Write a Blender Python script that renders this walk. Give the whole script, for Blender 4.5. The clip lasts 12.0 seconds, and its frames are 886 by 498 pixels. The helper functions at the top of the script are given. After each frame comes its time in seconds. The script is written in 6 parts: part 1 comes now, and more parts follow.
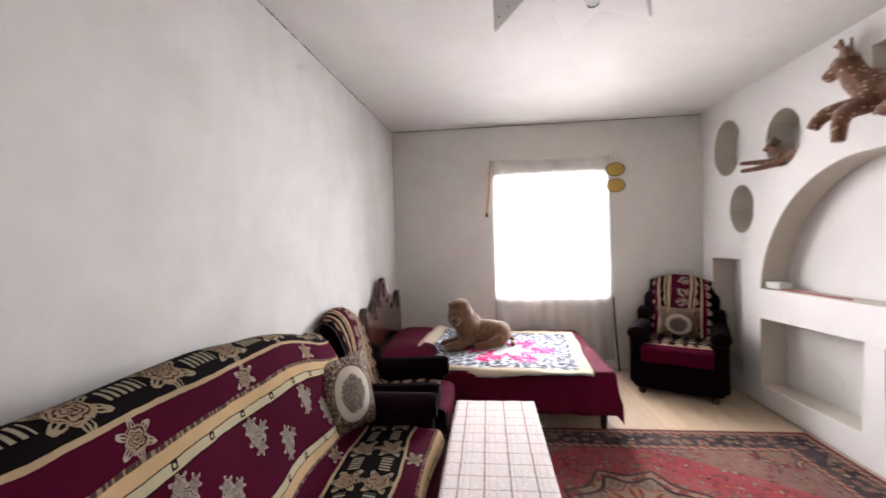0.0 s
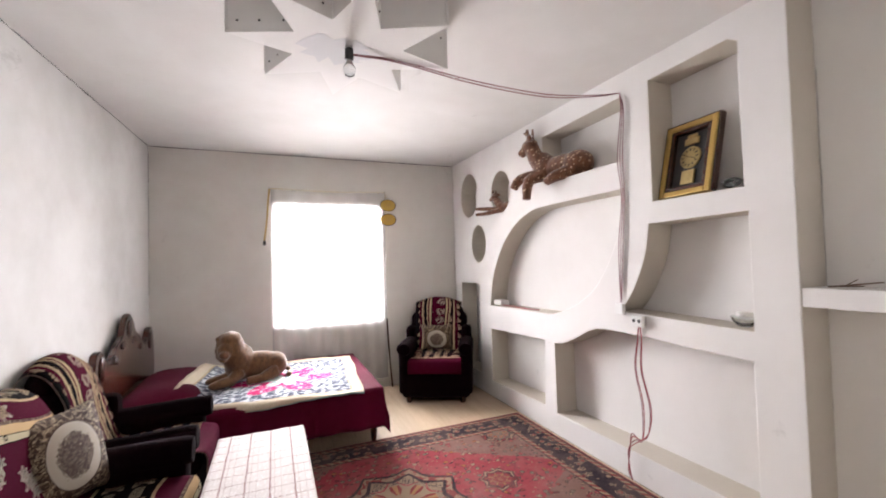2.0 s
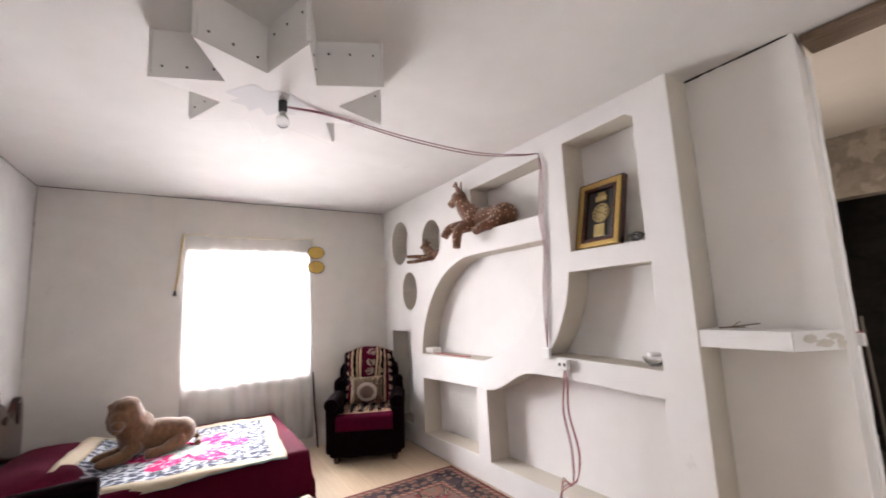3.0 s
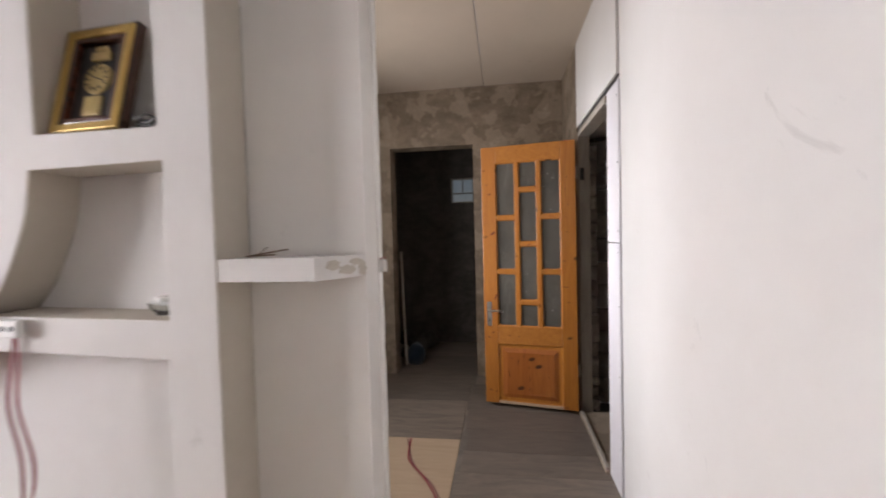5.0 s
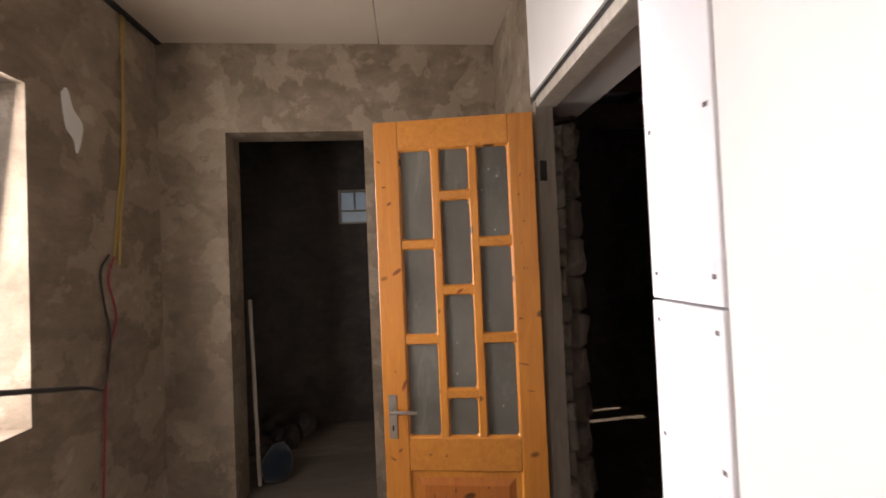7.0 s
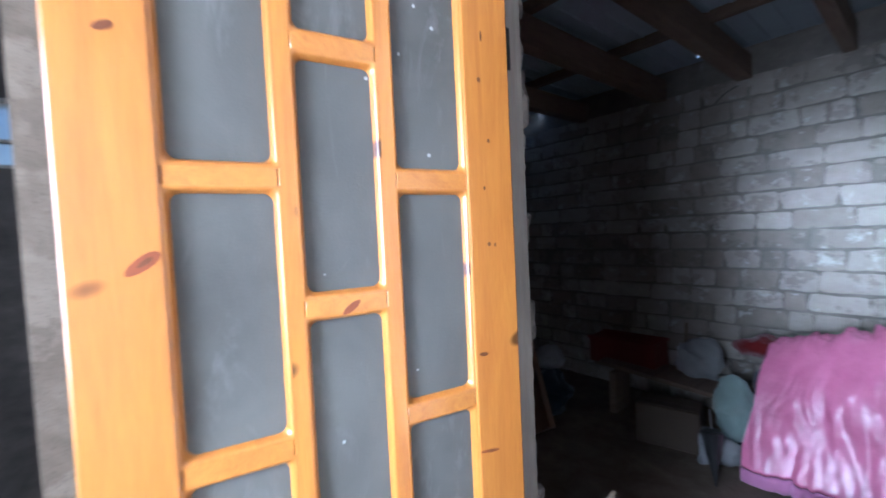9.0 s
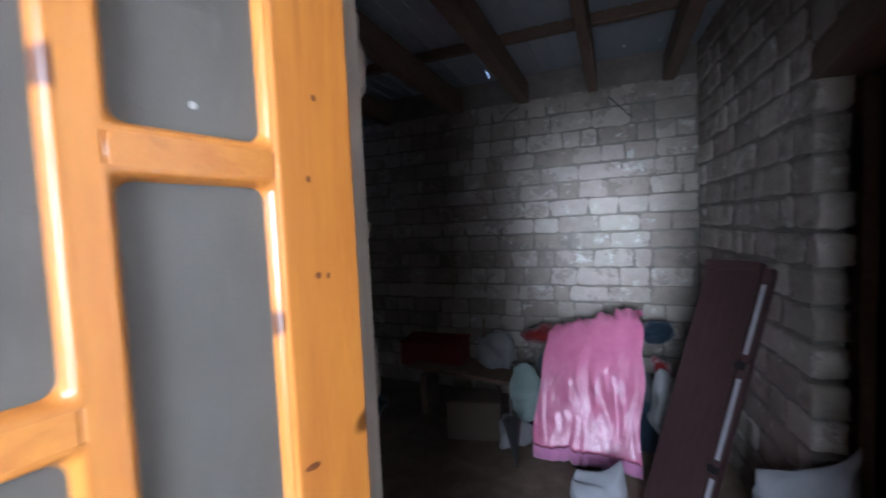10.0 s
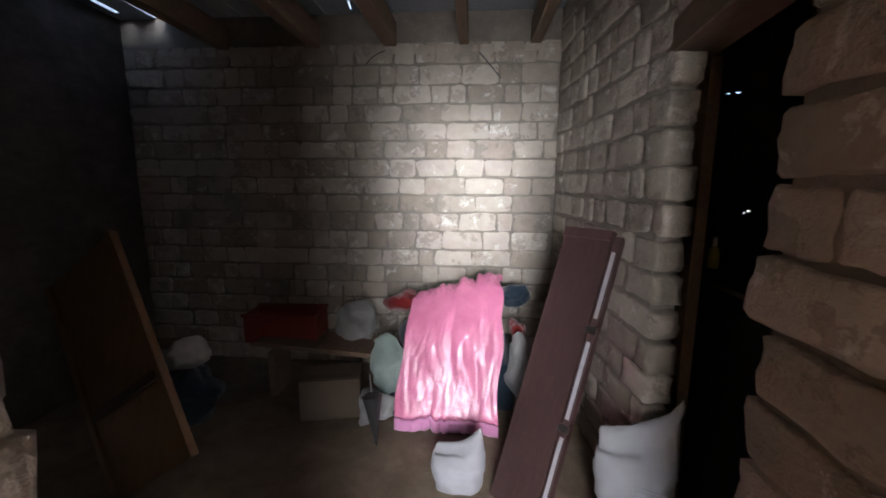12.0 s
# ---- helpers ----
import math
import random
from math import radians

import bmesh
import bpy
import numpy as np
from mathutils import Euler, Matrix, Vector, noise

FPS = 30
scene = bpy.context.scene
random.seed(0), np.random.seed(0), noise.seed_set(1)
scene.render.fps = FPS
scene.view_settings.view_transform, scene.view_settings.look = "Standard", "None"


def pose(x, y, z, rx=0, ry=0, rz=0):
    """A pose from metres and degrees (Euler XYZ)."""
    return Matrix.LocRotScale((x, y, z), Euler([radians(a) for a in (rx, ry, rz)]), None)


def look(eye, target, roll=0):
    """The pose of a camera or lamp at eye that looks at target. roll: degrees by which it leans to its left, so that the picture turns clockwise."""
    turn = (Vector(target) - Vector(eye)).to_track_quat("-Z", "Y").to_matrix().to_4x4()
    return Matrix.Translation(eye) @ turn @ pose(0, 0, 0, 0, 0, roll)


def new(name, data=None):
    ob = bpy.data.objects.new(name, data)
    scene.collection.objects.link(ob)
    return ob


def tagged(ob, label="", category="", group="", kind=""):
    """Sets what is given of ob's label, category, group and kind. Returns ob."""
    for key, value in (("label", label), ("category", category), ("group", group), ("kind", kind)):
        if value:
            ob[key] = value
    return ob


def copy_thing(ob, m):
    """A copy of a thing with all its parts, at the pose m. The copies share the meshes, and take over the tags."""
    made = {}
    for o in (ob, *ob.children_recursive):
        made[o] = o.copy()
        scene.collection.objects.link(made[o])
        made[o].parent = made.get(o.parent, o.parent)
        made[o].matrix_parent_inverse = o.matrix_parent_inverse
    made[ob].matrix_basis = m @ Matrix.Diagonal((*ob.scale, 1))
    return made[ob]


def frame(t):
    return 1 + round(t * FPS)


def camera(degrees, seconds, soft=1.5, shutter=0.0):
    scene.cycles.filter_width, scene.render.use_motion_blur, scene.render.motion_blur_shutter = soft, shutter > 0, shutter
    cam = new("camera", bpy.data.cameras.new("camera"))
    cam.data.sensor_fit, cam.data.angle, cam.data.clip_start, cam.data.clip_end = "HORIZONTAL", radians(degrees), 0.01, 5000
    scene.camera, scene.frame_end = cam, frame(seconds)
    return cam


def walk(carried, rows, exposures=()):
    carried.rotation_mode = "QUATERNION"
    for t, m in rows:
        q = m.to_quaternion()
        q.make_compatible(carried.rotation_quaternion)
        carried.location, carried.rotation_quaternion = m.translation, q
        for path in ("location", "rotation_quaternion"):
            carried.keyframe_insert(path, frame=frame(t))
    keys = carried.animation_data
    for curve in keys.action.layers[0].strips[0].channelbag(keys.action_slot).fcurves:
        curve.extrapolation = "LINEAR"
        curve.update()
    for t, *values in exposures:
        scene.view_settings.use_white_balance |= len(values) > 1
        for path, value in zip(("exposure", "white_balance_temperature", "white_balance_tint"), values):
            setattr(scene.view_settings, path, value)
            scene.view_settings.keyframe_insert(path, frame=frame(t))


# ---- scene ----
cam = camera(94.7, 12.0, soft=1.7, shutter=0.4)
PATH = [
    (0, (0.072, 0.348, 1.448), (-0.145, 2.336, 1.402), -1.7),
    (0.5, (0.052, 0.277, 1.441), (0.158, 2.273, 1.363), -1.3),
    (1, (0.121, 0.193, 1.427), (0.502, 2.155, 1.338), -1.0),
    (1.5, (0.176, 0.109, 1.437), (0.773, 2.017, 1.387), -1.2),
    (2, (0.163, 0.111, 1.458), (0.93, 1.957, 1.516), -1.6),
    (2.5, (0.123, 0.114, 1.487), (1.044, 1.879, 1.683), -2.3),
    (2.7, (0.123, 0.11, 1.497), (1.089, 1.845, 1.734), -2.6),
    (4.3, (0.503, 0.089, 1.384), (2.298, 0.967, 1.466), -1.9),
    (4.5, (0.633, 0.092, 1.387), (2.51, 0.782, 1.403), -1.6),
    (5, (0.967, 0.154, 1.363), (2.945, 0.438, 1.294), -1.5),
    (5.5, (1.335, 0.161, 1.378), (3.334, 0.135, 1.325), -2.5),
    (6, (1.688, 0.112, 1.422), (3.684, -0.022, 1.405), -3.1),
    (6.5, (1.996, 0.136, 1.397), (3.989, -0.035, 1.406), -2.7),
    (6.7, (2.153, 0.17, 1.422), (4.146, 0.002, 1.456), -2.5),
    (8.3, (3.09, 0.177, 1.398), (5.021, -0.339, 1.337), -2.5),
    (8.5, (3.234, 0.211, 1.419), (5.108, -0.485, 1.347), -2.6),
    (9, (3.507, 0.255, 1.386), (5.046, -1.02, 1.31), -2.7),
    (9.5, (3.688, 0.17, 1.393), (4.909, -1.412, 1.31), -3.2),
    (10, (3.750, 0.047, 1.411), (4.531, -1.791, 1.298), -2.6),
    (10.5, (3.823, -0.072, 1.416), (4.212, -2.026, 1.237), -1.6),
    (11, (3.868, -0.171, 1.405), (3.955, -2.15, 1.127), -0.5),
    (11.5, (3.858, -0.217, 1.401), (3.874, -2.191, 1.077), 0.2),
    (12, (3.811, -0.307, 1.402), (3.96, -2.274, 1.08), 0.2),
]
EXPOSURE = [(0.0, -0.05, 6450, 16), (1.0, 0.0, 6450, 16), (2.6, 0.15, 6450, 16), (4.5, -0.1, 6450, 17), (5.5, -0.2, 6500, 17), (6.5, -0.1, 6900, 19), (8.3, 1.35, 6500, 15), (9.0, 1.6, 4700, 11), (9.5, 1.3, 4700, 11), (10.4, 1.4, 5450, 15), (11.0, 1.8, 4800, 11), (11.5, 2.1, 5300, 12), (12.0, 2.3, 6200, 15)]
walk(cam, [(t, look(eye, target, roll)) for t, eye, target, roll in PATH], EXPOSURE)

# ---- light ----
world = bpy.data.worlds.new("sky")
scene.world = world
world.use_nodes = True
sky = world.node_tree.nodes.new("ShaderNodeTexSky")
sky.sky_type, sky.sun_disc = "NISHITA", False
sky.sun_elevation, sky.sun_rotation = radians(62), radians(180)
back = world.node_tree.nodes["Background"]
back.inputs["Strength"].default_value = 0.12
world.node_tree.links.new(sky.outputs[0], back.inputs["Color"])
sun = new("sun", bpy.data.lights.new("sun", "SUN"))
sun.data.energy, sun.data.angle, sun.data.color = 3.0, radians(0.5), (1.0, 0.95, 0.88)
sun.matrix_world = look((0, 0, 0), (-math.sin(radians(180)) * math.cos(radians(62)), -math.cos(radians(180)) * math.cos(radians(62)), -math.sin(radians(62))))


def window_light(name, where, to, width, height, power, colour):
    lamp = new(name, bpy.data.lights.new(name, "AREA"))
    lamp.data.shape, lamp.data.size, lamp.data.size_y = "RECTANGLE", width, height
    lamp.data.energy, lamp.data.color = power, colour
    lamp.matrix_world = look(where, to)
    return lamp


room_light = window_light("daylight_room", (0.75, 5.06, 1.46), (0.75, 0.0, 0.60), 1.16, 1.30, 108.0, (1.0, 0.98, 0.97))
room_light.data.spread = radians(112)
window_light("daylight_hall", (3.64, 1.70, 1.50), (3.64, 0.0, 1.30), 0.74, 1.26, 26.0, (1.0, 0.975, 0.94))
beam = window_light("daylight_hall_far", (3.345, 1.72, 1.50), (3.88, -4.3, 1.25), 0.17, 1.25, 2.1, (0.93, 0.97, 1.0))
beam.data.spread = radians(18)

# ---- helpers for building ----


def bm_of(verts, faces):
    bm = bmesh.new()
    vs = [bm.verts.new(v) for v in verts]
    for f in faces:
        bm.faces.new([vs[i] for i in f])
    return bm


def bx(x0, x1, y0, y1, z0, z1, bev=0.0, seg=2):
    """A box by its bounds, with rounded edges if bev is given."""
    bm = bm_of([(x, y, z) for x in (x0, x1) for y in (y0, y1) for z in (z0, z1)],
               [(0, 1, 3, 2), (4, 6, 7, 5), (0, 4, 5, 1), (2, 3, 7, 6), (0, 2, 6, 4), (1, 5, 7, 3)])
    if bev:
        bmesh.ops.bevel(bm, geom=bm.edges[:], offset=bev, segments=seg, profile=0.5, affect="EDGES")
    return bm


def join(*bms):
    out = bmesh.new()
    for b in bms:
        tmp = bpy.data.meshes.new("tmp")
        b.to_mesh(tmp)
        out.from_mesh(tmp)
        bpy.data.meshes.remove(tmp)
        b.free()
    return out


def moved(bm, m):
    bmesh.ops.transform(bm, matrix=m, verts=bm.verts[:])
    return bm


def part(name, bm, material, parent=None, label="", smooth=False):
    """Links a bmesh as one mesh object under a thing or a part."""
    bmesh.ops.recalc_face_normals(bm, faces=bm.faces[:])
    me = bpy.data.meshes.new(name)
    bm.to_mesh(me)
    bm.free()
    me.materials.append(material)
    if smooth:
        me.shade_smooth()
        if smooth != "all":
            me.set_sharp_from_angle(angle=radians(40))
    ob = new(name, me)
    ob.parent = parent
    if label:
        ob["label"] = label
    return ob


def thing(name, at, label, category, group="", kind=""):
    """An empty at the base of a thing, to parent its parts."""
    ob = new(name)
    ob.matrix_world = at if isinstance(at, Matrix) else pose(*at)
    return tagged(ob, label, category, group, kind)


def structure(name, bm, material, label, category, smooth=False):
    return tagged(part(name, bm, material, None, "", smooth), label, category, "", "structure")


def plate(outer, holes, depth, axis="x", sub=0):
    """A flat plate with holes, drawn in the plane across the axis, thickened along it. outer, holes: lists of (a, b)."""
    bm = bmesh.new()
    put = {"x": lambda a, b: (0, a, b), "y": lambda a, b: (a, 0, b), "z": lambda a, b: (a, b, 0)}[axis]
    edges = []
    for loop in [outer, *holes]:
        vs = [bm.verts.new(put(a, b)) for a, b in loop]
        edges += [bm.edges.new((vs[i], vs[(i + 1) % len(vs)])) for i in range(len(vs))]
    bmesh.ops.triangle_fill(bm, use_beauty=True, edges=edges)
    got = bmesh.ops.extrude_face_region(bm, geom=bm.faces[:])
    along = {"x": (depth, 0, 0), "y": (0, depth, 0), "z": (0, 0, depth)}[axis]
    bmesh.ops.translate(bm, verts=[v for v in got["geom"] if isinstance(v, bmesh.types.BMVert)], vec=along)
    return bm


def tube(points, r, sides=8, caps=True):
    """A round tube along points; r: one radius or one for each point."""
    bm = bmesh.new()
    pts = [Vector(p) for p in points]
    rs = r if isinstance(r, (list, tuple)) else [r] * len(pts)
    rings, up = [], Vector((0.13, 0.31, 0.94))
    for i, p in enumerate(pts):
        d = (pts[min(i + 1, len(pts) - 1)] - pts[max(i - 1, 0)]).normalized()
        a = d.cross(up)
        if a.length < 0.05:
            a = d.cross(Vector((1, 0, 0)))
        a.normalize()
        b = d.cross(a)
        up = -b if b.length else up
        rings.append([bm.verts.new(p + rs[i] * (math.cos(k * math.tau / sides) * a + math.sin(k * math.tau / sides) * b)) for k in range(sides)])
    for ra, rb in zip(rings, rings[1:]):
        for k in range(sides):
            bm.faces.new((ra[k], ra[(k + 1) % sides], rb[(k + 1) % sides], rb[k]))
    if caps:
        bm.faces.new(rings[0][::-1])
        bm.faces.new(rings[-1])
    return bm


def spline(points, n=8):
    """Catmull-Rom through points."""
    pts = [Vector(p) for p in points]
    pts = [2 * pts[0] - pts[1], *pts, 2 * pts[-1] - pts[-2]]
    out = []
    for a, b, c, d in zip(pts, pts[1:], pts[2:], pts[3:]):
        for k in range(n):
            t = k / n
            out.append(0.5 * (2 * b + (c - a) * t + (2 * a - 5 * b + 4 * c - d) * t * t + (3 * b - a - 3 * c + d) * t**3))
    return out + [pts[-2]]


def lathe(profile, sides=24, at=(0, 0, 0)):
    """A turned shape from (radius, height) pairs."""
    bm = bmesh.new()
    rings = [[bm.verts.new((at[0] + r * math.cos(k * math.tau / sides), at[1] + r * math.sin(k * math.tau / sides), at[2] + z)) for k in range(sides)] for r, z in profile]
    for ra, rb in zip(rings, rings[1:]):
        for k in range(sides):
            bm.faces.new((ra[k], ra[(k + 1) % sides], rb[(k + 1) % sides], rb[k]))
    bm.faces.new(rings[0][::-1])
    bm.faces.new(rings[-1])
    return bm


def sheet(nu, nv, f, thick=0.0):
    """A surface f(u, v), u and v from 0 to 1, with a UV in metres taken from f's second answer."""
    bm = bmesh.new()
    uv = bm.loops.layers.uv.new("UVMap")
    grid, marks = [], {}
    for i in range(nu + 1):
        row = []
        for j in range(nv + 1):
            p, m = f(i / nu, j / nv)
            v = bm.verts.new(p)
            marks[v] = m
            row.append(v)
        grid.append(row)
    for i in range(nu):
        for j in range(nv):
            face = bm.faces.new((grid[i][j], grid[i + 1][j], grid[i + 1][j + 1], grid[i][j + 1]))
            for loop in face.loops:
                loop[uv].uv = marks[loop.vert]
    if thick:
        bm.normal_update()
        under = {v: bm.verts.new(v.co - thick * v.normal) for v in list(marks)}
        rim = [e for e in bm.edges if e.is_boundary]
        for f in list(bm.faces):
            low = bm.faces.new([under[v] for v in reversed(f.verts)])
            for loop, v in zip(low.loops, reversed(f.verts)):
                loop[uv].uv = marks[v]
        for e in rim:
            a, b = e.verts
            bm.faces.new((a, b, under[b], under[a]))
    return bm


def pillow(w, h, d, n=14, pinch=0.10):
    """A stuffed cushion, w wide, h high (z), d thick (y), with drawn-in sides and pointed corners; UV in metres from its middle."""
    def side(sign):
        def f(u, v):
            a, b = 2 * u - 1, 2 * v - 1
            puff = ((1 - a * a) * (1 - b * b)) ** 0.42
            x = a * w / 2 * (1 - pinch * (1 - b * b) * abs(a) ** 3)
            z = b * h / 2 * (1 - pinch * (1 - a * a) * abs(b) ** 3)
            return (x, sign * d / 2 * puff, z + h / 2), (a * w / 2, b * h / 2)
        return sheet(n, n, f)
    bm = join(side(1), side(-1))
    bmesh.ops.remove_doubles(bm, verts=bm.verts[:], dist=0.0005)
    return bm


def ball(c, r, rot=(0, 0, 0), sub=3):
    """An ellipsoid with the three radii r at c."""
    bm = bmesh.new()
    bmesh.ops.create_icosphere(bm, subdivisions=sub, radius=1.0)
    return moved(bm, Matrix.Translation(c) @ Euler([radians(a) for a in rot]).to_matrix().to_4x4() @ Matrix.Diagonal((*r, 1)))


def wobble(bm, amount, scale, seed=0.0):
    for v in bm.verts:
        v.co += amount * noise.noise_vector(v.co * scale + Vector((seed, seed * 1.7, seed * 0.3)))
    return bm


def cut(bm, size):
    """Splits long edges, so that a surface can be made uneven."""
    for _ in range(6):
        long = [e for e in bm.edges if e.calc_length() > size]
        if not long:
            break
        bmesh.ops.subdivide_edges(bm, edges=long, cuts=1, use_grid_fill=True)
    bmesh.ops.triangulate(bm, faces=[f for f in bm.faces if len(f.verts) > 4])
    return bm


def fused(ob, voxel):
    """Melts the overlapping lumps of a mesh into one skin."""
    m = ob.modifiers.new("skin", "REMESH")
    m.mode, m.voxel_size, m.use_smooth_shade = "VOXEL", voxel, True
    s = ob.modifiers.new("soft", "SMOOTH")
    s.factor, s.iterations = 0.5, 4
    return ob


# ---- materials ----


class Paint:
    """A node material in the making. Values may be numbers, tuples or sockets."""

    def __init__(self, name, rough=0.6, metal=0.0, **more):
        self.mat = bpy.data.materials.new(name)
        self.mat.use_nodes = True
        self.tree = self.mat.node_tree
        self.shader = self.tree.nodes["Principled BSDF"]
        self.set(self.shader, Roughness=rough, Metallic=metal)
        self.place = self.node("ShaderNodeTexCoord").outputs["Object"]

    def node(self, kind):
        return self.tree.nodes.new(kind)

    def give(self, socket, value):
        if isinstance(value, bpy.types.NodeSocket):
            self.tree.links.new(value, socket)
        elif isinstance(value, tuple) and len(value) == 3 and socket.type == "RGBA":
            socket.default_value = (*value, 1)
        else:
            socket.default_value = value

    def set(self, node, **values):
        for key, value in values.items():
            self.give(node.inputs[key.replace("_", " ")], value)

    def uv(self):
        return self.node("ShaderNodeTexCoord").outputs["UV"]

    def math(self, op, a, b=0.0, c=0.0):
        n = self.node("ShaderNodeMath")
        n.operation = op
        for s, v in zip(n.inputs, (a, b, c)):
            self.give(s, v)
        return n.outputs[0]

    def sep(self, vec):
        n = self.node("ShaderNodeSeparateXYZ")
        self.give(n.inputs[0], vec)
        return n.outputs

    def comb(self, x, y, z=0.0):
        n = self.node("ShaderNodeCombineXYZ")
        for s, v in zip(n.inputs, (x, y, z)):
            self.give(s, v)
        return n.outputs[0]

    def scaled(self, vec, s):
        n = self.node("ShaderNodeMapping")
        self.give(n.inputs["Vector"], vec)
        n.inputs["Scale"].default_value = s
        return n.outputs[0]

    def noise(self, scale, detail=4.0, rough=0.55, vec=None, warp=0.0):
        n = self.node("ShaderNodeTexNoise")
        self.set(n, Vector=self.place if vec is None else vec, Scale=scale, Detail=detail, Roughness=rough, Distortion=warp)
        return n.outputs["Fac"]

    def cells(self, scale, vec=None, feature="F1", out="Distance", jitter=1.0, flat=False):
        n = self.node("ShaderNodeTexVoronoi")
        n.voronoi_dimensions = "2D" if flat else "3D"
        n.feature = feature
        self.set(n, Vector=self.place if vec is None else vec, Scale=scale, Randomness=jitter)
        return n.outputs[out]

    def ramp(self, fac, stops, hard=False):
        n = self.node("ShaderNodeValToRGB")
        self.give(n.inputs[0], fac)
        n.color_ramp.interpolation = "CONSTANT" if hard else "LINEAR"
        els = n.color_ramp.elements
        while len(els) < len(stops):
            els.new(0.5)
        for e, (p, c) in zip(els, stops):
            e.position = p
            e.color = (*c, 1) if isinstance(c, tuple) else (c, c, c, 1)
        return n.outputs[0]

    def mix(self, fac, a, b):
        n = self.node("ShaderNodeMix")
        n.data_type = "RGBA"
        self.give(n.inputs[0], fac)
        self.give(n.inputs[6], a)
        self.give(n.inputs[7], b)
        return n.outputs[2]

    def above(self, x, limit):
        return self.math("GREATER_THAN", x, limit)

    def between(self, x, lo, hi):
        return self.math("MULTIPLY", self.above(x, lo), self.math("LESS_THAN", x, hi))

    def done(self, colour, bump=None, strength=0.3, distance=0.01, **values):
        self.set(self.shader, **{"Base Color": colour}, **{k.replace("_", " "): v for k, v in values.items()})
        if bump is not None:
            n = self.node("ShaderNodeBump")
            self.set(n, Height=bump, Strength=strength, Distance=distance)
            self.give(self.shader.inputs["Normal"], n.outputs[0])
        return self.mat


def plaster(name, base, stain, amount=0.5, rough=0.85):
    p = Paint(name, rough)
    big = p.noise(0.9, 3.0, 0.6, warp=0.6)
    mid = p.noise(4.0, 5.0, 0.65)
    fine = p.noise(60.0, 3.0)
    fac = p.ramp(p.math("MULTIPLY_ADD", big, 0.6, p.math("MULTIPLY", mid, 0.4)), [(0.40, 0.0), (0.72, 1.0)])
    colour = p.mix(p.math("MULTIPLY", fac, amount), base, stain)
    marks = p.math("MULTIPLY", p.ramp(p.noise(2.1, 6.0, 0.7, warp=1.5), [(0.66, 0.0), (0.72, 1.0)]), 0.35)
    colour = p.mix(marks, colour, tuple(c * 0.72 for c in stain))
    h = p.math("ADD", p.math("MULTIPLY", mid, 0.8), p.math("MULTIPLY", fine, 0.25))
    return p.done(colour, h, 0.25, 0.006)


def concrete(name, dark, light, sheen=0.8, smear=None):
    p = Paint(name, sheen)
    patches = p.noise(3.1, 7.0, 0.7, warp=0.5)
    trowel = p.noise(7.0, 4.0, 0.6, vec=p.scaled(p.place, (1.0, 1.0, 2.2)))
    grit = p.noise(140.0, 2.0)
    fac = p.ramp(p.math("MULTIPLY_ADD", patches, 0.7, p.math("MULTIPLY", trowel, 0.3)), [(0.38, 0.0), (0.50, 0.45), (0.62, 1.0)])
    colour = p.mix(fac, dark, light)
    if smear:
        # thin pale skim coats with sharp trowel edges
        skim = p.noise(2.6, 6.0, 0.6, warp=0.15)
        colour = p.mix(p.math("MULTIPLY", p.ramp(skim, [(0.50, 0.0), (0.53, 0.55), (0.60, 0.45), (0.63, 1.0)]), 0.75), colour, smear)
        damp = p.noise(1.1, 4.0, 0.6, warp=0.1)
        colour = p.mix(p.math("MULTIPLY", p.ramp(damp, [(0.52, 0.0), (0.66, 1.0)]), 0.55), colour, tuple(c * 0.75 for c in dark))
    colour = p.mix(p.math("MULTIPLY", p.above(grit, 0.62), 0.35), colour, tuple(c * 0.55 for c in dark))
    return p.done(colour, p.math("ADD", trowel, p.math("MULTIPLY", grit, 0.35)), 0.45, 0.008)


def wood(name, light, dark, scale=(1.0, 12.0, 12.0), rough=0.35, coat=0.0, knots=False, ring=3.0, vary=0.25):
    """Boards with the grain along the axis whose scale is lowest."""
    p = Paint(name, rough)
    own = p.node("ShaderNodeObjectInfo").outputs["Random"]
    vec = p.scaled(p.place, scale)
    off = p.node("ShaderNodeVectorMath")
    off.operation = "ADD"
    p.give(off.inputs[0], vec)
    p.give(off.inputs[1], p.comb(p.math("MULTIPLY", own, 9.0), p.math("MULTIPLY", own, 4.0), 0.0))
    grain = p.noise(ring, 5.0, 0.6, vec=off.outputs[0], warp=1.2)
    fine = p.noise(ring * 9.0, 3.0, 0.6, vec=off.outputs[0])
    fac = p.ramp(p.math("MULTIPLY_ADD", grain, 0.75, p.math("MULTIPLY", fine, 0.25)), [(0.32, 0.0), (0.55, 0.5), (0.75, 1.0)])
    colour = p.mix(fac, light, dark)
    colour = p.mix(p.math("MULTIPLY", own, vary), colour, tuple(c * 0.7 for c in dark))
    if knots:
        xx, _, zz = p.sep(p.place)
        k = p.cells(8.5, vec=p.comb(p.math("MULTIPLY_ADD", zz, 0.35, p.math("MULTIPLY", xx, 0.65)), p.math("MULTIPLY", own, 7.0), zz))
        colour = p.mix(p.math("MULTIPLY", p.ramp(k, [(0.11, 1.0), (0.17, 0.0)]), 0.95), colour, tuple(c * 0.22 for c in dark))
    return p.done(colour, fine, 0.12, 0.003, Coat_Weight=coat, Coat_Roughness=0.2)


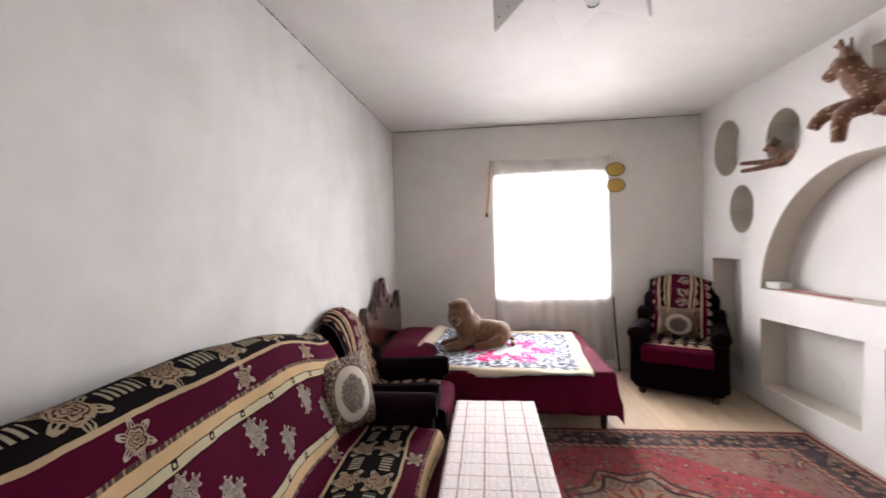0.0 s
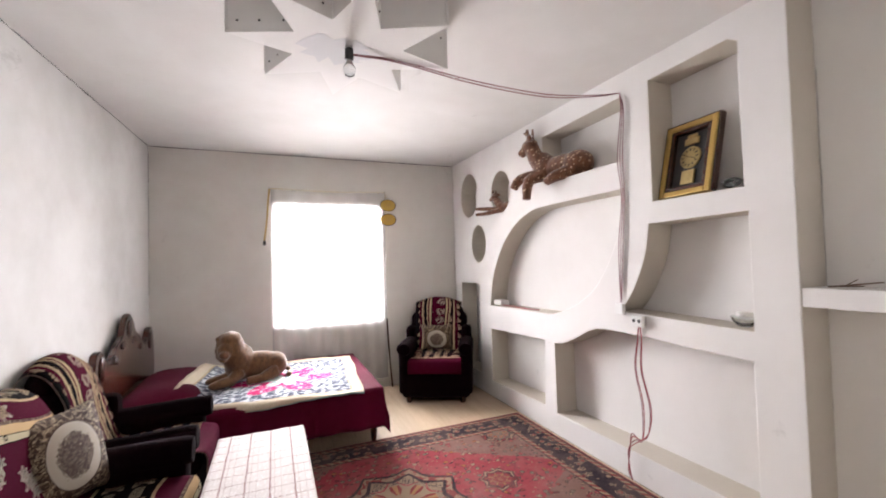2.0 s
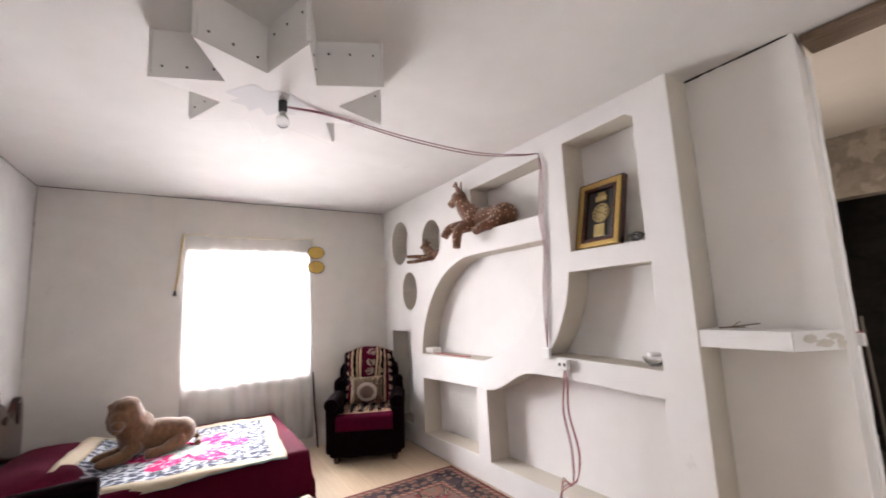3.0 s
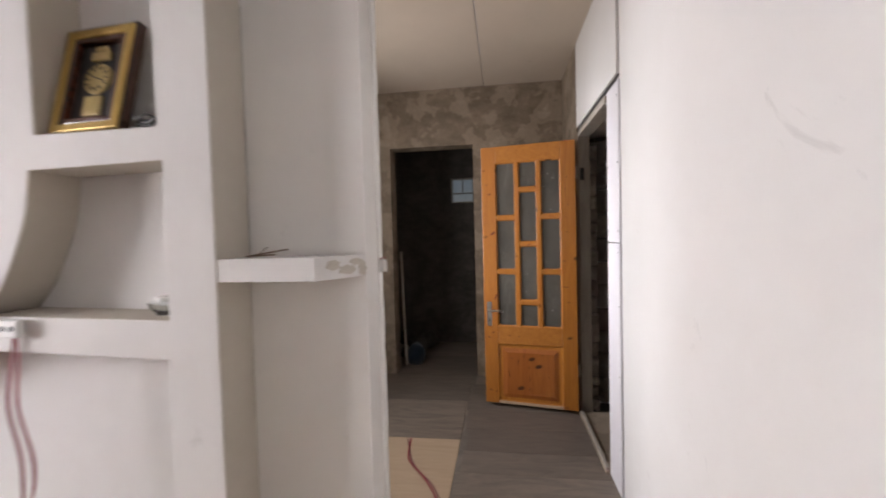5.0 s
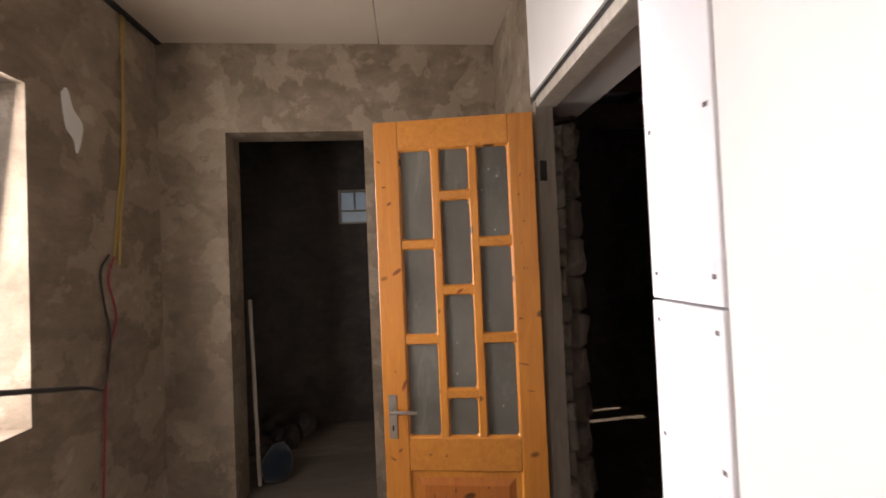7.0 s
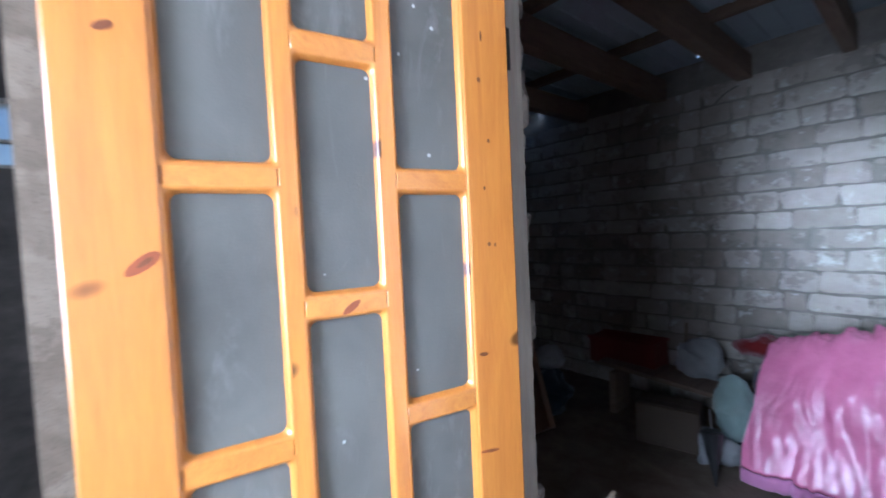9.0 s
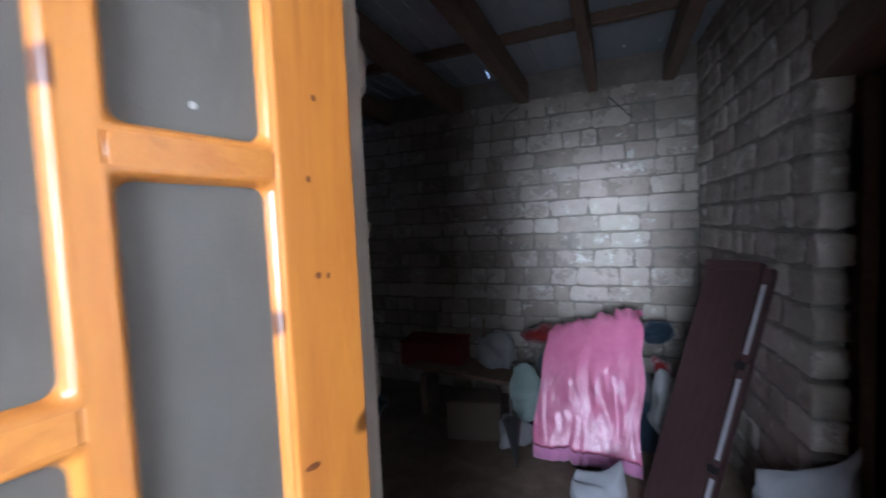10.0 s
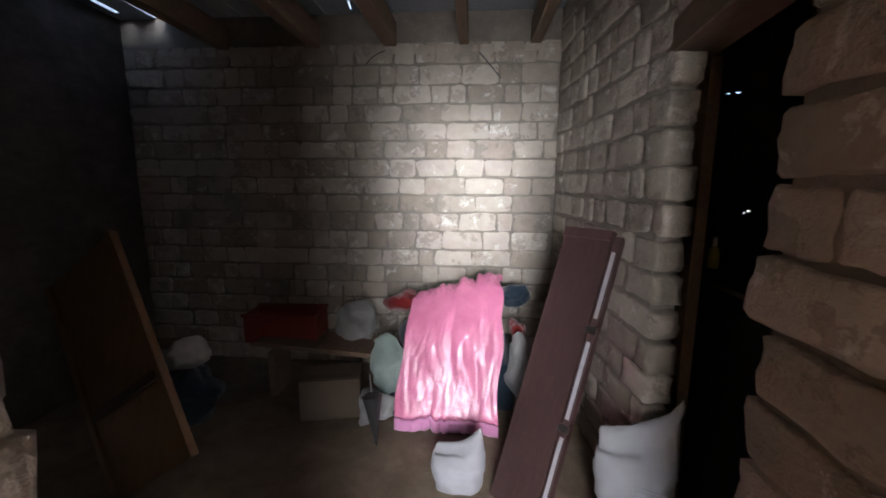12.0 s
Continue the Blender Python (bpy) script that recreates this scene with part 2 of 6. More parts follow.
def cloth(name, base, spread=0.25, rough=0.9, weave=700.0, sheen=0.3, fold=0.0, gloss=0.12):
    p = Paint(name, rough)
    n = p.noise(9.0, 4.0, 0.6)
    w = p.noise(weave, 2.0)
    colour = p.mix(p.math("MULTIPLY", n, spread * 2), base, tuple(c * 0.5 for c in base))
    return p.done(colour, p.math("ADD", w, p.math("MULTIPLY", n, fold)), 0.35, 0.004, Sheen_Weight=sheen, Specular_IOR_Level=gloss)


def plain(name, colour, rough=0.5, metal=0.0, vary=0.15, scale=30.0):
    p = Paint(name, rough, metal)
    n = p.noise(scale, 4.0)
    return p.done(p.mix(p.math("MULTIPLY", n, vary * 2), colour, tuple(c * 0.6 for c in colour)), n, 0.1, 0.002)


WHITE = plaster("white_plaster", (0.74, 0.73, 0.71), (0.64, 0.62, 0.59), 0.45)
FRESH = plaster("fresh_white_filler", (0.90, 0.89, 0.87), (0.84, 0.83, 0.80), 0.3)
RECESS = plaster("greyed_wall_plaster", (0.80, 0.78, 0.75), (0.70, 0.68, 0.65), 0.5)
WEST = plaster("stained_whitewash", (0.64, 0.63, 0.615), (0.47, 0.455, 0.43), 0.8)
GYPSUM = plaster("niche_plaster", (0.72, 0.705, 0.69), (0.61, 0.59, 0.56), 0.55)
CEILING = plaster("ceiling_plaster", (0.64, 0.625, 0.605), (0.52, 0.50, 0.47), 0.55)
WINDOW_WALL = plaster("window_wall_plaster", (0.66, 0.64, 0.60), (0.52, 0.49, 0.445), 0.6)
CONCRETE = concrete("raw_render", (0.165, 0.125, 0.086), (0.31, 0.248, 0.182), 0.8, (0.45, 0.37, 0.28))
# darkened copy of raw_render: the shade of unlit rooms is in its colour
CONCRETE_SHADED = concrete("raw_render_shaded", (0.045, 0.039, 0.033), (0.10, 0.088, 0.075))
BOARD = plaster("ceiling_board", (0.55, 0.475, 0.385), (0.44, 0.375, 0.30), 0.45)
PINE = wood("varnished_pine", (0.60, 0.245, 0.036), (0.40, 0.125, 0.018), (9.0, 9.0, 0.9), 0.32, 0.35, True)
PINE_RAIL = wood("varnished_pine_across", (0.60, 0.25, 0.04), (0.40, 0.13, 0.02), (9.0, 0.9, 9.0), 0.32, 0.35)
PINE_RED = wood("varnished_pine_reddish", (0.50, 0.17, 0.030), (0.30, 0.075, 0.014), (10.0, 10.0, 0.7), 0.34, 0.3, True)
RAW_PINE = wood("sawn_pine", (0.62, 0.47, 0.32), (0.48, 0.34, 0.21), (9.0, 0.9, 9.0), 0.7)
ROUGH_WOOD = wood("rough_timber", (0.20, 0.135, 0.09), (0.09, 0.06, 0.04), (8.0, 1.0, 8.0), 0.8)
FRAME_WOOD = wood("weathered_frame_wood", (0.45, 0.41, 0.35), (0.29, 0.255, 0.21), (8.0, 8.0, 1.0), 0.75)
stone = Paint("limestone_block", 0.9)
own_tone = stone.node("ShaderNodeObjectInfo").outputs["Random"]
world_place = stone.node("ShaderNodeNewGeometry").outputs["Position"]
pits, crust = stone.noise(55.0, 4.0, 0.7, world_place), stone.noise(9.0, 5.0, 0.65, world_place)
grimy = stone.math("MULTIPLY", stone.above(stone.noise(4.0, 5.0, 0.7, world_place), 0.57), 0.4)
limey = stone.math("MULTIPLY", stone.ramp(stone.noise(6.5, 6.0, 0.72, world_place, 0.4), [(0.58, 0.0), (0.64, 1.0)]), 0.6)
block_tone = stone.mix(own_tone, stone.mix(crust, (0.14, 0.118, 0.092), (0.29, 0.252, 0.205)), stone.mix(crust, (0.29, 0.252, 0.205), (0.50, 0.445, 0.375)))
STONE = stone.done(stone.mix(limey, stone.mix(grimy, block_tone, (0.11, 0.097, 0.083)), (0.58, 0.55, 0.50)),
                   stone.math("ADD", stone.math("MULTIPLY", pits, 0.6), crust), 1.0, 0.018)
CHIPPED = concrete("broken_plaster", (0.50, 0.46, 0.40), (0.62, 0.58, 0.52), 0.9)
LILAC = plaster("lilac_gypsum_board", (0.74, 0.725, 0.75), (0.66, 0.64, 0.67), 0.5)
MORTAR = concrete("mortar", (0.13, 0.115, 0.095), (0.22, 0.195, 0.165), 0.9)
DIRT = concrete("earth_floor", (0.10, 0.075, 0.05), (0.19, 0.145, 0.10), 0.95)
BLACK = plain("black_plastic", (0.02, 0.02, 0.02), 0.45)

# ---- the setting ----
ROOM_TOP, HALL_TOP, STORE_FLOOR = 2.665, 2.75, -0.50


def uneven(bm, size=0.25, amount=0.006, scale=2.0, seed=0.0):
    return wobble(cut(bm, size), amount, scale, seed)


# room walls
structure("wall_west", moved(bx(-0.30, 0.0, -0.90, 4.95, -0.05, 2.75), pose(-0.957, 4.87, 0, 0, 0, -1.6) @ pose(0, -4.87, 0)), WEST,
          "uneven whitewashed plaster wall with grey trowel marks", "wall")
structure("wall_north", plate([(-1.35, -0.05), (2.75, -0.05), (2.75, 2.75), (-1.35, 2.75)], [[(0.17, 0.80), (1.34, 0.80), (1.34, 2.12), (0.17, 2.12)]], 0.32, "y"), WINDOW_WALL,
          "greyish plaster wall with one window opening", "wall").location = (0, 4.87, 0)
structure("wall_south", plate([(-1.35, -0.05), (3.09, -0.05), (3.09, 2.10), (4.42, 2.10), (4.42, -0.05), (5.1, -0.05), (5.1, 2.95), (-1.35, 2.95)], [], 0.28, "y"), WHITE,
          "smooth white plaster wall with a doorway to the store", "wall").location = (0, -0.715, 0)
structure("wall_hall_south_render", plate([(4.132, 0.0), (4.868, 0.0), (4.868, HALL_TOP - 0.002), (4.17, HALL_TOP - 0.002), (4.17, 2.10), (4.132, 2.10)], [], 0.012, "y"), CONCRETE, "raw grey-brown cement render beside the door", "wall").location = (0, -0.434, 0)
structure("wall_gypsum_panel", bx(3.10, 4.165, -0.434, -0.420, 2.135, HALL_TOP, 0.002), WHITE, "white gypsum board above the doorway", "wall panel")
STEEL_SCREW = plain("dull_screw_steel", (0.12, 0.11, 0.11), 0.5, 0.6)
gyp = structure("wall_gypsum_strip", join(bx(3.09, 3.315, -0.56, -0.424, 0.0, 1.296, 0.003), bx(3.09, 3.315, -0.56, -0.4255, 1.301, 2.105, 0.003)), LILAC, "narrow lilac-white gypsum board strip narrowing a doorway", "wall panel")

for z in (0.25, 0.62, 0.98, 1.25, 1.36, 1.70, 2.03):
    for x in (3.108, 3.292):
        part("screw", bx(x - 0.005, x + 0.005, -0.4235, -0.4225, z - 0.005, z + 0.005, 0.0004), STEEL_SCREW, gyp, "dark screw head")


# niche wall: a front skin with cut-outs before a plain wall
def arc(cx, cz, ra, rb, a0, a1, n):
    return [(cx + ra * math.cos(radians(a0 + (a1 - a0) * k / n)), cz + rb * math.sin(radians(a0 + (a1 - a0) * k / n))) for k in range(n + 1)]


def soft_curve(points, n=6):
    return [(p.x, p.y) for p in spline([(a, b, 0) for a, b in points], n)]


big_arch = soft_curve([(3.965, 0.97), (3.93, 1.18), (3.83, 1.40), (3.66, 1.62), (3.43, 1.79), (3.16, 1.885), (2.90, 1.90)], 5) + [(2.15, 1.90)] \
    + soft_curve([(2.15, 1.72), (2.21, 1.56), (2.31, 1.37), (2.46, 1.20), (2.68, 1.07), (2.92, 0.99)], 5)
niches = [
    arc(4.42, 2.215, 0.215, 0.255, 0, 360, 27)[:-1],
    arc(3.70, 2.14, 0.185, 0.215, 0, 360, 25)[:-1],
    arc(4.21, 1.64, 0.17, 0.21, 0, 360, 25)[:-1],
    [(4.22, 0.20), (4.68, 0.20), (4.68, 1.19), (4.22, 1.19)],
    big_arch,
    [(2.12, 2.09), (2.97, 2.09), (2.98, 2.49), (2.12, 2.51)],
    [(1.385, 1.785), (1.905, 1.785), (1.905, 2.53), (1.43, 2.54), (1.385, 2.51)],
    [(1.37, 1.075)] + soft_curve([(2.19, 1.09), (2.10, 1.20), (2.03, 1.33), (1.97, 1.48), (1.94, 1.65)], 4) + [(1.37, 1.66)],
    [(3.06, 0.20), (3.97, 0.17), (3.97, 0.72), (3.04, 0.755)],
    [(1.38, 0.20), (2.90, 0.18), (2.905, 0.75)] + soft_curve([(2.80, 0.765), (2.64, 0.835), (2.52, 0.90), (2.42, 0.94)], 4) + [(2.22, 0.95), (1.38, 0.925)],
]
skin = plate([(1.17, 0.0), (4.87, 0.0), (4.87, ROOM_TOP + 0.02), (1.17, ROOM_TOP + 0.02)], niches, 0.20, "x")
# worn arrises
bmesh.ops.bevel(skin, geom=[e for e in skin.edges if e.is_manifold and e.calc_face_angle(0) > 0.9 and abs(sum(v.co.x for v in e.verts)) < 1e-4], offset=0.006, segments=2, profile=0.5, affect="EDGES")
skin.normal_update()
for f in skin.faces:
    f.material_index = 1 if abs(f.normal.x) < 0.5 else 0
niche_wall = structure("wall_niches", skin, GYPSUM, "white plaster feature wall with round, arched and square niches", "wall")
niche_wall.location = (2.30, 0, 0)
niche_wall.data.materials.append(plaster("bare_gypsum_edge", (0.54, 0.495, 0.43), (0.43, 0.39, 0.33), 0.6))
structure("wall_behind_niches", moved(bm_of([(2.502, 1.171, -0.02), (2.805, 1.171, -0.02), (2.805, 4.95, -0.02), (2.502, 4.95, -0.02), (2.502, 1.171, 2.72), (2.805, 1.171, 2.72), (2.805, 4.95, 2.72), (2.502, 4.95, 2.72)],
          [(3, 2, 1, 0), (4, 5, 6, 7), (0, 1, 5, 4), (1, 2, 6, 5), (2, 3, 7, 6), (3, 0, 4, 7)]), Matrix()), GYPSUM, "white plaster wall behind the niches", "wall")
structure("wall_end", bm_of([(a, b, z) for z in (-0.02, 2.72) for a, b in ((2.502, 0.68), (2.805, 0.72), (2.805, 1.17), (2.502, 1.17))], [(3, 2, 1, 0), (4, 5, 6, 7), (0, 1, 5, 4), (1, 2, 6, 5), (2, 3, 7, 6), (3, 0, 4, 7)]), RECESS, "greyish plaster wall with an unfinished ragged end", "wall")
structure("niche_shelf", plate([(2.305, 1.172), (2.305, 0.80), (2.50, 0.682), (2.50, 1.172)], [], 0.082, "z"), GYPSUM,
          "thick plaster shelf with a chipped slanted end", "shelf").location = (0, 0, 1.213)
for u, z, w, h in ((0.34, 0.050, 0.03, 0.020), (0.62, 0.03, 0.04, 0.018), (0.80, 0.058, 0.03, 0.014), (0.93, 0.03, 0.02, 0.028)):
    chip = plate([(w * math.cos(a) * (0.7 + 0.5 * abs(math.sin(a * 2.3 + u * 9))), h * math.sin(a) * (0.7 + 0.4 * abs(math.cos(a * 3 + u * 7)))) for a in [k * math.tau / 15 for k in range(15)]], [], 0.003, "y")
    structure("shelf_chip", chip, CHIPPED, "bare grey patch where plaster has broken off", "chip").matrix_world = pose(2.305 + 0.195 * u, 0.797 - 0.117 * u, 1.213 + z, 0, 0, -31)
rim = [(2.757 + random.uniform(-0.009, 0.007), 0.06 * k) for k in range(45)] + [(2.812 + random.uniform(-0.012, 0.004), 0.06 * k) for k in range(44, -1, -1)]
structure("corner_bead", plate(rim, [], 0.018, "y"), FRESH, "ragged strip of white filler along the wall end", "trim").location = (0, 0.704, 0)

# ceilings
structure("ceiling", uneven(bx(-1.35, 2.655, -0.72, 5.0, ROOM_TOP, ROOM_TOP + 0.14), 0.4, 0.004, 1.5), CEILING, "whitewashed plaster ceiling with soft stains", "ceiling")
structure("ceiling_hall", join(bx(2.662, 5.1, -0.72, 0.287, HALL_TOP, HALL_TOP + 0.06, 0.003), bx(2.662, 5.1, 0.293, 1.60, HALL_TOP + 0.002, HALL_TOP + 0.06, 0.003)), BOARD,
          "beige ceiling boards with a joint and screws", "ceiling")
structure("ceiling_beam", bx(2.56, 2.74, -0.43, 0.678, 2.622, 2.662, 0.006), ROUGH_WOOD, "rough dark timber beam over the opening", "beam")

# cracks along the ceiling and a broken corner above the shelf


def crack(name, a, b, n, r, label, seed):
    """A dark hairline along the line from a to b, thick and thin by turns."""
    line = [Vector(a).lerp(Vector(b), k / n) + 0.004 * noise.noise_vector(Vector((k * 0.7, seed, 0))) for k in range(n + 1)]
    return structure(name, tube([tuple(q) for q in line], [r * (0.35 + 0.9 * abs(noise.noise(Vector((k * 0.45, seed, 3))))) for k in range(n + 1)], 5), BLACK, label, "crack")


crack("crack_west", (-1.040, 1.9, ROOM_TOP - 0.003), (-0.957, 4.86, ROOM_TOP - 0.003), 46, 0.007, "dark crack between wall and ceiling", 1.0)
crack("crack_north", (-0.94, 4.868, ROOM_TOP - 0.003), (2.29, 4.868, ROOM_TOP - 0.003), 40, 0.007, "dark crack between wall and ceiling", 2.0)
crack("crack_corner", (-0.957, 4.868, 1.2), (-0.957, 4.868, ROOM_TOP), 30, 0.004, "hairline crack in the room corner", 3.0)
crack("crack_recess", (2.502, 0.70, ROOM_TOP - 0.003), (2.502, 1.168, ROOM_TOP - 0.003), 14, 0.014, "dark crack above the wall recess", 4.0)
crack("crack_recess_side", (2.501, 1.167, 1.32), (2.501, 1.167, 2.3), 20, 0.0016, "hairline crack in the recess corner", 5.0)
# hall and far room
structure("wall_hall_east", plate([(-0.72, -0.05), (0.405, -0.05), (0.405, 2.215), (1.215, 2.215), (1.215, -0.05), (1.9, -0.05), (1.9, 2.95), (-0.72, 2.95)], [], 0.20, "x"), CONCRETE,
          "raw grey-brown cement render wall with a doorway", "wall").location = (4.87, 0, 0)
structure("wall_hall_north", plate([(2.807, -0.05), (4.868, -0.05), (4.868, 2.95), (2.807, 2.95)], [[(3.25, 0.85), (4.03, 0.85), (4.03, 2.15), (3.25, 2.15)]], 0.20, "y"), CONCRETE,
          "raw dark cement render wall with hanging wires", "wall").location = (0, 1.59, 0)
# far room shell, its gloom put into the render colour
structure("wall_far_room_east", plate([(-1.7, -0.05), (3.7, -0.05), (3.7, 3.1), (-1.7, 3.1)], [[(0.48, 1.76), (0.77, 1.76), (0.77, 2.07), (0.48, 2.07)]], 0.2, "x"), CONCRETE_SHADED,
          "render wall coloured dark as unlit, with a small high window", "wall").location = (6.10, 0, 0)
structure("wall_far_room_north", bx(5.0, 6.3, 3.5, 3.7, -0.05, 3.1), CONCRETE_SHADED, "render wall coloured dark as unlit", "wall")
structure("wall_far_room_south", bx(5.07, 6.3, -0.92, -0.72, -0.05, 3.1), CONCRETE_SHADED, "render wall coloured dark as unlit", "wall")
structure("wall_far_room_west", bx(4.87, 5.07, 1.905, 3.5, -0.05, 3.1), CONCRETE_SHADED, "render wall coloured dark as unlit", "wall")
structure("ceiling_far_room", bx(4.88, 6.3, -0.92, 3.7, 2.951, 3.05), CONCRETE_SHADED, "ceiling coloured dark as unlit", "ceiling")

# outdoors
ground_sheet = bm_of([(-90, -90, -0.66), (90, -90, -0.66), (90, 90, -0.66), (-90, 90, -0.66)], [(0, 1, 2, 3)])
structure("ground", ground_sheet, concrete("dusty_yard", (0.26, 0.22, 0.17), (0.38, 0.33, 0.27), 0.95), "pale dusty yard around the house", "ground")

# floors
structure("floor", bx(-1.35, 2.66, -0.72, 5.0, -0.12, -0.006), MORTAR, "screed under pale wooden boards", "floor")
structure("floor_hall", bx(2.66, 6.3, -0.43, 3.7, -0.12, -0.006), MORTAR, "screed under worn floor sheets", "floor")

# store: setting (the blocks come at the end)
structure("floor_store", uneven(bx(0.2, 7.5, -4.6, -0.44, STORE_FLOOR - 0.1, STORE_FLOOR), 0.3, 0.012, 2.0), DIRT, "dark trodden earth floor", "floor")
structure("door_threshold", bx(3.31, 4.10, -0.70, -0.40, STORE_FLOOR, 0.015, 0.004), CONCRETE, "worn cement threshold of the doorway", "threshold")
wall_back = structure("wall_store_south", bx(2.6, 7.5, -4.62, -4.355, STORE_FLOOR, 2.955), MORTAR, "mortar bed of a limestone block wall", "wall")
wall_part = structure("wall_store_partition", bx(-0.145, -0.012, -2.02, -0.06, STORE_FLOOR, 3.1), MORTAR, "mortar bed of a limestone block partition", "wall")
wall_part.matrix_world = pose(2.890, -2.395, 0, 0, 0, 4.7)
wall_near = structure("wall_store_partition_near", bx(2.84, 3.028, -1.39, -0.70, STORE_FLOOR, 3.1), MORTAR, "mortar bed of a limestone block partition", "wall")
structure("lintel_store", moved(bx(-0.2, 0.01, -0.25, 1.16, 2.00, 2.15, 0.006), pose(2.890, -2.395, 0, 0, 0, -7.0)), ROUGH_WOOD, "rough timber lintel over a dark opening", "lintel")
structure("wall_store_over_lintel", moved(bx(-0.2, 0.0, -0.05, 1.06, 2.152, 3.1), pose(2.890, -2.395, 0, 0, 0, -7.0)), MORTAR, "mortar bed above a lintel", "wall")
# outer store and back room walls, also with the shade in their colour
structure("wall_store_east", bx(7.3, 7.5, -4.36, -0.70, STORE_FLOOR, 3.2), CONCRETE_SHADED, "wall coloured dark as unlit", "wall")
structure("wall_store_north", bx(4.45, 7.5, -0.72, -0.44, STORE_FLOOR, 3.2), CONCRETE_SHADED, "wall coloured dark as unlit", "wall")
structure("wall_store_north_top", bx(2.6, 4.45, -0.72, -0.716, 2.12, 3.2), CONCRETE_SHADED, "wall above the doorway coloured dark as unlit", "wall")
structure("wall_back_room_west", bx(0.2, 0.4, -4.6, -0.72, STORE_FLOOR, 3.2), CONCRETE_SHADED, "wall coloured dark as unlit", "wall")
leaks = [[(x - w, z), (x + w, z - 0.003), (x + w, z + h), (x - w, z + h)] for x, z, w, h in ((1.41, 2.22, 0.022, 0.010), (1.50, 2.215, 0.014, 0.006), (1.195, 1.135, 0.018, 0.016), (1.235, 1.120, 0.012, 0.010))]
structure("wall_back_room_south", moved(plate([(0.4, STORE_FLOOR), (2.6, STORE_FLOOR), (2.6, 3.2), (0.4, 3.2)], leaks, 0.02, "y"), Matrix.Translation((0, -4.44, 0))), CONCRETE_SHADED, "wall coloured dark as unlit", "wall")
structure("wall_back_room_north", bx(0.4, 3.0, -0.78, -0.722, STORE_FLOOR, 3.2), CONCRETE_SHADED, "wall coloured dark as unlit", "wall")

# ---- patterned and special materials ----
BURGUNDY, CREAM, INK, GOLD = (0.060, 0.0012, 0.014), (0.42, 0.32, 0.19), (0.006, 0.0045, 0.005), (0.33, 0.25, 0.15)


def roses(p, vec, scale, ground, petal, outline, jitter=0.35):
    """Scattered ring-shaped flowers on a ground."""
    d = p.cells(scale, vec, jitter=jitter)
    a = p.noise(scale * 4.5, 3.0, 0.6, vec)
    d = p.math("ADD", d, p.math("MULTIPLY", p.math("SUBTRACT", a, 0.5), 0.62))
    petals = p.ramp(d, [(0.0, GOLD), (0.05, outline), (0.09, petal), (0.15, outline), (0.19, petal), (0.27, outline), (0.30, petal), (0.34, outline), (0.37, ground)], True)
    return p.mix(p.math("LESS_THAN", d, 0.37), ground, petals)


def bouquet(p, vec, scale, ground, light):
    """Leafy silver flower bunches on a ground."""
    d = p.cells(scale, vec, jitter=0.25)
    leaf = p.cells(scale * 7.5, vec)
    inside = p.math("MULTIPLY", p.math("LESS_THAN", p.math("ADD", d, p.math("MULTIPLY", p.noise(scale * 4.0, 3.0, 0.6, vec), 0.22)), 0.52), p.math("LESS_THAN", leaf, 0.58))
    return p.mix(inside, ground, p.ramp(leaf, [(0.0, INK), (0.10, light), (0.26, tuple(c * 0.55 for c in light)), (0.36, light)], True))


def rosette(p, x, y, r0, petal, line, leaf, ground=None):
    """A woven rose at the origin of x, y: scalloped spiral petals and four leaves. Gives its mask and colour."""
    r = p.math("SQRT", p.math("ADD", p.math("MULTIPLY", x, x), p.math("MULTIPLY", y, y)))
    ang = p.math("ARCTAN2", y, x)
    rough = p.math("MULTIPLY", p.math("SUBTRACT", p.noise(60.0, 2.0, 0.5, p.uv()), 0.5), r0 * 0.55)
    scallop = p.math("MULTIPLY_ADD", p.math("ABSOLUTE", p.math("SINE", p.math("MULTIPLY", ang, 2.5))), -0.16 * r0, p.math("ADD", r, rough))
    turns = p.math("FRACT", p.math("ADD", p.math("DIVIDE", scallop, r0 * 0.27), p.math("DIVIDE", ang, math.tau)))
    colour = p.mix(p.math("LESS_THAN", turns, 0.42), petal, line)
    colour = p.mix(p.between(scallop, r0 * 0.74, r0 * 0.84), colour, petal)
    rose = p.math("LESS_THAN", scallop, r0 * 0.84)
    lobe = p.math("MULTIPLY_ADD", p.math("POWER", p.math("ABSOLUTE", p.math("SINE", p.math("MULTIPLY", ang, 3.0))), 2.2), r0 * 1.05, r0 * 0.60)
    edge = p.math("DIVIDE", p.math("ADD", r, rough), lobe)
    vein = p.math("MAXIMUM", p.math("GREATER_THAN", edge, 0.80), p.math("LESS_THAN", p.math("ABSOLUTE", p.math("COSINE", p.math("MULTIPLY", ang, 3.0))), 0.16))
    green = p.mix(vein, line if ground is None else ground, leaf)
    return p.math("MAXIMUM", rose, p.math("LESS_THAN", edge, 1.0)), p.mix(rose, green, colour)


def repeated(p, q, pitch, shift=0.0):
    """The distance along q from the middle of the nearest repeat."""
    return p.math("MULTIPLY", p.math("SUBTRACT", p.math("FRACT", p.math("ADD", p.math("DIVIDE", q, pitch), shift)), 0.5), pitch)


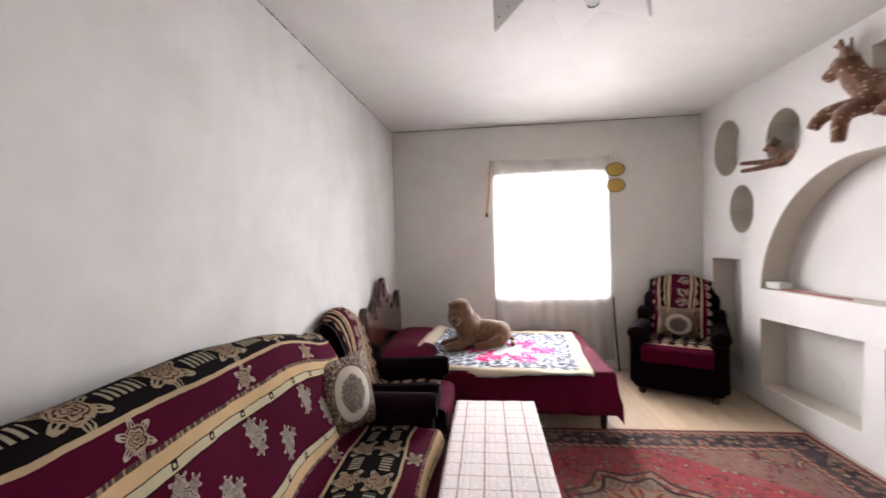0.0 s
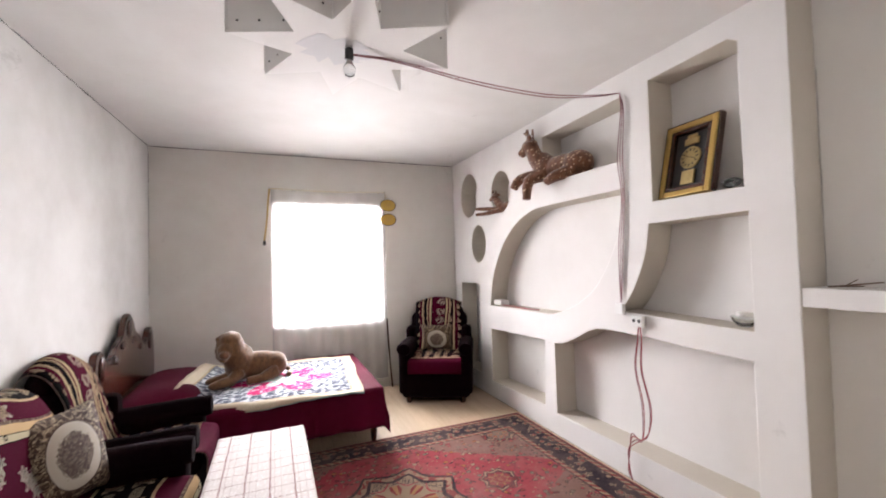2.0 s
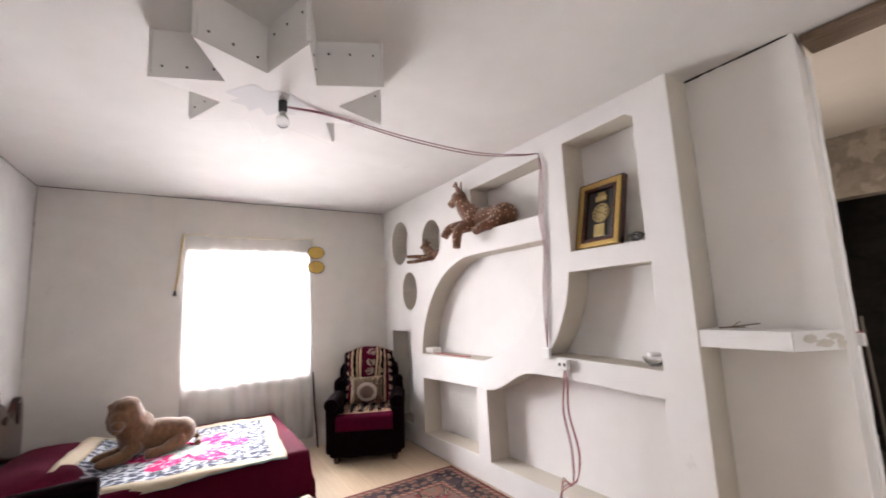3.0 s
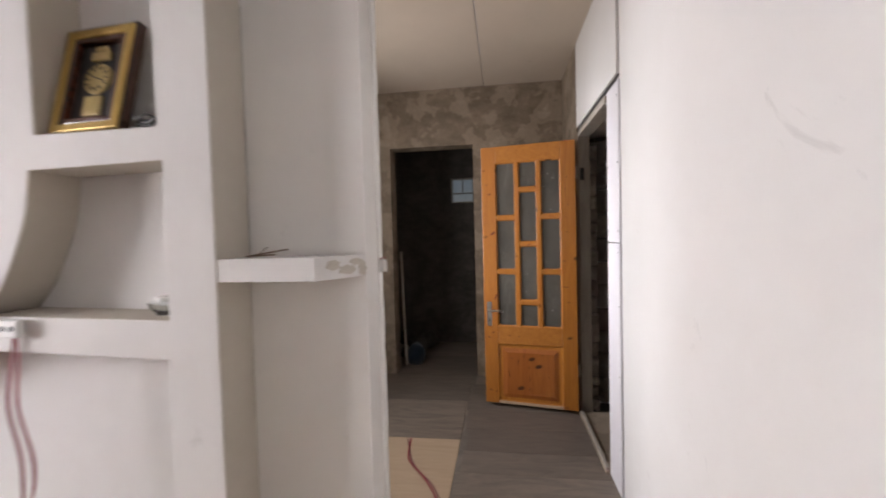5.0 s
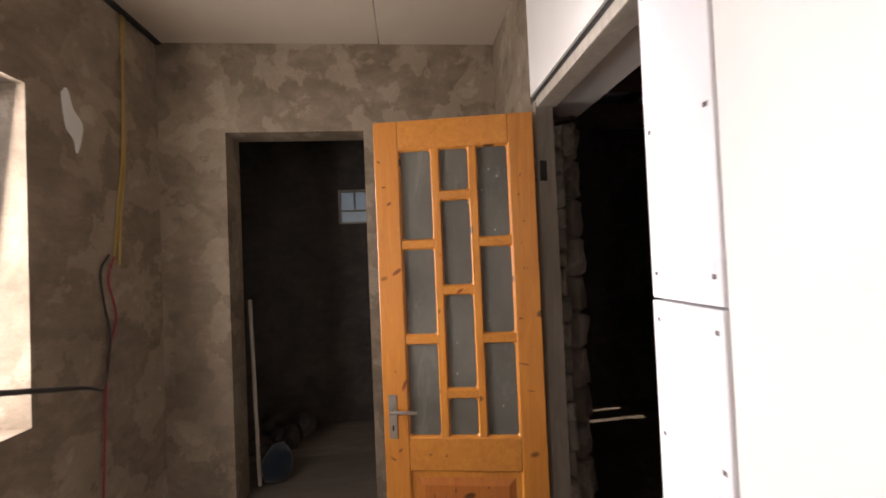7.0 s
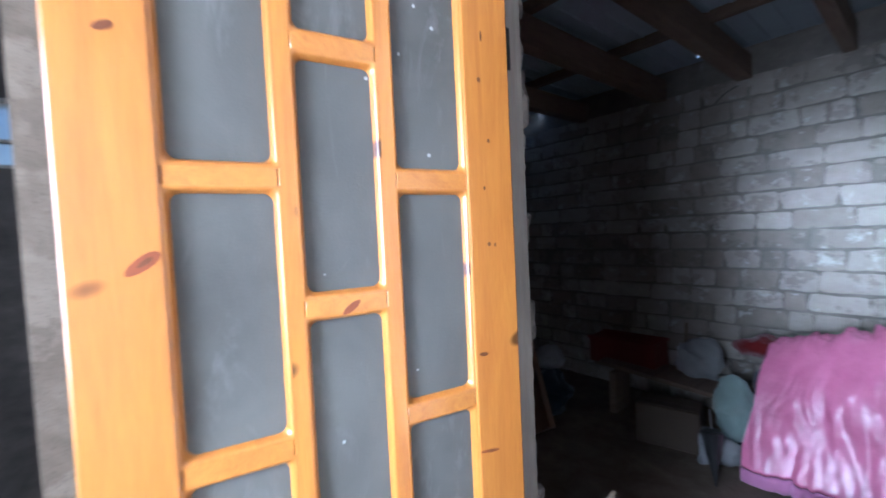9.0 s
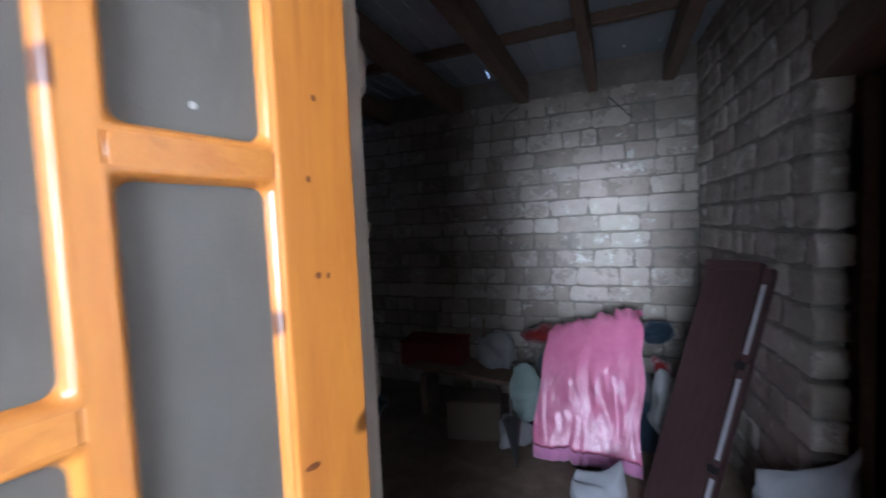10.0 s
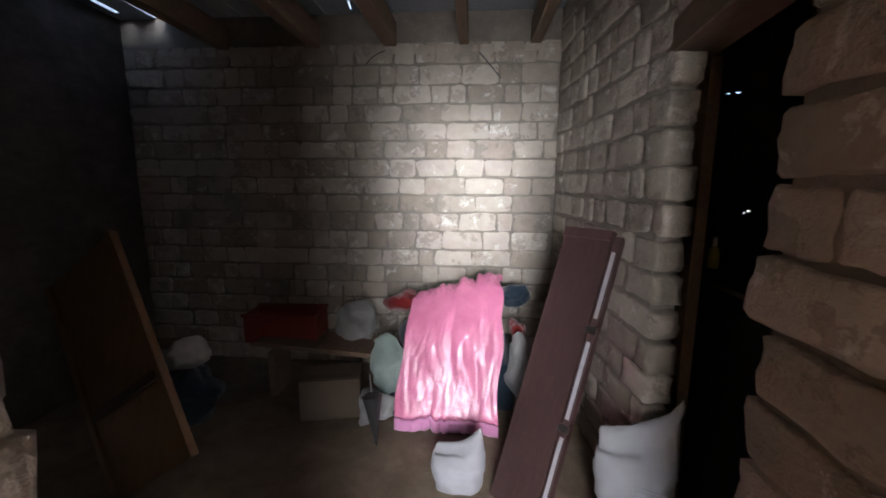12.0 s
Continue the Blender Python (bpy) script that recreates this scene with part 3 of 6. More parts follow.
def throw(name, along, shift=0.0):
    """A woven sofa throw with flowered stripes: along is 0 or 1, the UV axis across the stripes."""
    p = Paint(name, 0.92)
    uv = p.uv()
    x, y, _ = p.sep(uv)
    s, q = (x, y) if along == 0 else (y, x)
    s = p.math("ADD", s, shift)
    s = p.math("ADD", s, p.math("MULTIPLY", p.math("SUBTRACT", p.noise(14.0, 2.0, 0.5, uv), 0.5), 0.010))
    SILVER, TAN = (0.36, 0.32, 0.26), (0.33, 0.245, 0.16)
    t = p.math("PINGPONG", s, 0.46)
    # black stripe: roses joined by barred links
    band = p.math("SUBTRACT", t, 0.062)
    along_a = repeated(p, q, 0.27)
    is_rose, rose = rosette(p, along_a, band, 0.050, TAN, (0.05, 0.008, 0.012), (0.31, 0.25, 0.17), INK)
    link = repeated(p, q, 0.27, 0.5)
    bars = p.math("MULTIPLY", p.math("MULTIPLY", p.between(link, -0.055, 0.055), p.between(band, -0.024, 0.024)), p.above(p.math("FRACT", p.math("MULTIPLY", q, 48.0)), 0.5))
    black = p.mix(bars, INK, (0.33, 0.29, 0.21))
    black = p.mix(is_rose, black, rose)
    # burgundy stripe: single roses far apart
    is_small, small = rosette(p, repeated(p, q, 0.46, 0.2), p.math("SUBTRACT", t, 0.190), 0.034, TAN, INK, SILVER, BURGUNDY)
    red = p.mix(is_small, BURGUNDY, small)
    # field: bunches of silver flowers
    field = BURGUNDY
    for mid, shift_q in ((0.395, 0.15), (0.505, 0.65)):
        for dq, ds, r0 in ((0.0, 0.0, 0.030), (0.012, 0.046, 0.020), (-0.018, -0.042, 0.022), (0.034, -0.014, 0.018)):
            is_bunch, bunch = rosette(p, p.math("SUBTRACT", repeated(p, q, 0.34, shift_q), dq), p.math("SUBTRACT", s, mid + ds), r0, SILVER, INK, (0.36, 0.33, 0.27), BURGUNDY)
            field = p.mix(is_bunch, field, bunch)
    PEACH, PALE = (0.53, 0.37, 0.20), (0.47, 0.42, 0.28)
    square = p.math("MULTIPLY", p.between(repeated(p, q, 0.16), -0.011, 0.011), p.between(t, 0.289, 0.311))
    hole = p.math("MULTIPLY", p.between(repeated(p, q, 0.16), -0.005, 0.005), p.between(t, 0.295, 0.305))
    edge = p.mix(p.math("MAXIMUM", p.math("SUBTRACT", square, hole), p.between(t, 0.285, 0.289)), PALE, INK)
    dotted = p.mix(p.above(p.noise(70.0, 1.0, 0.5, p.comb(q, 0.0)), 0.52), (0.07, 0.035, 0.03), (0.24, 0.19, 0.13))
    colour = field
    for lo, hi, c in ((0.0, 0.128, black), (0.128, 0.142, CREAM), (0.142, 0.232, red), (0.232, 0.246, dotted), (0.246, 0.285, PEACH), (0.285, 0.318, edge), (0.318, 0.323, INK)):
        colour = p.mix(p.between(t, lo, hi), colour, c)
    colour = p.mix(p.math("MULTIPLY", p.noise(6.0, 4.0, 0.6), 0.35), colour, (0.008, 0.004, 0.005))
    return p.done(colour, p.noise(420.0, 2.0, 0.5, uv), 0.4, 0.003, Specular_IOR_Level=0.03)


def chair_cover(name):
    """A chair throw: burgundy middle, cream stripes, dark flowered seat, burgundy front edge."""
    p = Paint(name, 0.92)
    uv = p.uv()
    x, y, _ = p.sep(uv)
    t = p.math("ADD", p.math("ABSOLUTE", x), p.math("MULTIPLY", p.math("SUBTRACT", p.noise(14.0, 2.0, 0.5, uv), 0.5), 0.014))
    dark = roses(p, uv, 11.0, INK, (0.36, 0.28, 0.18), BURGUNDY, 0.2)
    colour = dark
    for lo, hi, c in ((-0.1, 0.055, bouquet(p, uv, 9.0, BURGUNDY, (0.30, 0.24, 0.19))), (0.055, 0.062, INK), (0.062, 0.082, CREAM), (0.082, 0.098, BURGUNDY), (0.098, 0.110, CREAM), (0.150, 0.166, CREAM), (0.166, 0.190, BURGUNDY)):
        colour = p.mix(p.between(t, lo, hi), colour, c)
    colour = p.mix(p.above(y, 1.02), colour, dark)
    colour = p.mix(p.between(y, 1.395, 1.41), colour, CREAM)
    colour = p.mix(p.above(y, 1.41), colour, BURGUNDY)
    colour = p.mix(p.math("MULTIPLY", p.noise(6.0, 4.0, 0.6), 0.35), colour, (0.008, 0.004, 0.005))
    return p.done(colour, p.noise(420.0, 2.0, 0.5, uv), 0.4, 0.003, Specular_IOR_Level=0.03)


def persian(name, a, b):
    """A worn red carpet with borders and medallions; a, b: half its width and length."""
    p = Paint(name, 0.95)
    wob = p.noise(16.0, 3.0, 0.6)
    x, y, _ = p.sep(p.place)
    jag = p.math("MULTIPLY", p.math("SUBTRACT", wob, 0.5), 0.035)
    ax, ay = p.math("ABSOLUTE", x), p.math("ABSOLUTE", y)
    d = p.math("MINIMUM", p.math("SUBTRACT", a, ax), p.math("SUBTRACT", b, ay))
    ROSE, BRICK, NAVY, SAND, MOSS = (0.27, 0.040, 0.050), (0.19, 0.035, 0.032), (0.022, 0.016, 0.022), (0.27, 0.185, 0.12), (0.15, 0.115, 0.085)
    petals = p.math("ADD", p.cells(21.0), p.math("MULTIPLY", p.math("SUBTRACT", p.noise(48.0, 2.0), 0.5), 0.30))
    tone = p.cells(21.0, out="Color")
    pick = p.sep(tone)[0]
    sprig = p.math("ADD", p.cells(31.0), p.math("MULTIPLY", p.math("SUBTRACT", p.noise(70.0, 2.0), 0.5), 0.35))
    # field: rose ground, sage corners, jagged sprigs
    diamond = p.math("ADD", p.math("ADD", p.math("DIVIDE", ax, a * 0.80), p.math("DIVIDE", ay, b * 0.78)), p.math("MULTIPLY", jag, 4.0))
    ground = p.mix(p.math("MULTIPLY", p.above(diamond, 1.12), 0.75), ROSE, MOSS)
    flower = p.ramp(pick, [(0.0, BRICK), (0.22, SAND), (0.44, ROSE), (0.66, MOSS), (0.85, (0.30, 0.10, 0.035))], True)
    field = p.mix(p.math("LESS_THAN", p.math("ADD", petals, jag), 0.36), ground, flower)
    field = p.mix(p.between(p.math("ADD", petals, jag), 0.31, 0.375), field, NAVY)
    field = p.mix(p.math("MULTIPLY", p.math("LESS_THAN", petals, 0.07), p.above(pick, 0.4)), field, SAND)
    field = p.mix(p.math("MULTIPLY", p.math("LESS_THAN", sprig, 0.17), p.above(p.noise(7.0, 2.0), 0.42)), field, SAND)
    field = p.mix(p.math("MULTIPLY", p.math("LESS_THAN", p.cells(34.0), 0.15), p.above(p.noise(5.0, 2.0), 0.52)), field, NAVY)
    # medallions
    def medallion(cx, cy, size, inner):
        mx, my = p.math("SUBTRACT", x, cx), p.math("SUBTRACT", y, cy)
        ang = p.math("ARCTAN2", my, mx)
        r = p.math("SQRT", p.math("ADD", p.math("MULTIPLY", mx, mx), p.math("MULTIPLY", my, my)))
        lobes = p.math("MULTIPLY", p.math("ABSOLUTE", p.math("COSINE", p.math("MULTIPLY", ang, 4.0))), size * 0.22)
        rr = p.math("ADD", p.math("ADD", r, lobes), jag)
        leaves = p.math("ADD", r, p.math("MULTIPLY", p.math("ABSOLUTE", p.math("SINE", p.math("MULTIPLY", ang, 4.0))), size * 0.25))
        c = p.ramp(p.math("DIVIDE", leaves, size), [(0.0, SAND), (0.08, BRICK), (0.12, (0.30, 0.15, 0.09)), (0.22, inner), (0.62, SAND), (0.66, inner), (0.80, ROSE), (0.84, inner)], True)
        wedge = p.math("ABSOLUTE", p.math("COSINE", p.math("MULTIPLY", ang, 4.0)))
        floret = p.math("MULTIPLY", p.between(r, size * 0.30, size * 0.60), p.above(p.math("SUBTRACT", wedge, p.math("MULTIPLY", p.math("ABSOLUTE", p.math("SUBTRACT", r, size * 0.45)), 1.4 / size)), 0.62))
        c = p.mix(floret, c, BRICK)
        c = p.mix(p.math("MULTIPLY", floret, p.above(wedge, 0.95)), c, (0.30, 0.16, 0.07))
        curl = p.math("MULTIPLY", p.between(r, size * 0.62, size * 0.86), p.between(p.noise(30.0, 2.0, 0.5, None, 1.5), 0.50, 0.56))
        c = p.mix(curl, c, NAVY)
        c = p.mix(p.between(rr, size * 0.92, size), c, NAVY)
        c = p.mix(p.between(rr, size, size * 1.14), c, p.mix(p.above(wob, 0.5), BRICK, SAND))
        c = p.mix(p.between(rr, size * 1.14, size * 1.20), c, NAVY)
        return p.math("LESS_THAN", rr, size * 1.20), c
    for cx, cy, size, inner in ((0.0, 0.0, 0.36, (0.25, 0.185, 0.12)), (0.66, 0.0, 0.12, BRICK), (-0.66, 0.0, 0.12, BRICK), (1.0, 0.62, 0.14, MOSS), (-1.0, 0.62, 0.14, MOSS), (1.0, -0.62, 0.14, MOSS)):
        inside, c = medallion(cx, cy, size, inner)
        field = p.mix(inside, field, c)
    # borders
    bp, be = p.cells(13.0, jitter=0.55), p.cells(13.0, feature="DISTANCE_TO_EDGE", jitter=0.55)
    border = p.ramp(p.math("ADD", bp, jag), [(0.0, SAND), (0.10, BRICK), (0.22, MOSS), (0.30, NAVY)], True)
    border = p.mix(p.math("MULTIPLY", p.between(bp, 0.34, 0.42), p.above(wob, 0.5)), border, SAND)
    guard = p.mix(p.above(p.math("FRACT", p.math("MULTIPLY", p.math("ADD", x, y), 16.0)), 0.5), BRICK, SAND)
    colour = field
    for lo, hi, c in ((0.0, 0.018, BRICK), (0.018, 0.03, NAVY), (0.03, 0.065, guard), (0.065, 0.075, NAVY), (0.075, 0.23, border), (0.23, 0.24, NAVY), (0.24, 0.275, guard), (0.275, 0.285, NAVY)):
        colour = p.mix(p.between(d, lo, hi), colour, c)
    worn = p.ramp(p.noise(3.0, 6.0, 0.7), [(0.42, 0.0), (0.75, 1.0)])
    colour = p.mix(p.math("MULTIPLY", worn, 0.45), colour, (0.26, 0.18, 0.15))
    pile = p.noise(500.0, 2.0)
    return p.done(p.mix(p.math("MULTIPLY", pile, 0.3), colour, (0.05, 0.03, 0.03)), pile, 0.5, 0.003, Specular_IOR_Level=0.12)


def checked(name):
    """A pale tablecloth woven with brown lines and raised white flecks."""
    p = Paint(name, 0.85)
    x, y, _ = p.sep(p.place)
    wob = p.math("MULTIPLY", p.math("SUBTRACT", p.noise(9.0, 2.0), 0.5), 0.006)
    gx, gy = p.math("FRACT", p.math("MULTIPLY", p.math("ADD", x, wob), 10.2)), p.math("FRACT", p.math("MULTIPLY", p.math("ADD", y, wob), 11.5))
    line = p.math("MAXIMUM", p.math("MULTIPLY", p.between(gx, 0.42, 0.50), 1.0), p.math("MULTIPLY", p.between(gy, 0.42, 0.485), 0.85))
    broken = p.ramp(p.noise(120.0, 2.0), [(0.35, 0.25), (0.6, 1.0)])
    thin = p.math("MULTIPLY", p.math("MAXIMUM", p.between(gx, 0.62, 0.66), p.between(gx, 0.90, 0.93)), 0.35)
    fleck = p.math("LESS_THAN", p.cells(55.0), 0.30)
    base = p.mix(fleck, (0.74, 0.69, 0.67), (0.86, 0.83, 0.82))
    colour = p.mix(p.math("MULTIPLY", p.math("MAXIMUM", line, thin), broken), base, (0.24, 0.10, 0.085))
    return p.done(colour, p.math("ADD", fleck, p.noise(300.0)), 0.4, 0.003)


def leopard(name, a, b):
    """A plush blanket: wide cream border, dark spots on blue-white, crimson lily in the middle."""
    p = Paint(name, 0.95)
    u, v, _ = p.sep(p.uv())
    wob = p.math("MULTIPLY", p.math("SUBTRACT", p.noise(9.0, 3.0, 0.6, p.uv()), 0.5), 0.10)
    d = p.math("MINIMUM", p.math("SUBTRACT", a, p.math("ABSOLUTE", u)), p.math("SUBTRACT", b, p.math("ABSOLUTE", v)))
    # spots swell towards the border and thin out to flecks inside
    spot = p.cells(23.0, p.scaled(p.uv(), (0.8, 1.2, 1.0)), jitter=0.8, flat=True)
    size = p.ramp(d, [(0.10, 0.50), (0.16, 0.47), (0.30, 0.40), (0.55, 0.34)])
    inside = p.math("LESS_THAN", p.math("ADD", spot, p.math("MULTIPLY", wob, 0.8)), size)
    white = p.mix(p.noise(5.0, 3.0, 0.6, p.uv()), (0.55, 0.56, 0.59), (0.38, 0.42, 0.47))
    spots = p.mix(inside, white, p.mix(p.noise(23.0, 2.0, 0.5, p.uv()), (0.028, 0.035, 0.055), (0.11, 0.12, 0.16)))
    # lily: six ragged petals
    mu, mv = p.math("SUBTRACT", u, 0.06), p.math("ADD", v, 0.06)
    r = p.math("SQRT", p.math("ADD", p.math("MULTIPLY", mu, mu), p.math("MULTIPLY", mv, mv)))
    ang = p.math("ARCTAN2", mv, mu)
    reach = p.math("MULTIPLY_ADD", p.math("ABSOLUTE", p.math("COSINE", p.math("MULTIPLY", ang, 3.0))), 0.26, 0.15)
    q = p.math("DIVIDE", p.math("ADD", r, p.math("MULTIPLY", wob, 0.9)), reach)
    streak = p.noise(11.0, 3.0, 0.6, p.uv(), 1.6)
    petal = p.ramp(streak, [(0.0, (0.50, 0.015, 0.12)), (0.50, (0.60, 0.07, 0.22)), (0.58, (0.70, 0.55, 0.56)), (0.64, (0.48, 0.012, 0.11))], True)
    heart = p.ramp(streak, [(0.0, (0.30, 0.46, 0.46)), (0.48, (0.66, 0.66, 0.62)), (0.56, (0.44, 0.56, 0.56)), (0.62, (0.60, 0.10, 0.22))], True)
    colour = p.mix(p.math("LESS_THAN", q, 1.0), spots, petal)
    colour = p.mix(p.math("LESS_THAN", q, 0.48), colour, heart)
    colour = p.mix(p.between(d, 0.086, 0.098), colour, (0.34, 0.27, 0.18))
    colour = p.mix(p.math("LESS_THAN", d, 0.086), colour, p.mix(p.noise(30.0, 3.0, 0.6, p.uv()), (0.52, 0.46, 0.36), (0.42, 0.35, 0.25)))
    return p.done(colour, p.noise(260.0, 2.0, 0.5, p.uv()), 0.5, 0.004, Specular_IOR_Level=0.12)


def tapestry(name):
    """A cushion cover: cream oval with a scroll wreath on gold-brown brocade."""
    p = Paint(name, 0.8)
    u, v, _ = p.sep(p.uv())
    r = p.math("SQRT", p.math("ADD", p.math("POWER", p.math("DIVIDE", u, 0.125), 2.0), p.math("POWER", p.math("DIVIDE", v, 0.155), 2.0)))
    scroll = p.noise(26.0, 3.0, 0.55, p.uv(), 2.6)
    ground = p.ramp(scroll, [(0.0, (0.035, 0.016, 0.008)), (0.48, (0.06, 0.03, 0.015)), (0.54, (0.40, 0.32, 0.21)), (0.60, (0.07, 0.035, 0.017)), (0.68, (0.33, 0.25, 0.15))], True)
    leaf = p.ramp(p.noise(34.0, 3.0, 0.6, p.uv(), 2.2), [(0.0, (0.09, 0.06, 0.05)), (0.50, (0.22, 0.18, 0.145)), (0.56, (0.12, 0.08, 0.06)), (0.64, (0.42, 0.37, 0.29))], True)
    colour = p.mix(p.math("LESS_THAN", r, 1.0), ground, (0.46, 0.41, 0.34))
    colour = p.mix(p.math("LESS_THAN", p.math("ADD", r, p.math("MULTIPLY", p.math("SUBTRACT", scroll, 0.5), 0.5)), 0.66), colour, leaf)
    colour = p.mix(p.between(r, 1.0, 1.05), colour, (0.06, 0.03, 0.02))
    return p.done(colour, p.noise(300.0, 2.0, 0.5, p.uv()), 0.35, 0.003)


THROW_SOFA = throw("striped_throw", 1, -0.17)
THROW_CHAIR = chair_cover("striped_chair_throw")
VELVET = cloth("dark_plum_velvet", (0.006, 0.002, 0.003), 0.3, 0.95, 500.0, 0.01, 0.0, 0.02)
BEDSPREAD = cloth("burgundy_bedspread", (0.085, 0.002, 0.017), 0.25, 0.85, 600.0, 0.02, 1.0, 0.05)
PERSIAN = persian("persian_carpet", 1.41, 0.95)
CHECK = checked("checked_tablecloth")
LEOPARD = leopard("plush_blanket_print", 0.68, 0.66)
TAPESTRY = tapestry("brocade_cushion_cover")
satin = Paint("pink_satin", 0.24)
PINK = satin.done(satin.mix(satin.noise(7.0, 4.0, 0.6), (0.70, 0.24, 0.38), (0.52, 0.13, 0.24)), satin.math("ADD", satin.noise(11.0, 4.0, 0.6, None, 1.0), satin.math("MULTIPLY", satin.noise(500.0), 0.05)), 0.35, 0.015)
SACK = cloth("white_woven_sack", (0.32, 0.32, 0.335), 0.25, 0.6, 350.0, 0.1, 1.0)
LINEN = cloth("crumpled_linen", (0.28, 0.28, 0.275), 0.3, 0.9, 400.0, 0.1, 1.0)
RED_CLOTH = cloth("red_cloth", (0.16, 0.012, 0.012), 0.25, 0.85)
BLUE_CLOTH = cloth("navy_cloth", (0.010, 0.020, 0.032), 0.3, 0.85)
GREEN_CLOTH = cloth("pale_green_cloth", (0.26, 0.33, 0.30), 0.2, 0.85)
MAHOGANY = wood("lacquered_mahogany", (0.075, 0.020, 0.010), (0.022, 0.007, 0.004), (9.0, 0.9, 9.0), 0.22, 0.5)
OLD_DOOR = wood("old_brown_door", (0.062, 0.030, 0.028), (0.028, 0.014, 0.013), (9.0, 9.0, 0.8), 0.5, 0.2)
BROWN_PANEL = wood("worn_brown_panel", (0.20, 0.105, 0.045), (0.10, 0.05, 0.022), (9.0, 9.0, 0.8), 0.5, 0.1)
LAMINATE = wood("pale_floor_board", (0.56, 0.44, 0.31), (0.43, 0.32, 0.21), (9.0, 0.8, 9.0), 0.45, 0.1)
GREYED = wood("worn_grey_floor_sheet", (0.27, 0.225, 0.18), (0.115, 0.095, 0.08), (6.0, 1.1, 6.0), 0.6, vary=0.6)
GOLDEN = plain("gilt_frame", (0.50, 0.33, 0.09), 0.38, 0.5, 0.35, 40.0)
DIAL = plain("cream_dial", (0.46, 0.34, 0.13), 0.45, 0.2, 0.3, 60.0)
STEEL = plain("worn_steel", (0.55, 0.54, 0.52), 0.28, 1.0, 0.2, 60.0)
PLASTIC = plain("white_plastic", (0.74, 0.74, 0.72), 0.35)
WIRE_RED = plain("red_wire", (0.30, 0.03, 0.045), 0.5)
WIRE_PLUM = plain("dusty_plum_wire", (0.22, 0.07, 0.085), 0.6)
WIRE_BLACK = plain("black_wire", (0.02, 0.02, 0.02), 0.5)
WIRE_YELLOW = plain("ochre_wire", (0.42, 0.28, 0.08), 0.6)
BRASS = plain("brass_plate", (0.50, 0.34, 0.08), 0.35, 0.8, 0.3, 50.0)
TIN = plain("blue_grey_sheet_metal", (0.40, 0.46, 0.50), 0.5, 0.1, 0.3, 8.0)


def shaggy(name, light, dark, scale=40.0, spots=None, belly=None):
    p = Paint(name, 0.95)
    fur = p.noise(scale, 4.0, 0.7, p.scaled(p.place, (1.0, 1.0, 0.4)))
    colour = p.mix(p.ramp(fur, [(0.3, 0.0), (0.7, 1.0)]), light, dark)
    if spots:
        s = p.math("LESS_THAN", p.math("ADD", p.cells(34.0), p.math("MULTIPLY", p.noise(5.0), 0.25)), 0.40)
        colour = p.mix(p.math("MULTIPLY", s, p.above(p.noise(9.0), 0.44)), colour, spots)
    return p.done(colour, fur, 0.6, 0.006, Sheen_Weight=0.4)


LION_FUR = shaggy("tawny_plush", (0.185, 0.092, 0.036), (0.075, 0.034, 0.014))
DEER_FUR = shaggy("spotted_fawn_plush", (0.20, 0.085, 0.04), (0.085, 0.035, 0.018), 30.0, (0.50, 0.34, 0.22))

glass = Paint("frosted_door_glass", 0.30)
film = glass.ramp(glass.noise(2.6, 4.0, 0.6, warp=0.8), [(0.35, (0.108, 0.102, 0.086)), (0.66, (0.165, 0.156, 0.134))])
wiped = glass.ramp(glass.noise(9.0, 5.0, 0.7, glass.scaled(glass.place, (1.0, 1.0, 0.35)), 1.4), [(0.56, 0.0), (0.70, 0.55)])
specks = glass.math("MULTIPLY", glass.math("LESS_THAN", glass.cells(26.0), 0.10), glass.above(glass.noise(7.0, 2.0), 0.56))
GLASS = glass.done(glass.mix(specks, glass.mix(wiped, film, (0.23, 0.225, 0.205)), (0.60, 0.60, 0.57)), glass.noise(240.0), 0.25, 0.002, Transmission_Weight=0.2, IOR=1.35, Specular_IOR_Level=0.45)
dusty = Paint("dusty_window_glass", 0.45)
DUSTY = dusty.done(dusty.mix(dusty.noise(9.0, 4.0), (0.30, 0.31, 0.31), (0.5, 0.5, 0.48)), None, Transmission_Weight=0.7, IOR=1.2)
clear = Paint("clear_glass", 0.03)
CLEAR = clear.done((0.9, 0.92, 0.92), None, Transmission_Weight=1.0, IOR=1.45)

sheer = Paint("sheer_white_curtain", 0.8)
thin = sheer.node("ShaderNodeBsdfTranslucent")
thin.inputs["Color"].default_value = (0.86, 0.85, 0.84, 1)
face = sheer.node("ShaderNodeBsdfDiffuse")
face.inputs["Color"].default_value = (0.80, 0.78, 0.77, 1)
gap = sheer.node("ShaderNodeBsdfTransparent")
one, two = sheer.node("ShaderNodeMixShader"), sheer.node("ShaderNodeMixShader")
one.inputs[0].default_value, two.inputs[0].default_value = 0.40, 0.62
sheer.tree.links.new(thin.outputs[0], one.inputs[1])
sheer.tree.links.new(face.outputs[0], one.inputs[2])
sheer.tree.links.new(one.outputs[0], two.inputs[1])
sheer.tree.links.new(gap.outputs[0], two.inputs[2])
sheer.tree.links.new(two.outputs[0], sheer.tree.nodes["Material Output"].inputs["Surface"])
SHEER = sheer.mat

glow = Paint("bright_daylight", 1.0)
DAYLIGHT = glow.done((0.9, 0.95, 1.0), None, Emission_Color=(0.93, 0.97, 1.0, 1.0), Emission_Strength=14.0)

# ---- living room ----


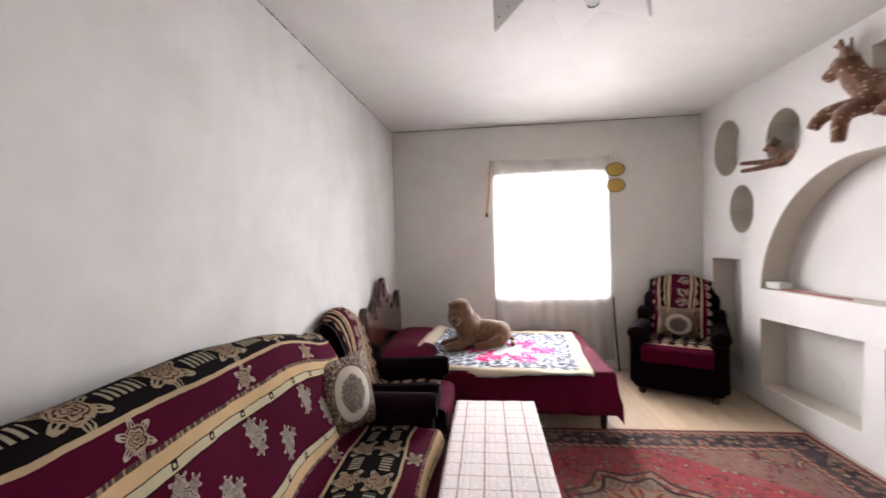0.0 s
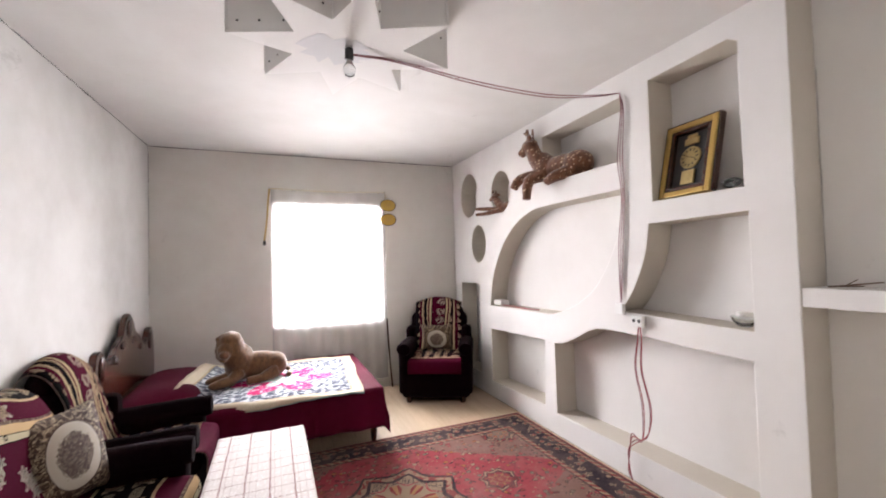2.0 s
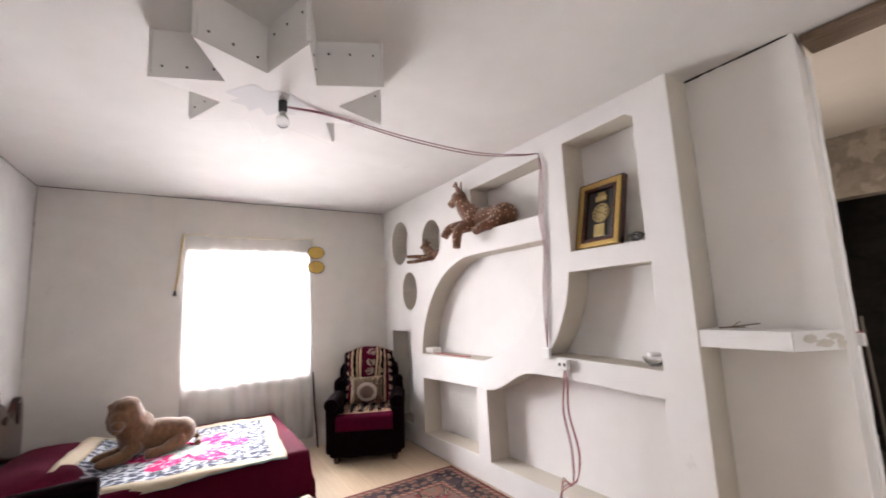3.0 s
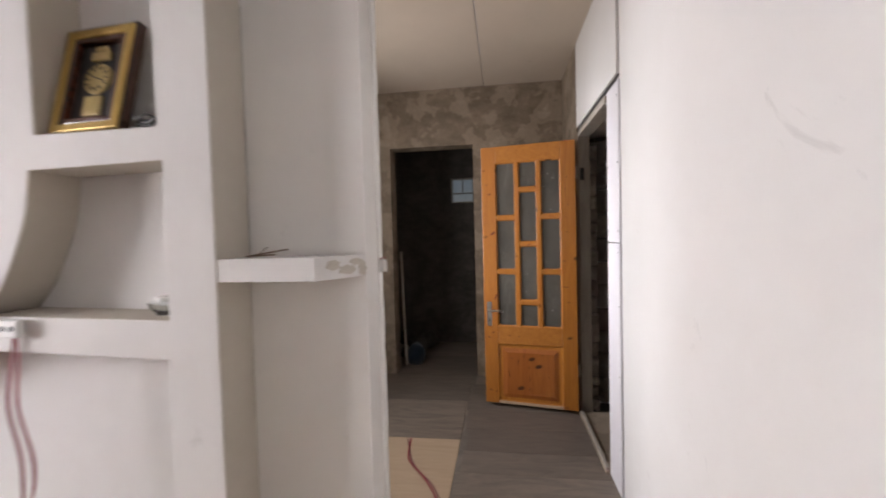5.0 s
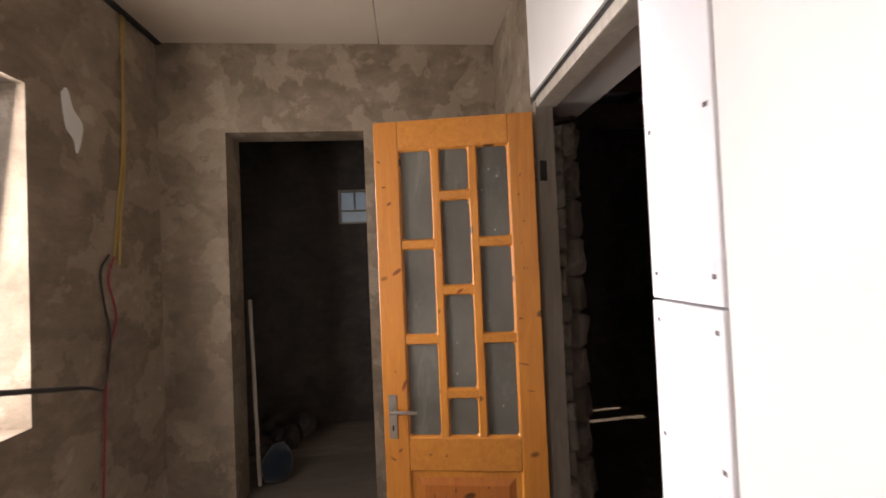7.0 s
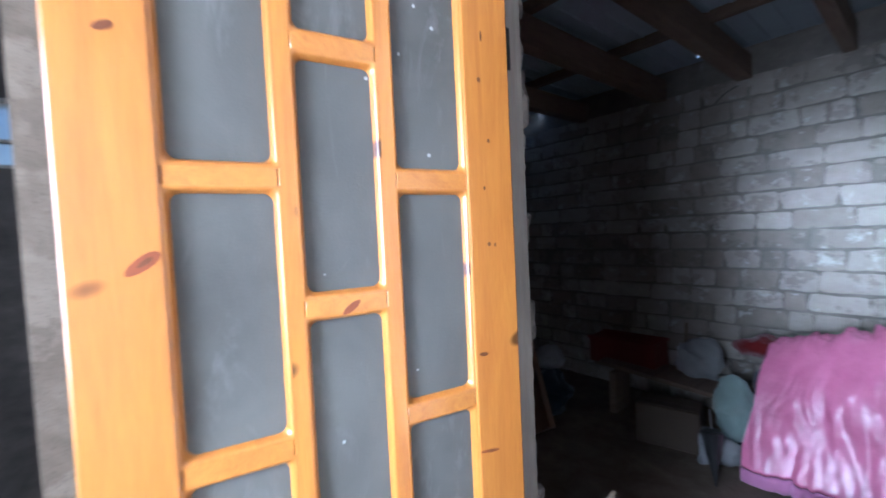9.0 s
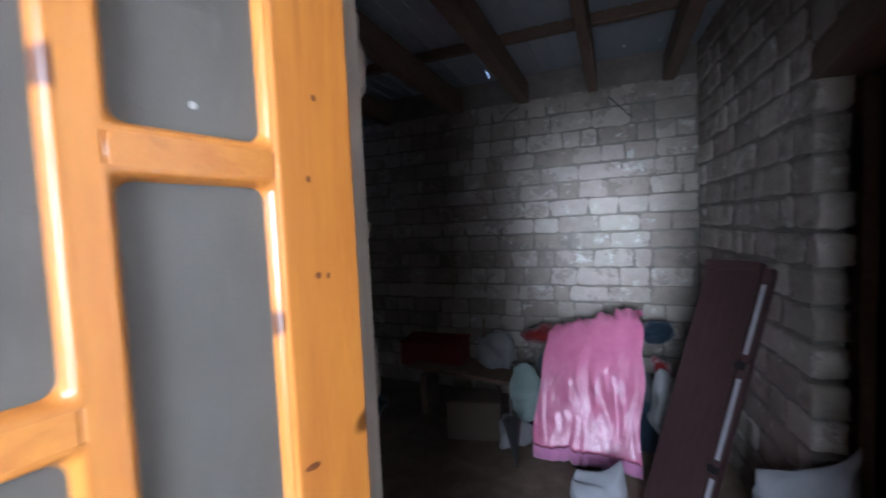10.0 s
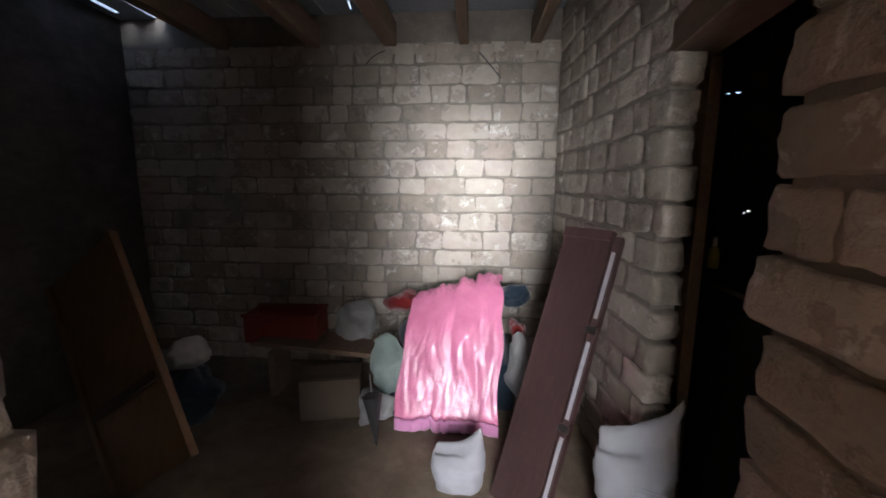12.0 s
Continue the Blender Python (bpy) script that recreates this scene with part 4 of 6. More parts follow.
def drape(profile, width, n_long, seed, sag=0.012, lift=0.012, thick=0.006, arch=0.0, sagging=False):
    """A cloth laid over a profile of (x, z) points, running along y; UV: metres along y, metres down the profile."""
    line = spline([(x, 0, z) for x, z in profile], 6)
    arc_at = [0.0]
    for a, b in zip(line, line[1:]):
        arc_at.append(arc_at[-1] + (b - a).length)

    def f(u, v):
        k = min(int(v * (len(line) - 1) + 1e-6), len(line) - 1)
        p = line[k].copy()
        y = (u - 0.5) * width
        w = noise.noise(Vector((p.x * 4, y * 3.2 + seed, p.z * 4)))
        p.x += sag * w
        p.z += lift + sag * noise.noise(Vector((y * 2.3 + seed, p.x * 5, 3.1)))
        if sagging:
            p.z += (0.022 * noise.noise(Vector((y * 2.1 + 7, 0, 2))) - slump(y + 0.05)) * max(0.0, (p.z - 0.45) / 0.6)
        p.z -= arch * (2 * y / width) ** 2 * min(1.0, max(0.0, (p.z - 0.5) / 0.4))
        p.y = y + 0.02 * noise.noise(Vector((p.x * 3, p.z * 3, seed + u * 4)))
        return p, (y, arc_at[k])
    return sheet(n_long, len(line) - 1, f, thick)


def slump(y):
    """How far the sofa's back sags towards its far end."""
    k = min(1.0, max(0.0, (y - 0.35) / 0.6))
    return 0.13 * k * k * (3 - 2 * k)


# sofa along the west wall
sofa = thing("sofa", (-0.615, 1.60, 0), "dark plum velvet sofa standing against the white wall", "sofa")
part("base", bx(-0.37, 0.36, -1.00, 1.00, 0.06, 0.30, 0.03), VELVET, sofa)
part("seat", bx(-0.30, 0.385, -0.99, 0.875, 0.30, 0.435, 0.05, 3), VELVET, sofa, "", True)
back_pad = cut(moved(bx(-0.11, 0.09, -0.99, 0.89, 0.0, 0.70, 0.07, 3), pose(-0.25, 0, 0.34, 0, -9, 0)), 0.2)
for v in back_pad.verts:
    v.co.z -= slump(v.co.y) * max(0.0, (v.co.z - 0.45) / 0.6)
part("backrest", back_pad, VELVET, sofa, "", True)
for y in (-0.99, 0.885):
    part("arm", join(bx(-0.30, 0.37, y, y + 0.115, 0.08, 0.54, 0.03), moved(lathe([(0.02, -0.36), (0.062, -0.35), (0.07, -0.2), (0.07, 0.33), (0.06, 0.37), (0.02, 0.375)], 18), pose(0.02, y + 0.058, 0.54, 0, 90, 0))), VELVET, sofa, "", True)
for x in (-0.32, 0.32):
    for y in (-0.93, 0.93):
        part("foot", lathe([(0.02, 0.0), (0.028, 0.02), (0.03, 0.07)], 12, (x, y, 0)), MAHOGANY, sofa)
tagged(part("sofa_throw", drape([(-0.36, 0.92), (-0.345, 1.04), (-0.27, 1.075), (-0.19, 1.03), (-0.135, 0.86), (-0.095, 0.64), (-0.05, 0.47), (0.02, 0.44), (0.2, 0.445), (0.36, 0.43), (0.405, 0.39), (0.41, 0.26), (0.412, 0.13)], 1.85, 60, 1.0, 0.026, sagging=True), THROW_SOFA, None, "", "all"),
       "burgundy, black and cream flowered throw covering the sofa", "throw").location = (-0.615, 1.55, 0)

# armchairs
chair = thing("armchair", (-0.60, 2.985, 0), "dark plum velvet armchair beside the bed", "armchair", "velvet armchairs")
part("base", bx(-0.36, 0.34, -0.30, 0.30, 0.05, 0.29, 0.03), VELVET, chair, "", True)
part("seat", bx(-0.25, 0.375, -0.215, 0.215, 0.29, 0.43, 0.05, 3), VELVET, chair, "", True)
part("backrest", join(moved(bx(-0.10, 0.09, -0.285, 0.285, 0.0, 0.52, 0.08, 3), pose(-0.26, 0, 0.34, 0, -10, 0)), moved(ball((0, 0, 0), (0.09, 0.25, 0.14)), pose(-0.335, 0, 0.84, 0, -10, 0))), VELVET, chair, "", True)
for y in (-0.275, 0.275):
    part("arm", join(bx(-0.32, 0.33, y - 0.055, y + 0.055, 0.08, 0.53, 0.03), moved(lathe([(0.02, -0.345), (0.06, -0.335), (0.068, -0.2), (0.068, 0.31), (0.058, 0.35), (0.02, 0.355)], 18), pose(0.02, y, 0.53, 0, 88, 0)),
                     bx(-0.33, -0.12, y - 0.05, y + 0.05, 0.5, 0.70, 0.045)), VELVET, chair, "", True)
for x in (-0.3, 0.3):
    for y in (-0.24, 0.24):
        part("foot", lathe([(0.02, 0.0), (0.026, 0.02), (0.028, 0.06)], 12, (x, y, 0)), MAHOGANY, chair)
throw_a = tagged(part("chair_throw", drape([(-0.44, 0.66), (-0.435, 0.86), (-0.375, 0.985), (-0.285, 0.955), (-0.215, 0.80), (-0.165, 0.58), (-0.12, 0.455), (-0.02, 0.435), (0.2, 0.44), (0.36, 0.425), (0.40, 0.39), (0.402, 0.30)], 0.46, 20, 4.0, 0.014, arch=0.06), THROW_CHAIR, None, "", "all"),
                  "striped burgundy and cream throw over the armchair", "throw", "chair throws")
throw_a.location = (-0.60, 2.985, 0)
turned = pose(1.83, 4.36, 0, 0, 0, -117) @ Matrix.Diagonal((1.0, 1.16, 1.02, 1))
tagged(copy_thing(chair, turned), "dark plum velvet armchair in the corner by the window")
copy_thing(throw_a, turned)

cushion = tagged(part("cushion", pillow(0.40, 0.44, 0.15), TAPESTRY, None, "", "all"), "brown brocade cushion with a cream oval leaning on the sofa", "cushion", "brocade cushions")
cushion.matrix_world = pose(-0.635, 2.35, 0.468, 0, 0, 62) @ pose(0, 0, 0, -14, 0, 0) @ Matrix.Diagonal((0.92, 0.92, 0.92, 1))
copy_thing(cushion, turned @ pose(-0.035, 0.0, 0.458, 0, 0, 90) @ pose(0, 0, 0, 20, 0, 0) @ Matrix.Diagonal((0.82, 0.82, 0.78, 1)))["label"] = "brown brocade cushion propped in the corner armchair"

# low table with its cloth
table = thing("coffee_table", (0.09, 2.125, 0), "low brown wooden table standing before the sofa", "table")
part("tabletop", bx(-0.205, 0.205, -0.51, 0.51, 0.495, 0.525, 0.004), MAHOGANY, table)
part("apron", join(bx(-0.18, 0.18, -0.48, -0.46, 0.42, 0.495), bx(-0.18, 0.18, 0.46, 0.48, 0.42, 0.495), bx(-0.18, -0.16, -0.459, 0.459, 0.42, 0.495), bx(0.16, 0.18, -0.459, 0.459, 0.42, 0.495)), MAHOGANY, table)
for x in (-0.175, 0.175):
    for y in (-0.475, 0.475):
        part("leg", moved(bm_of([(a * s, b * s, z) for s, z in ((0.014, 0.0), (0.022, 0.495)) for a, b in ((-1, -1), (1, -1), (1, 1), (-1, 1))], [(3, 2, 1, 0), (4, 5, 6, 7), (0, 1, 5, 4), (1, 2, 6, 5), (2, 3, 7, 6), (3, 0, 4, 7)]), Matrix.Translation((x, y, 0))), MAHOGANY, table)


def table_cover(u, v):
    a, b = (2 * u - 1) * 0.265, (2 * v - 1) * 0.57
    ca, cb = max(-0.215, min(0.215, a)), max(-0.52, min(0.52, b))
    drop = math.hypot(a - ca, b - cb)
    z = 0.534 - 0.92 * drop + 0.0025 * noise.noise(Vector((a * 14, b * 9, 1)))
    return (ca + (a - ca) * 0.25, cb + (b - cb) * 0.25, z), (a, b)


tagged(part("tablecloth", sheet(40, 76, table_cover, 0.003), CHECK, None, "", "all"), "white tablecloth with brown check lines on the low table", "tablecloth").location = (0.09, 2.125, 0)

tagged(part("carpet", wobble(cut(bx(-1.41, 1.41, -0.95, 0.95, 0.0, 0.009, 0.003), 0.12), 0.0015, 4.0), PERSIAN), "worn red patterned carpet lying on the boards", "carpet").location = (0.86, 2.51, 0.001)

# bed
bed = thing("bed", (0.0, 4.08, 0), "mahogany double bed with its head against the west wall", "bed")
outline = soft_curve([(-0.70, 0.30), (-0.71, 0.62), (-0.66, 0.88), (-0.57, 0.92), (-0.47, 0.83), (-0.38, 0.80), (-0.28, 0.90), (-0.16, 0.95), (-0.09, 1.05), (0.0, 1.11), (0.09, 1.05), (0.16, 0.95), (0.28, 0.90), (0.38, 0.80), (0.47, 0.83), (0.57, 0.92), (0.66, 0.88), (0.71, 0.62), (0.70, 0.30)], 4)
head = plate(outline, [], 0.045, "x")
bmesh.ops.bevel(head, geom=[e for e in head.edges if e.is_manifold and e.calc_face_angle(0) > 0.9], offset=0.008, segments=2, affect="EDGES")
part("headboard", moved(head, Matrix.Translation((-0.945, 0, 0))), MAHOGANY, bed, "carved glossy headboard", True)
for y, z, ry, rz in ((0.0, 0.99, 0.05, 0.07), (-0.13, 0.88, 0.07, 0.03), (0.13, 0.88, 0.07, 0.03), (-0.3, 0.80, 0.06, 0.03), (0.3, 0.80, 0.06, 0.03), (-0.57, 0.80, 0.05, 0.08), (0.57, 0.80, 0.05, 0.08)):
    part("carving", ball((-0.895, y, z), (0.012, ry, rz)), MAHOGANY, bed, "", True)
part("mattress", bx(-0.89, 0.96, -0.67, 0.67, 0.24, 0.435, 0.05, 3), LINEN, bed, "", True)
for y in (-0.69, 0.66):
    part("side_rail", bx(-0.90, 0.95, y, y + 0.03, 0.17, 0.30, 0.004), MAHOGANY, bed)
part("footboard", bx(0.93, 0.97, -0.68, 0.68, 0.15, 0.36, 0.01), MAHOGANY, bed)
for x in (-0.88, 0.90):
    for y in (-0.61, 0.61):
        part("leg", lathe([(0.018, 0.0), (0.024, 0.03), (0.034, 0.17)], 14, (x, y, 0)), MAHOGANY, bed)


def spread(u, v):
    a, b = -0.88 + u * 2.06, (2 * v - 1) * 0.99
    cx, cy = min(a, 0.97), max(-0.70, min(0.70, b))
    drop = math.hypot(a - cx, b - cy)
    top = 0.452 + 0.012 * noise.noise(Vector((a * 3, b * 3, 0))) + 0.115 * math.exp(-((a + 0.64) / 0.26) ** 4) * math.exp(-(b / 0.58) ** 6)
    wave = 0.022 * math.sin(a * 17 + 2 * math.sin(a * 3)) * min(1.0, drop * 4)
    side = 0.0 if b == cy else math.copysign(1, b - cy)
    return (cx + (a - cx) * 0.10 + (wave if a > cx else 0), cy + side * (0.012 + 0.10 * drop + abs(wave)), top - 0.985 * drop), (a, b)


tagged(part("bedspread", sheet(70, 60, spread, 0.005), BEDSPREAD, None, "", "all"), "burgundy bedspread hanging over the sides of the bed", "bedspread").location = (0, 4.08, 0)


def plush(u, v):
    a, b = (2 * u - 1) * 0.68, (2 * v - 1) * 0.66
    edge = -0.615 - 0.087 * (a + 0.1)
    cy = max(edge, b)
    drop = cy - b
    rise = 0.105 * math.exp(-((a + 0.82) / 0.26) ** 4) * math.exp(-((b - 0.10) / 0.58) ** 6)
    quilt = 0.010 * noise.noise(Vector(((a + 0.2) * 3, b * 3, 0))) + 0.007 * noise.noise(Vector((a * 11, b * 11, 4)))
    return (a + 0.02 * noise.noise(Vector((b * 3, 5, 0))), cy - 0.035 * min(1.0, drop * 30), 0.470 + rise + quilt - 0.95 * drop), (a, b)


blanket = tagged(part("plush_blanket", sheet(50, 46, plush, 0.012), LEOPARD, None, "", "all"), "spotted plush blanket with a pink flower on the bed", "blanket")
blanket.matrix_world = pose(0.17, 3.99, 0.004, 0, 0, -5)

# toy lion, one plain shape
lion = part("toy_lion", join(
    ball((0.16, 0.02, 0.12), (0.22, 0.11, 0.12)), ball((0.31, 0.02, 0.11), (0.10, 0.12, 0.105)), ball((0.02, 0.0, 0.17), (0.12, 0.11, 0.16)), ball((-0.05, -0.01, 0.29), (0.115, 0.12, 0.135)),
    ball((-0.05, -0.02, 0.38), (0.09, 0.10, 0.06)), ball((-0.08, -0.07, 0.29), (0.072, 0.075, 0.08)), ball((-0.10, -0.135, 0.265), (0.042, 0.045, 0.036)), ball((-0.11, -0.115, 0.225), (0.03, 0.03, 0.025)),
    ball((0.0, -0.02, 0.20), (0.11, 0.11, 0.12)), tube([(0.02, -0.07, 0.10), (-0.06, -0.12, 0.045), (-0.16, -0.15, 0.035)], [0.055, 0.045, 0.04], 10), tube([(0.02, 0.07, 0.10), (-0.08, 0.03, 0.045), (-0.18, 0.0, 0.035)], [0.055, 0.045, 0.04], 10),
    ball((-0.17, -0.155, 0.035), (0.05, 0.035, 0.033)), ball((-0.19, 0.0, 0.035), (0.05, 0.035, 0.033)), tube([(0.30, -0.08, 0.07), (0.18, -0.13, 0.035), (0.06, -0.14, 0.03)], [0.06, 0.04, 0.035], 10),
    ball((-0.02, -0.085, 0.385), (0.025, 0.02, 0.025)), ball((-0.135, -0.02, 0.385), (0.025, 0.02, 0.025)), tube([(0.38, 0.05, 0.08), (0.44, 0.0, 0.03), (0.40, -0.10, 0.025)], [0.025, 0.02, 0.025], 8)), LION_FUR)
for v in lion.data.vertices:
    q = v.co
    if q.z > 0.15 and q.y > -0.06 and q.x < 0.12:
        v.co += 0.016 * noise.noise_vector(q * 30)
fused(lion, 0.008)
tagged(lion, "tawny plush toy lion lying on the blanket", "toy lion").matrix_world = pose(-0.14, 4.05, 0.47, 0, 0, 8)

# window and curtain
win = thing("window_1", (0.755, 4.98, 0.80), "white wooden casement window blown out by daylight", "window", "", "structure")
part("window_frame", join(bx(-0.585, -0.535, 0.0, 0.06, 0.0, 1.32, 0.004), bx(0.535, 0.585, 0.0, 0.06, 0.0, 1.32, 0.004), bx(-0.534, 0.534, 0.0, 0.06, 0.0, 0.05, 0.004), bx(-0.534, 0.534, 0.0, 0.06, 1.27, 1.32, 0.004), bx(-0.025, 0.025, 0.0, 0.06, 0.05, 1.27, 0.004)), PLASTIC, win)
for x in (-0.53, 0.027):
    pane = part("pane", bx(x, x + 0.503, 0.028, 0.033, 0.052, 1.268), CLEAR, win)
    pane.visible_shadow = False
tagged(part("backdrop", bm_of([(-6, 12, -0.6), (8, 12, -0.6), (8, 12, 9), (-6, 12, 9)], [(0, 1, 2, 3)]), DAYLIGHT), "bright white daylight outside", "backdrop", "", "structure")


def curtain_at(u, v):
    x, z = 0.14 + u * 1.25, 2.285 - v * 2.17 - 0.02 * math.sin(u * math.pi) * (1 - v)
    y = 4.838 + 0.012 * math.sin(u * 58 + 1.5 * math.sin(v * 3)) * (0.3 + 0.7 * v) + 0.008 * noise.noise(Vector((u * 6, v * 2, 0)))
    return (x, y, z), (x, z)


tagged(part("curtain", sheet(110, 26, curtain_at), SHEER, None, "", "all"), "thin white sheer curtain hung on a string", "curtain")
tagged(part("curtain_string", tube([(0.13, 4.842, 2.287), (0.75, 4.842, 2.272), (1.395, 4.842, 2.292)], 0.0025, 6), WIRE_YELLOW), "thin string stretched between two nails", "string")
for x, z in ((0.13, 2.287), (1.395, 2.292)):
    tagged(part("nail", join(tube([(x, 4.872, z), (x, 4.83, z + 0.004)], 0.004, 8), ball((x, 4.828, z + 0.004), (0.009, 0.003, 0.009), (0, 0, 0), 2)), STEEL), "short steel nail driven into the wall", "nail", "curtain nails")
cord = thing("tasselled_rope", (0.13, 4.84, 2.28), "ochre twisted cord with a dark tassel", "rope")
part("strand", tube(spline([(0, 0, 0), (-0.015, -0.005, -0.15), (-0.03, 0, -0.35), (-0.055, 0, -0.55)], 5), 0.009, 8), WIRE_YELLOW, cord)
part("tassel", lathe([(0.004, 0.0), (0.013, -0.01), (0.016, -0.05), (0.006, -0.055)], 10, (-0.056, 0, -0.55)), BLACK, cord)
for n, z in enumerate((2.135, 1.965)):
    plaque = thing("wall_plate", (1.43, 4.835, z), "small oval brass plate hanging beside the curtain", "plate", "oval brass plates")
    dish = part("dish", moved(lathe([(0.10, 0.006), (0.098, 0.0), (0.07, 0.010), (0.045, 0.012), (0.01, 0.012)], 28), pose(0, 0, 0, 90, 0, 0) @ Matrix.Diagonal((0.92, 0.68, 1, 1))), BRASS, plaque, "", True)
    part("rim", moved(tube([(0.1 * math.cos(k * math.tau / 28), 0.1 * math.sin(k * math.tau / 28), 0) for k in range(29)], 0.007, 8), pose(0, 0, 0, 90, 0, 0) @ Matrix.Diagonal((0.92, 0.68, 1, 1))), MAHOGANY, plaque, "dark rim")
    part("boss", ball((0, -0.014, 0), (0.03, 0.008, 0.022)), GOLDEN, dish)
    part("hanger", tube([(-0.02, 0.004, 0.06), (-0.035, 0.006, 0.14 if n == 0 else 0.10)], 0.002, 5), WIRE_YELLOW, plaque)
tagged(part("thin_stick", tube([(1.385, 4.83, 0.80), (1.40, 4.82, 0.4), (1.425, 4.80, 0.005)], [0.009, 0.010, 0.010], 8), MAHOGANY), "thin red-brown stick leaning on the wall", "stick")

# ceiling star with its bulb
points = []
for k in range(16):
    r, a = (0.515 if k % 2 == 0 else 0.262), radians(22.5 * k)
    points.append((r * math.cos(a), r * math.sin(a)))
star = thing("ceiling_star", (0.50, 2.03, 2.455), "white eight-pointed plasterboard star fixed under the ceiling", "ceiling ornament")
part("star_face", plate(points, [], 0.012, "z"), GYPSUM, star)
for k in range(16):
    (x0, y0), (x1, y1) = points[k], points[(k + 1) % 16]
    d = Vector((x1 - x0, y1 - y0, 0)).normalized()
    nrm = Vector((d.y, -d.x, 0)) * -0.010
    quad = [Vector((x0, y0, 0)), Vector((x1, y1, 0)), Vector((x1, y1, 0)) + nrm, Vector((x0, y0, 0)) + nrm]
    side = bm_of([(q.x, q.y, 0.0125) for q in quad] + [(q.x, q.y, 0.212) for q in quad], [(3, 2, 1, 0), (4, 5, 6, 7), (0, 1, 5, 4), (1, 2, 6, 5), (2, 3, 7, 6), (3, 0, 4, 7)])
    part("side_strip", side, GYPSUM, star)
    for m in (0.18, 0.5, 0.85):
        q = Vector((x0, y0, 0)).lerp(Vector((x1, y1, 0)), m)
        part("screw", ball((q.x, q.y, 0.05 + 0.1 * (k % 2)), (0.006, 0.006, 0.006), (0, 0, 0), 1), BLACK, star)
filler = plate([((0.16 + 0.10 * noise.noise(Vector((k * 0.8, 1, 0)))) * math.cos(k * math.tau / 26), (0.12 + 0.09 * noise.noise(Vector((k * 0.8, 7, 0)))) * math.sin(k * math.tau / 26)) for k in range(26)], [], 0.0008, "z")
part("filler_patch", moved(filler, Matrix.Translation((-0.06, 0.0, -0.0010))), plaster("grey_filler", (0.61, 0.61, 0.62), (0.54, 0.54, 0.55), 0.5), star, "grey filler smeared round the bulb")
bulb = thing("light_bulb", (0.50, 1.99, 2.455), "bare unlit bulb in a black socket under the star", "light bulb")
part("socket", lathe([(0.012, 0.0), (0.02, -0.005), (0.02, -0.05), (0.017, -0.055)], 14), BLACK, bulb)
part("glass_bulb", lathe([(0.012, -0.055), (0.015, -0.065), (0.027, -0.09), (0.029, -0.105), (0.022, -0.125), (0.006, -0.134)], 18), CLEAR, bulb, "", True)


def wire(name, points, r, mat, label, n=6):
    return tagged(part(name, tube(spline(points, n), r, 6), mat, None, "", "all"), label, "wire")


for k, dz in enumerate((0.0, -0.008)):
    wire("ceiling_wire", [(0.51, 1.99 + 0.01 * k, 2.43), (0.75, 2.03, 2.455 + dz), (1.2, 2.07, 2.435 + dz * 2), (1.7, 2.10, 2.44 + dz * 2), (2.1, 2.115, 2.495 + dz), (2.292, 2.118, 2.535)], 0.0032, WIRE_PLUM, "dusty plum cable sagging from the bulb to the wall")
for k in range(3):
    o = 0.012 * (k - 1)
    wire("wall_wire", [(2.292, 2.118, 2.535), (2.282, 2.095 + o, 2.40), (2.285, 2.13 + 1.8 * o, 2.1), (2.288, 2.12 + o, 1.85), (2.285, 2.15 + o * 1.5, 1.55), (2.288, 2.165 + o, 1.3), (2.286, 2.17, 1.14)], 0.003, WIRE_PLUM, "thin plum wires hanging down the niche wall")
for k in range(4):
    o = (-0.016, -0.011, 0.012, 0.018)[k]
    wire("socket_wire", [(2.285, 2.03 + 0.2 * o, 1.03), (2.283, 2.03 + o, 0.93), (2.27, 2.035 + 1.6 * o, 0.74), (2.275, 1.99 + 2.0 * o, 0.52), (2.262, 2.00 + 1.4 * o, 0.36 - 0.02 * k), (2.25, 2.08 + 0.5 * o, 0.27 + 0.02 * k), (2.262, 2.13 - 0.4 * o, 0.20), (2.27, 2.14 + 0.5 * o, 0.07), (2.275, 2.12, 0.014)], 0.0032, (WIRE_RED, WIRE_PLUM)[k % 2], "red and plum wires dangling from a socket to the floor")

sock = thing("wall_socket", (2.292, 2.03, 1.035), "white plastic double socket fixed on the niche ledge", "socket")
socket_case = part("case", bx(-0.03, 0.0, -0.045, 0.045, -0.025, 0.045, 0.008), PLASTIC, sock)
for y in (-0.02, 0.02):
    part("hole", moved(lathe([(0.011, 0), (0.011, 0.002)], 12), pose(-0.031, y, 0.012, 0, -90, 0)), BLACK, socket_case)
plug = thing("junction_box", (2.292, 2.175, 1.11), "small square white junction box on the niche wall", "junction box")
part("case", bx(-0.022, 0.0, -0.035, 0.035, -0.04, 0.035, 0.005), PLASTIC, plug)
part("lid", bx(-0.026, -0.0225, -0.03, 0.03, -0.035, 0.03, 0.002), PLASTIC, plug)
tagged(part("plaster_block", bx(2.33, 2.43, 3.80, 3.955, 0.978, 1.03, 0.008), GYPSUM), "small white plaster block standing in the arched niche", "block")
wire("niche_wire", [(2.34, 3.79, 0.985), (2.36, 3.6, 0.984), (2.35, 3.4, 0.986), (2.37, 3.2, 0.990)], 0.006, WIRE_RED, "piece of red wire lying in the arched niche")

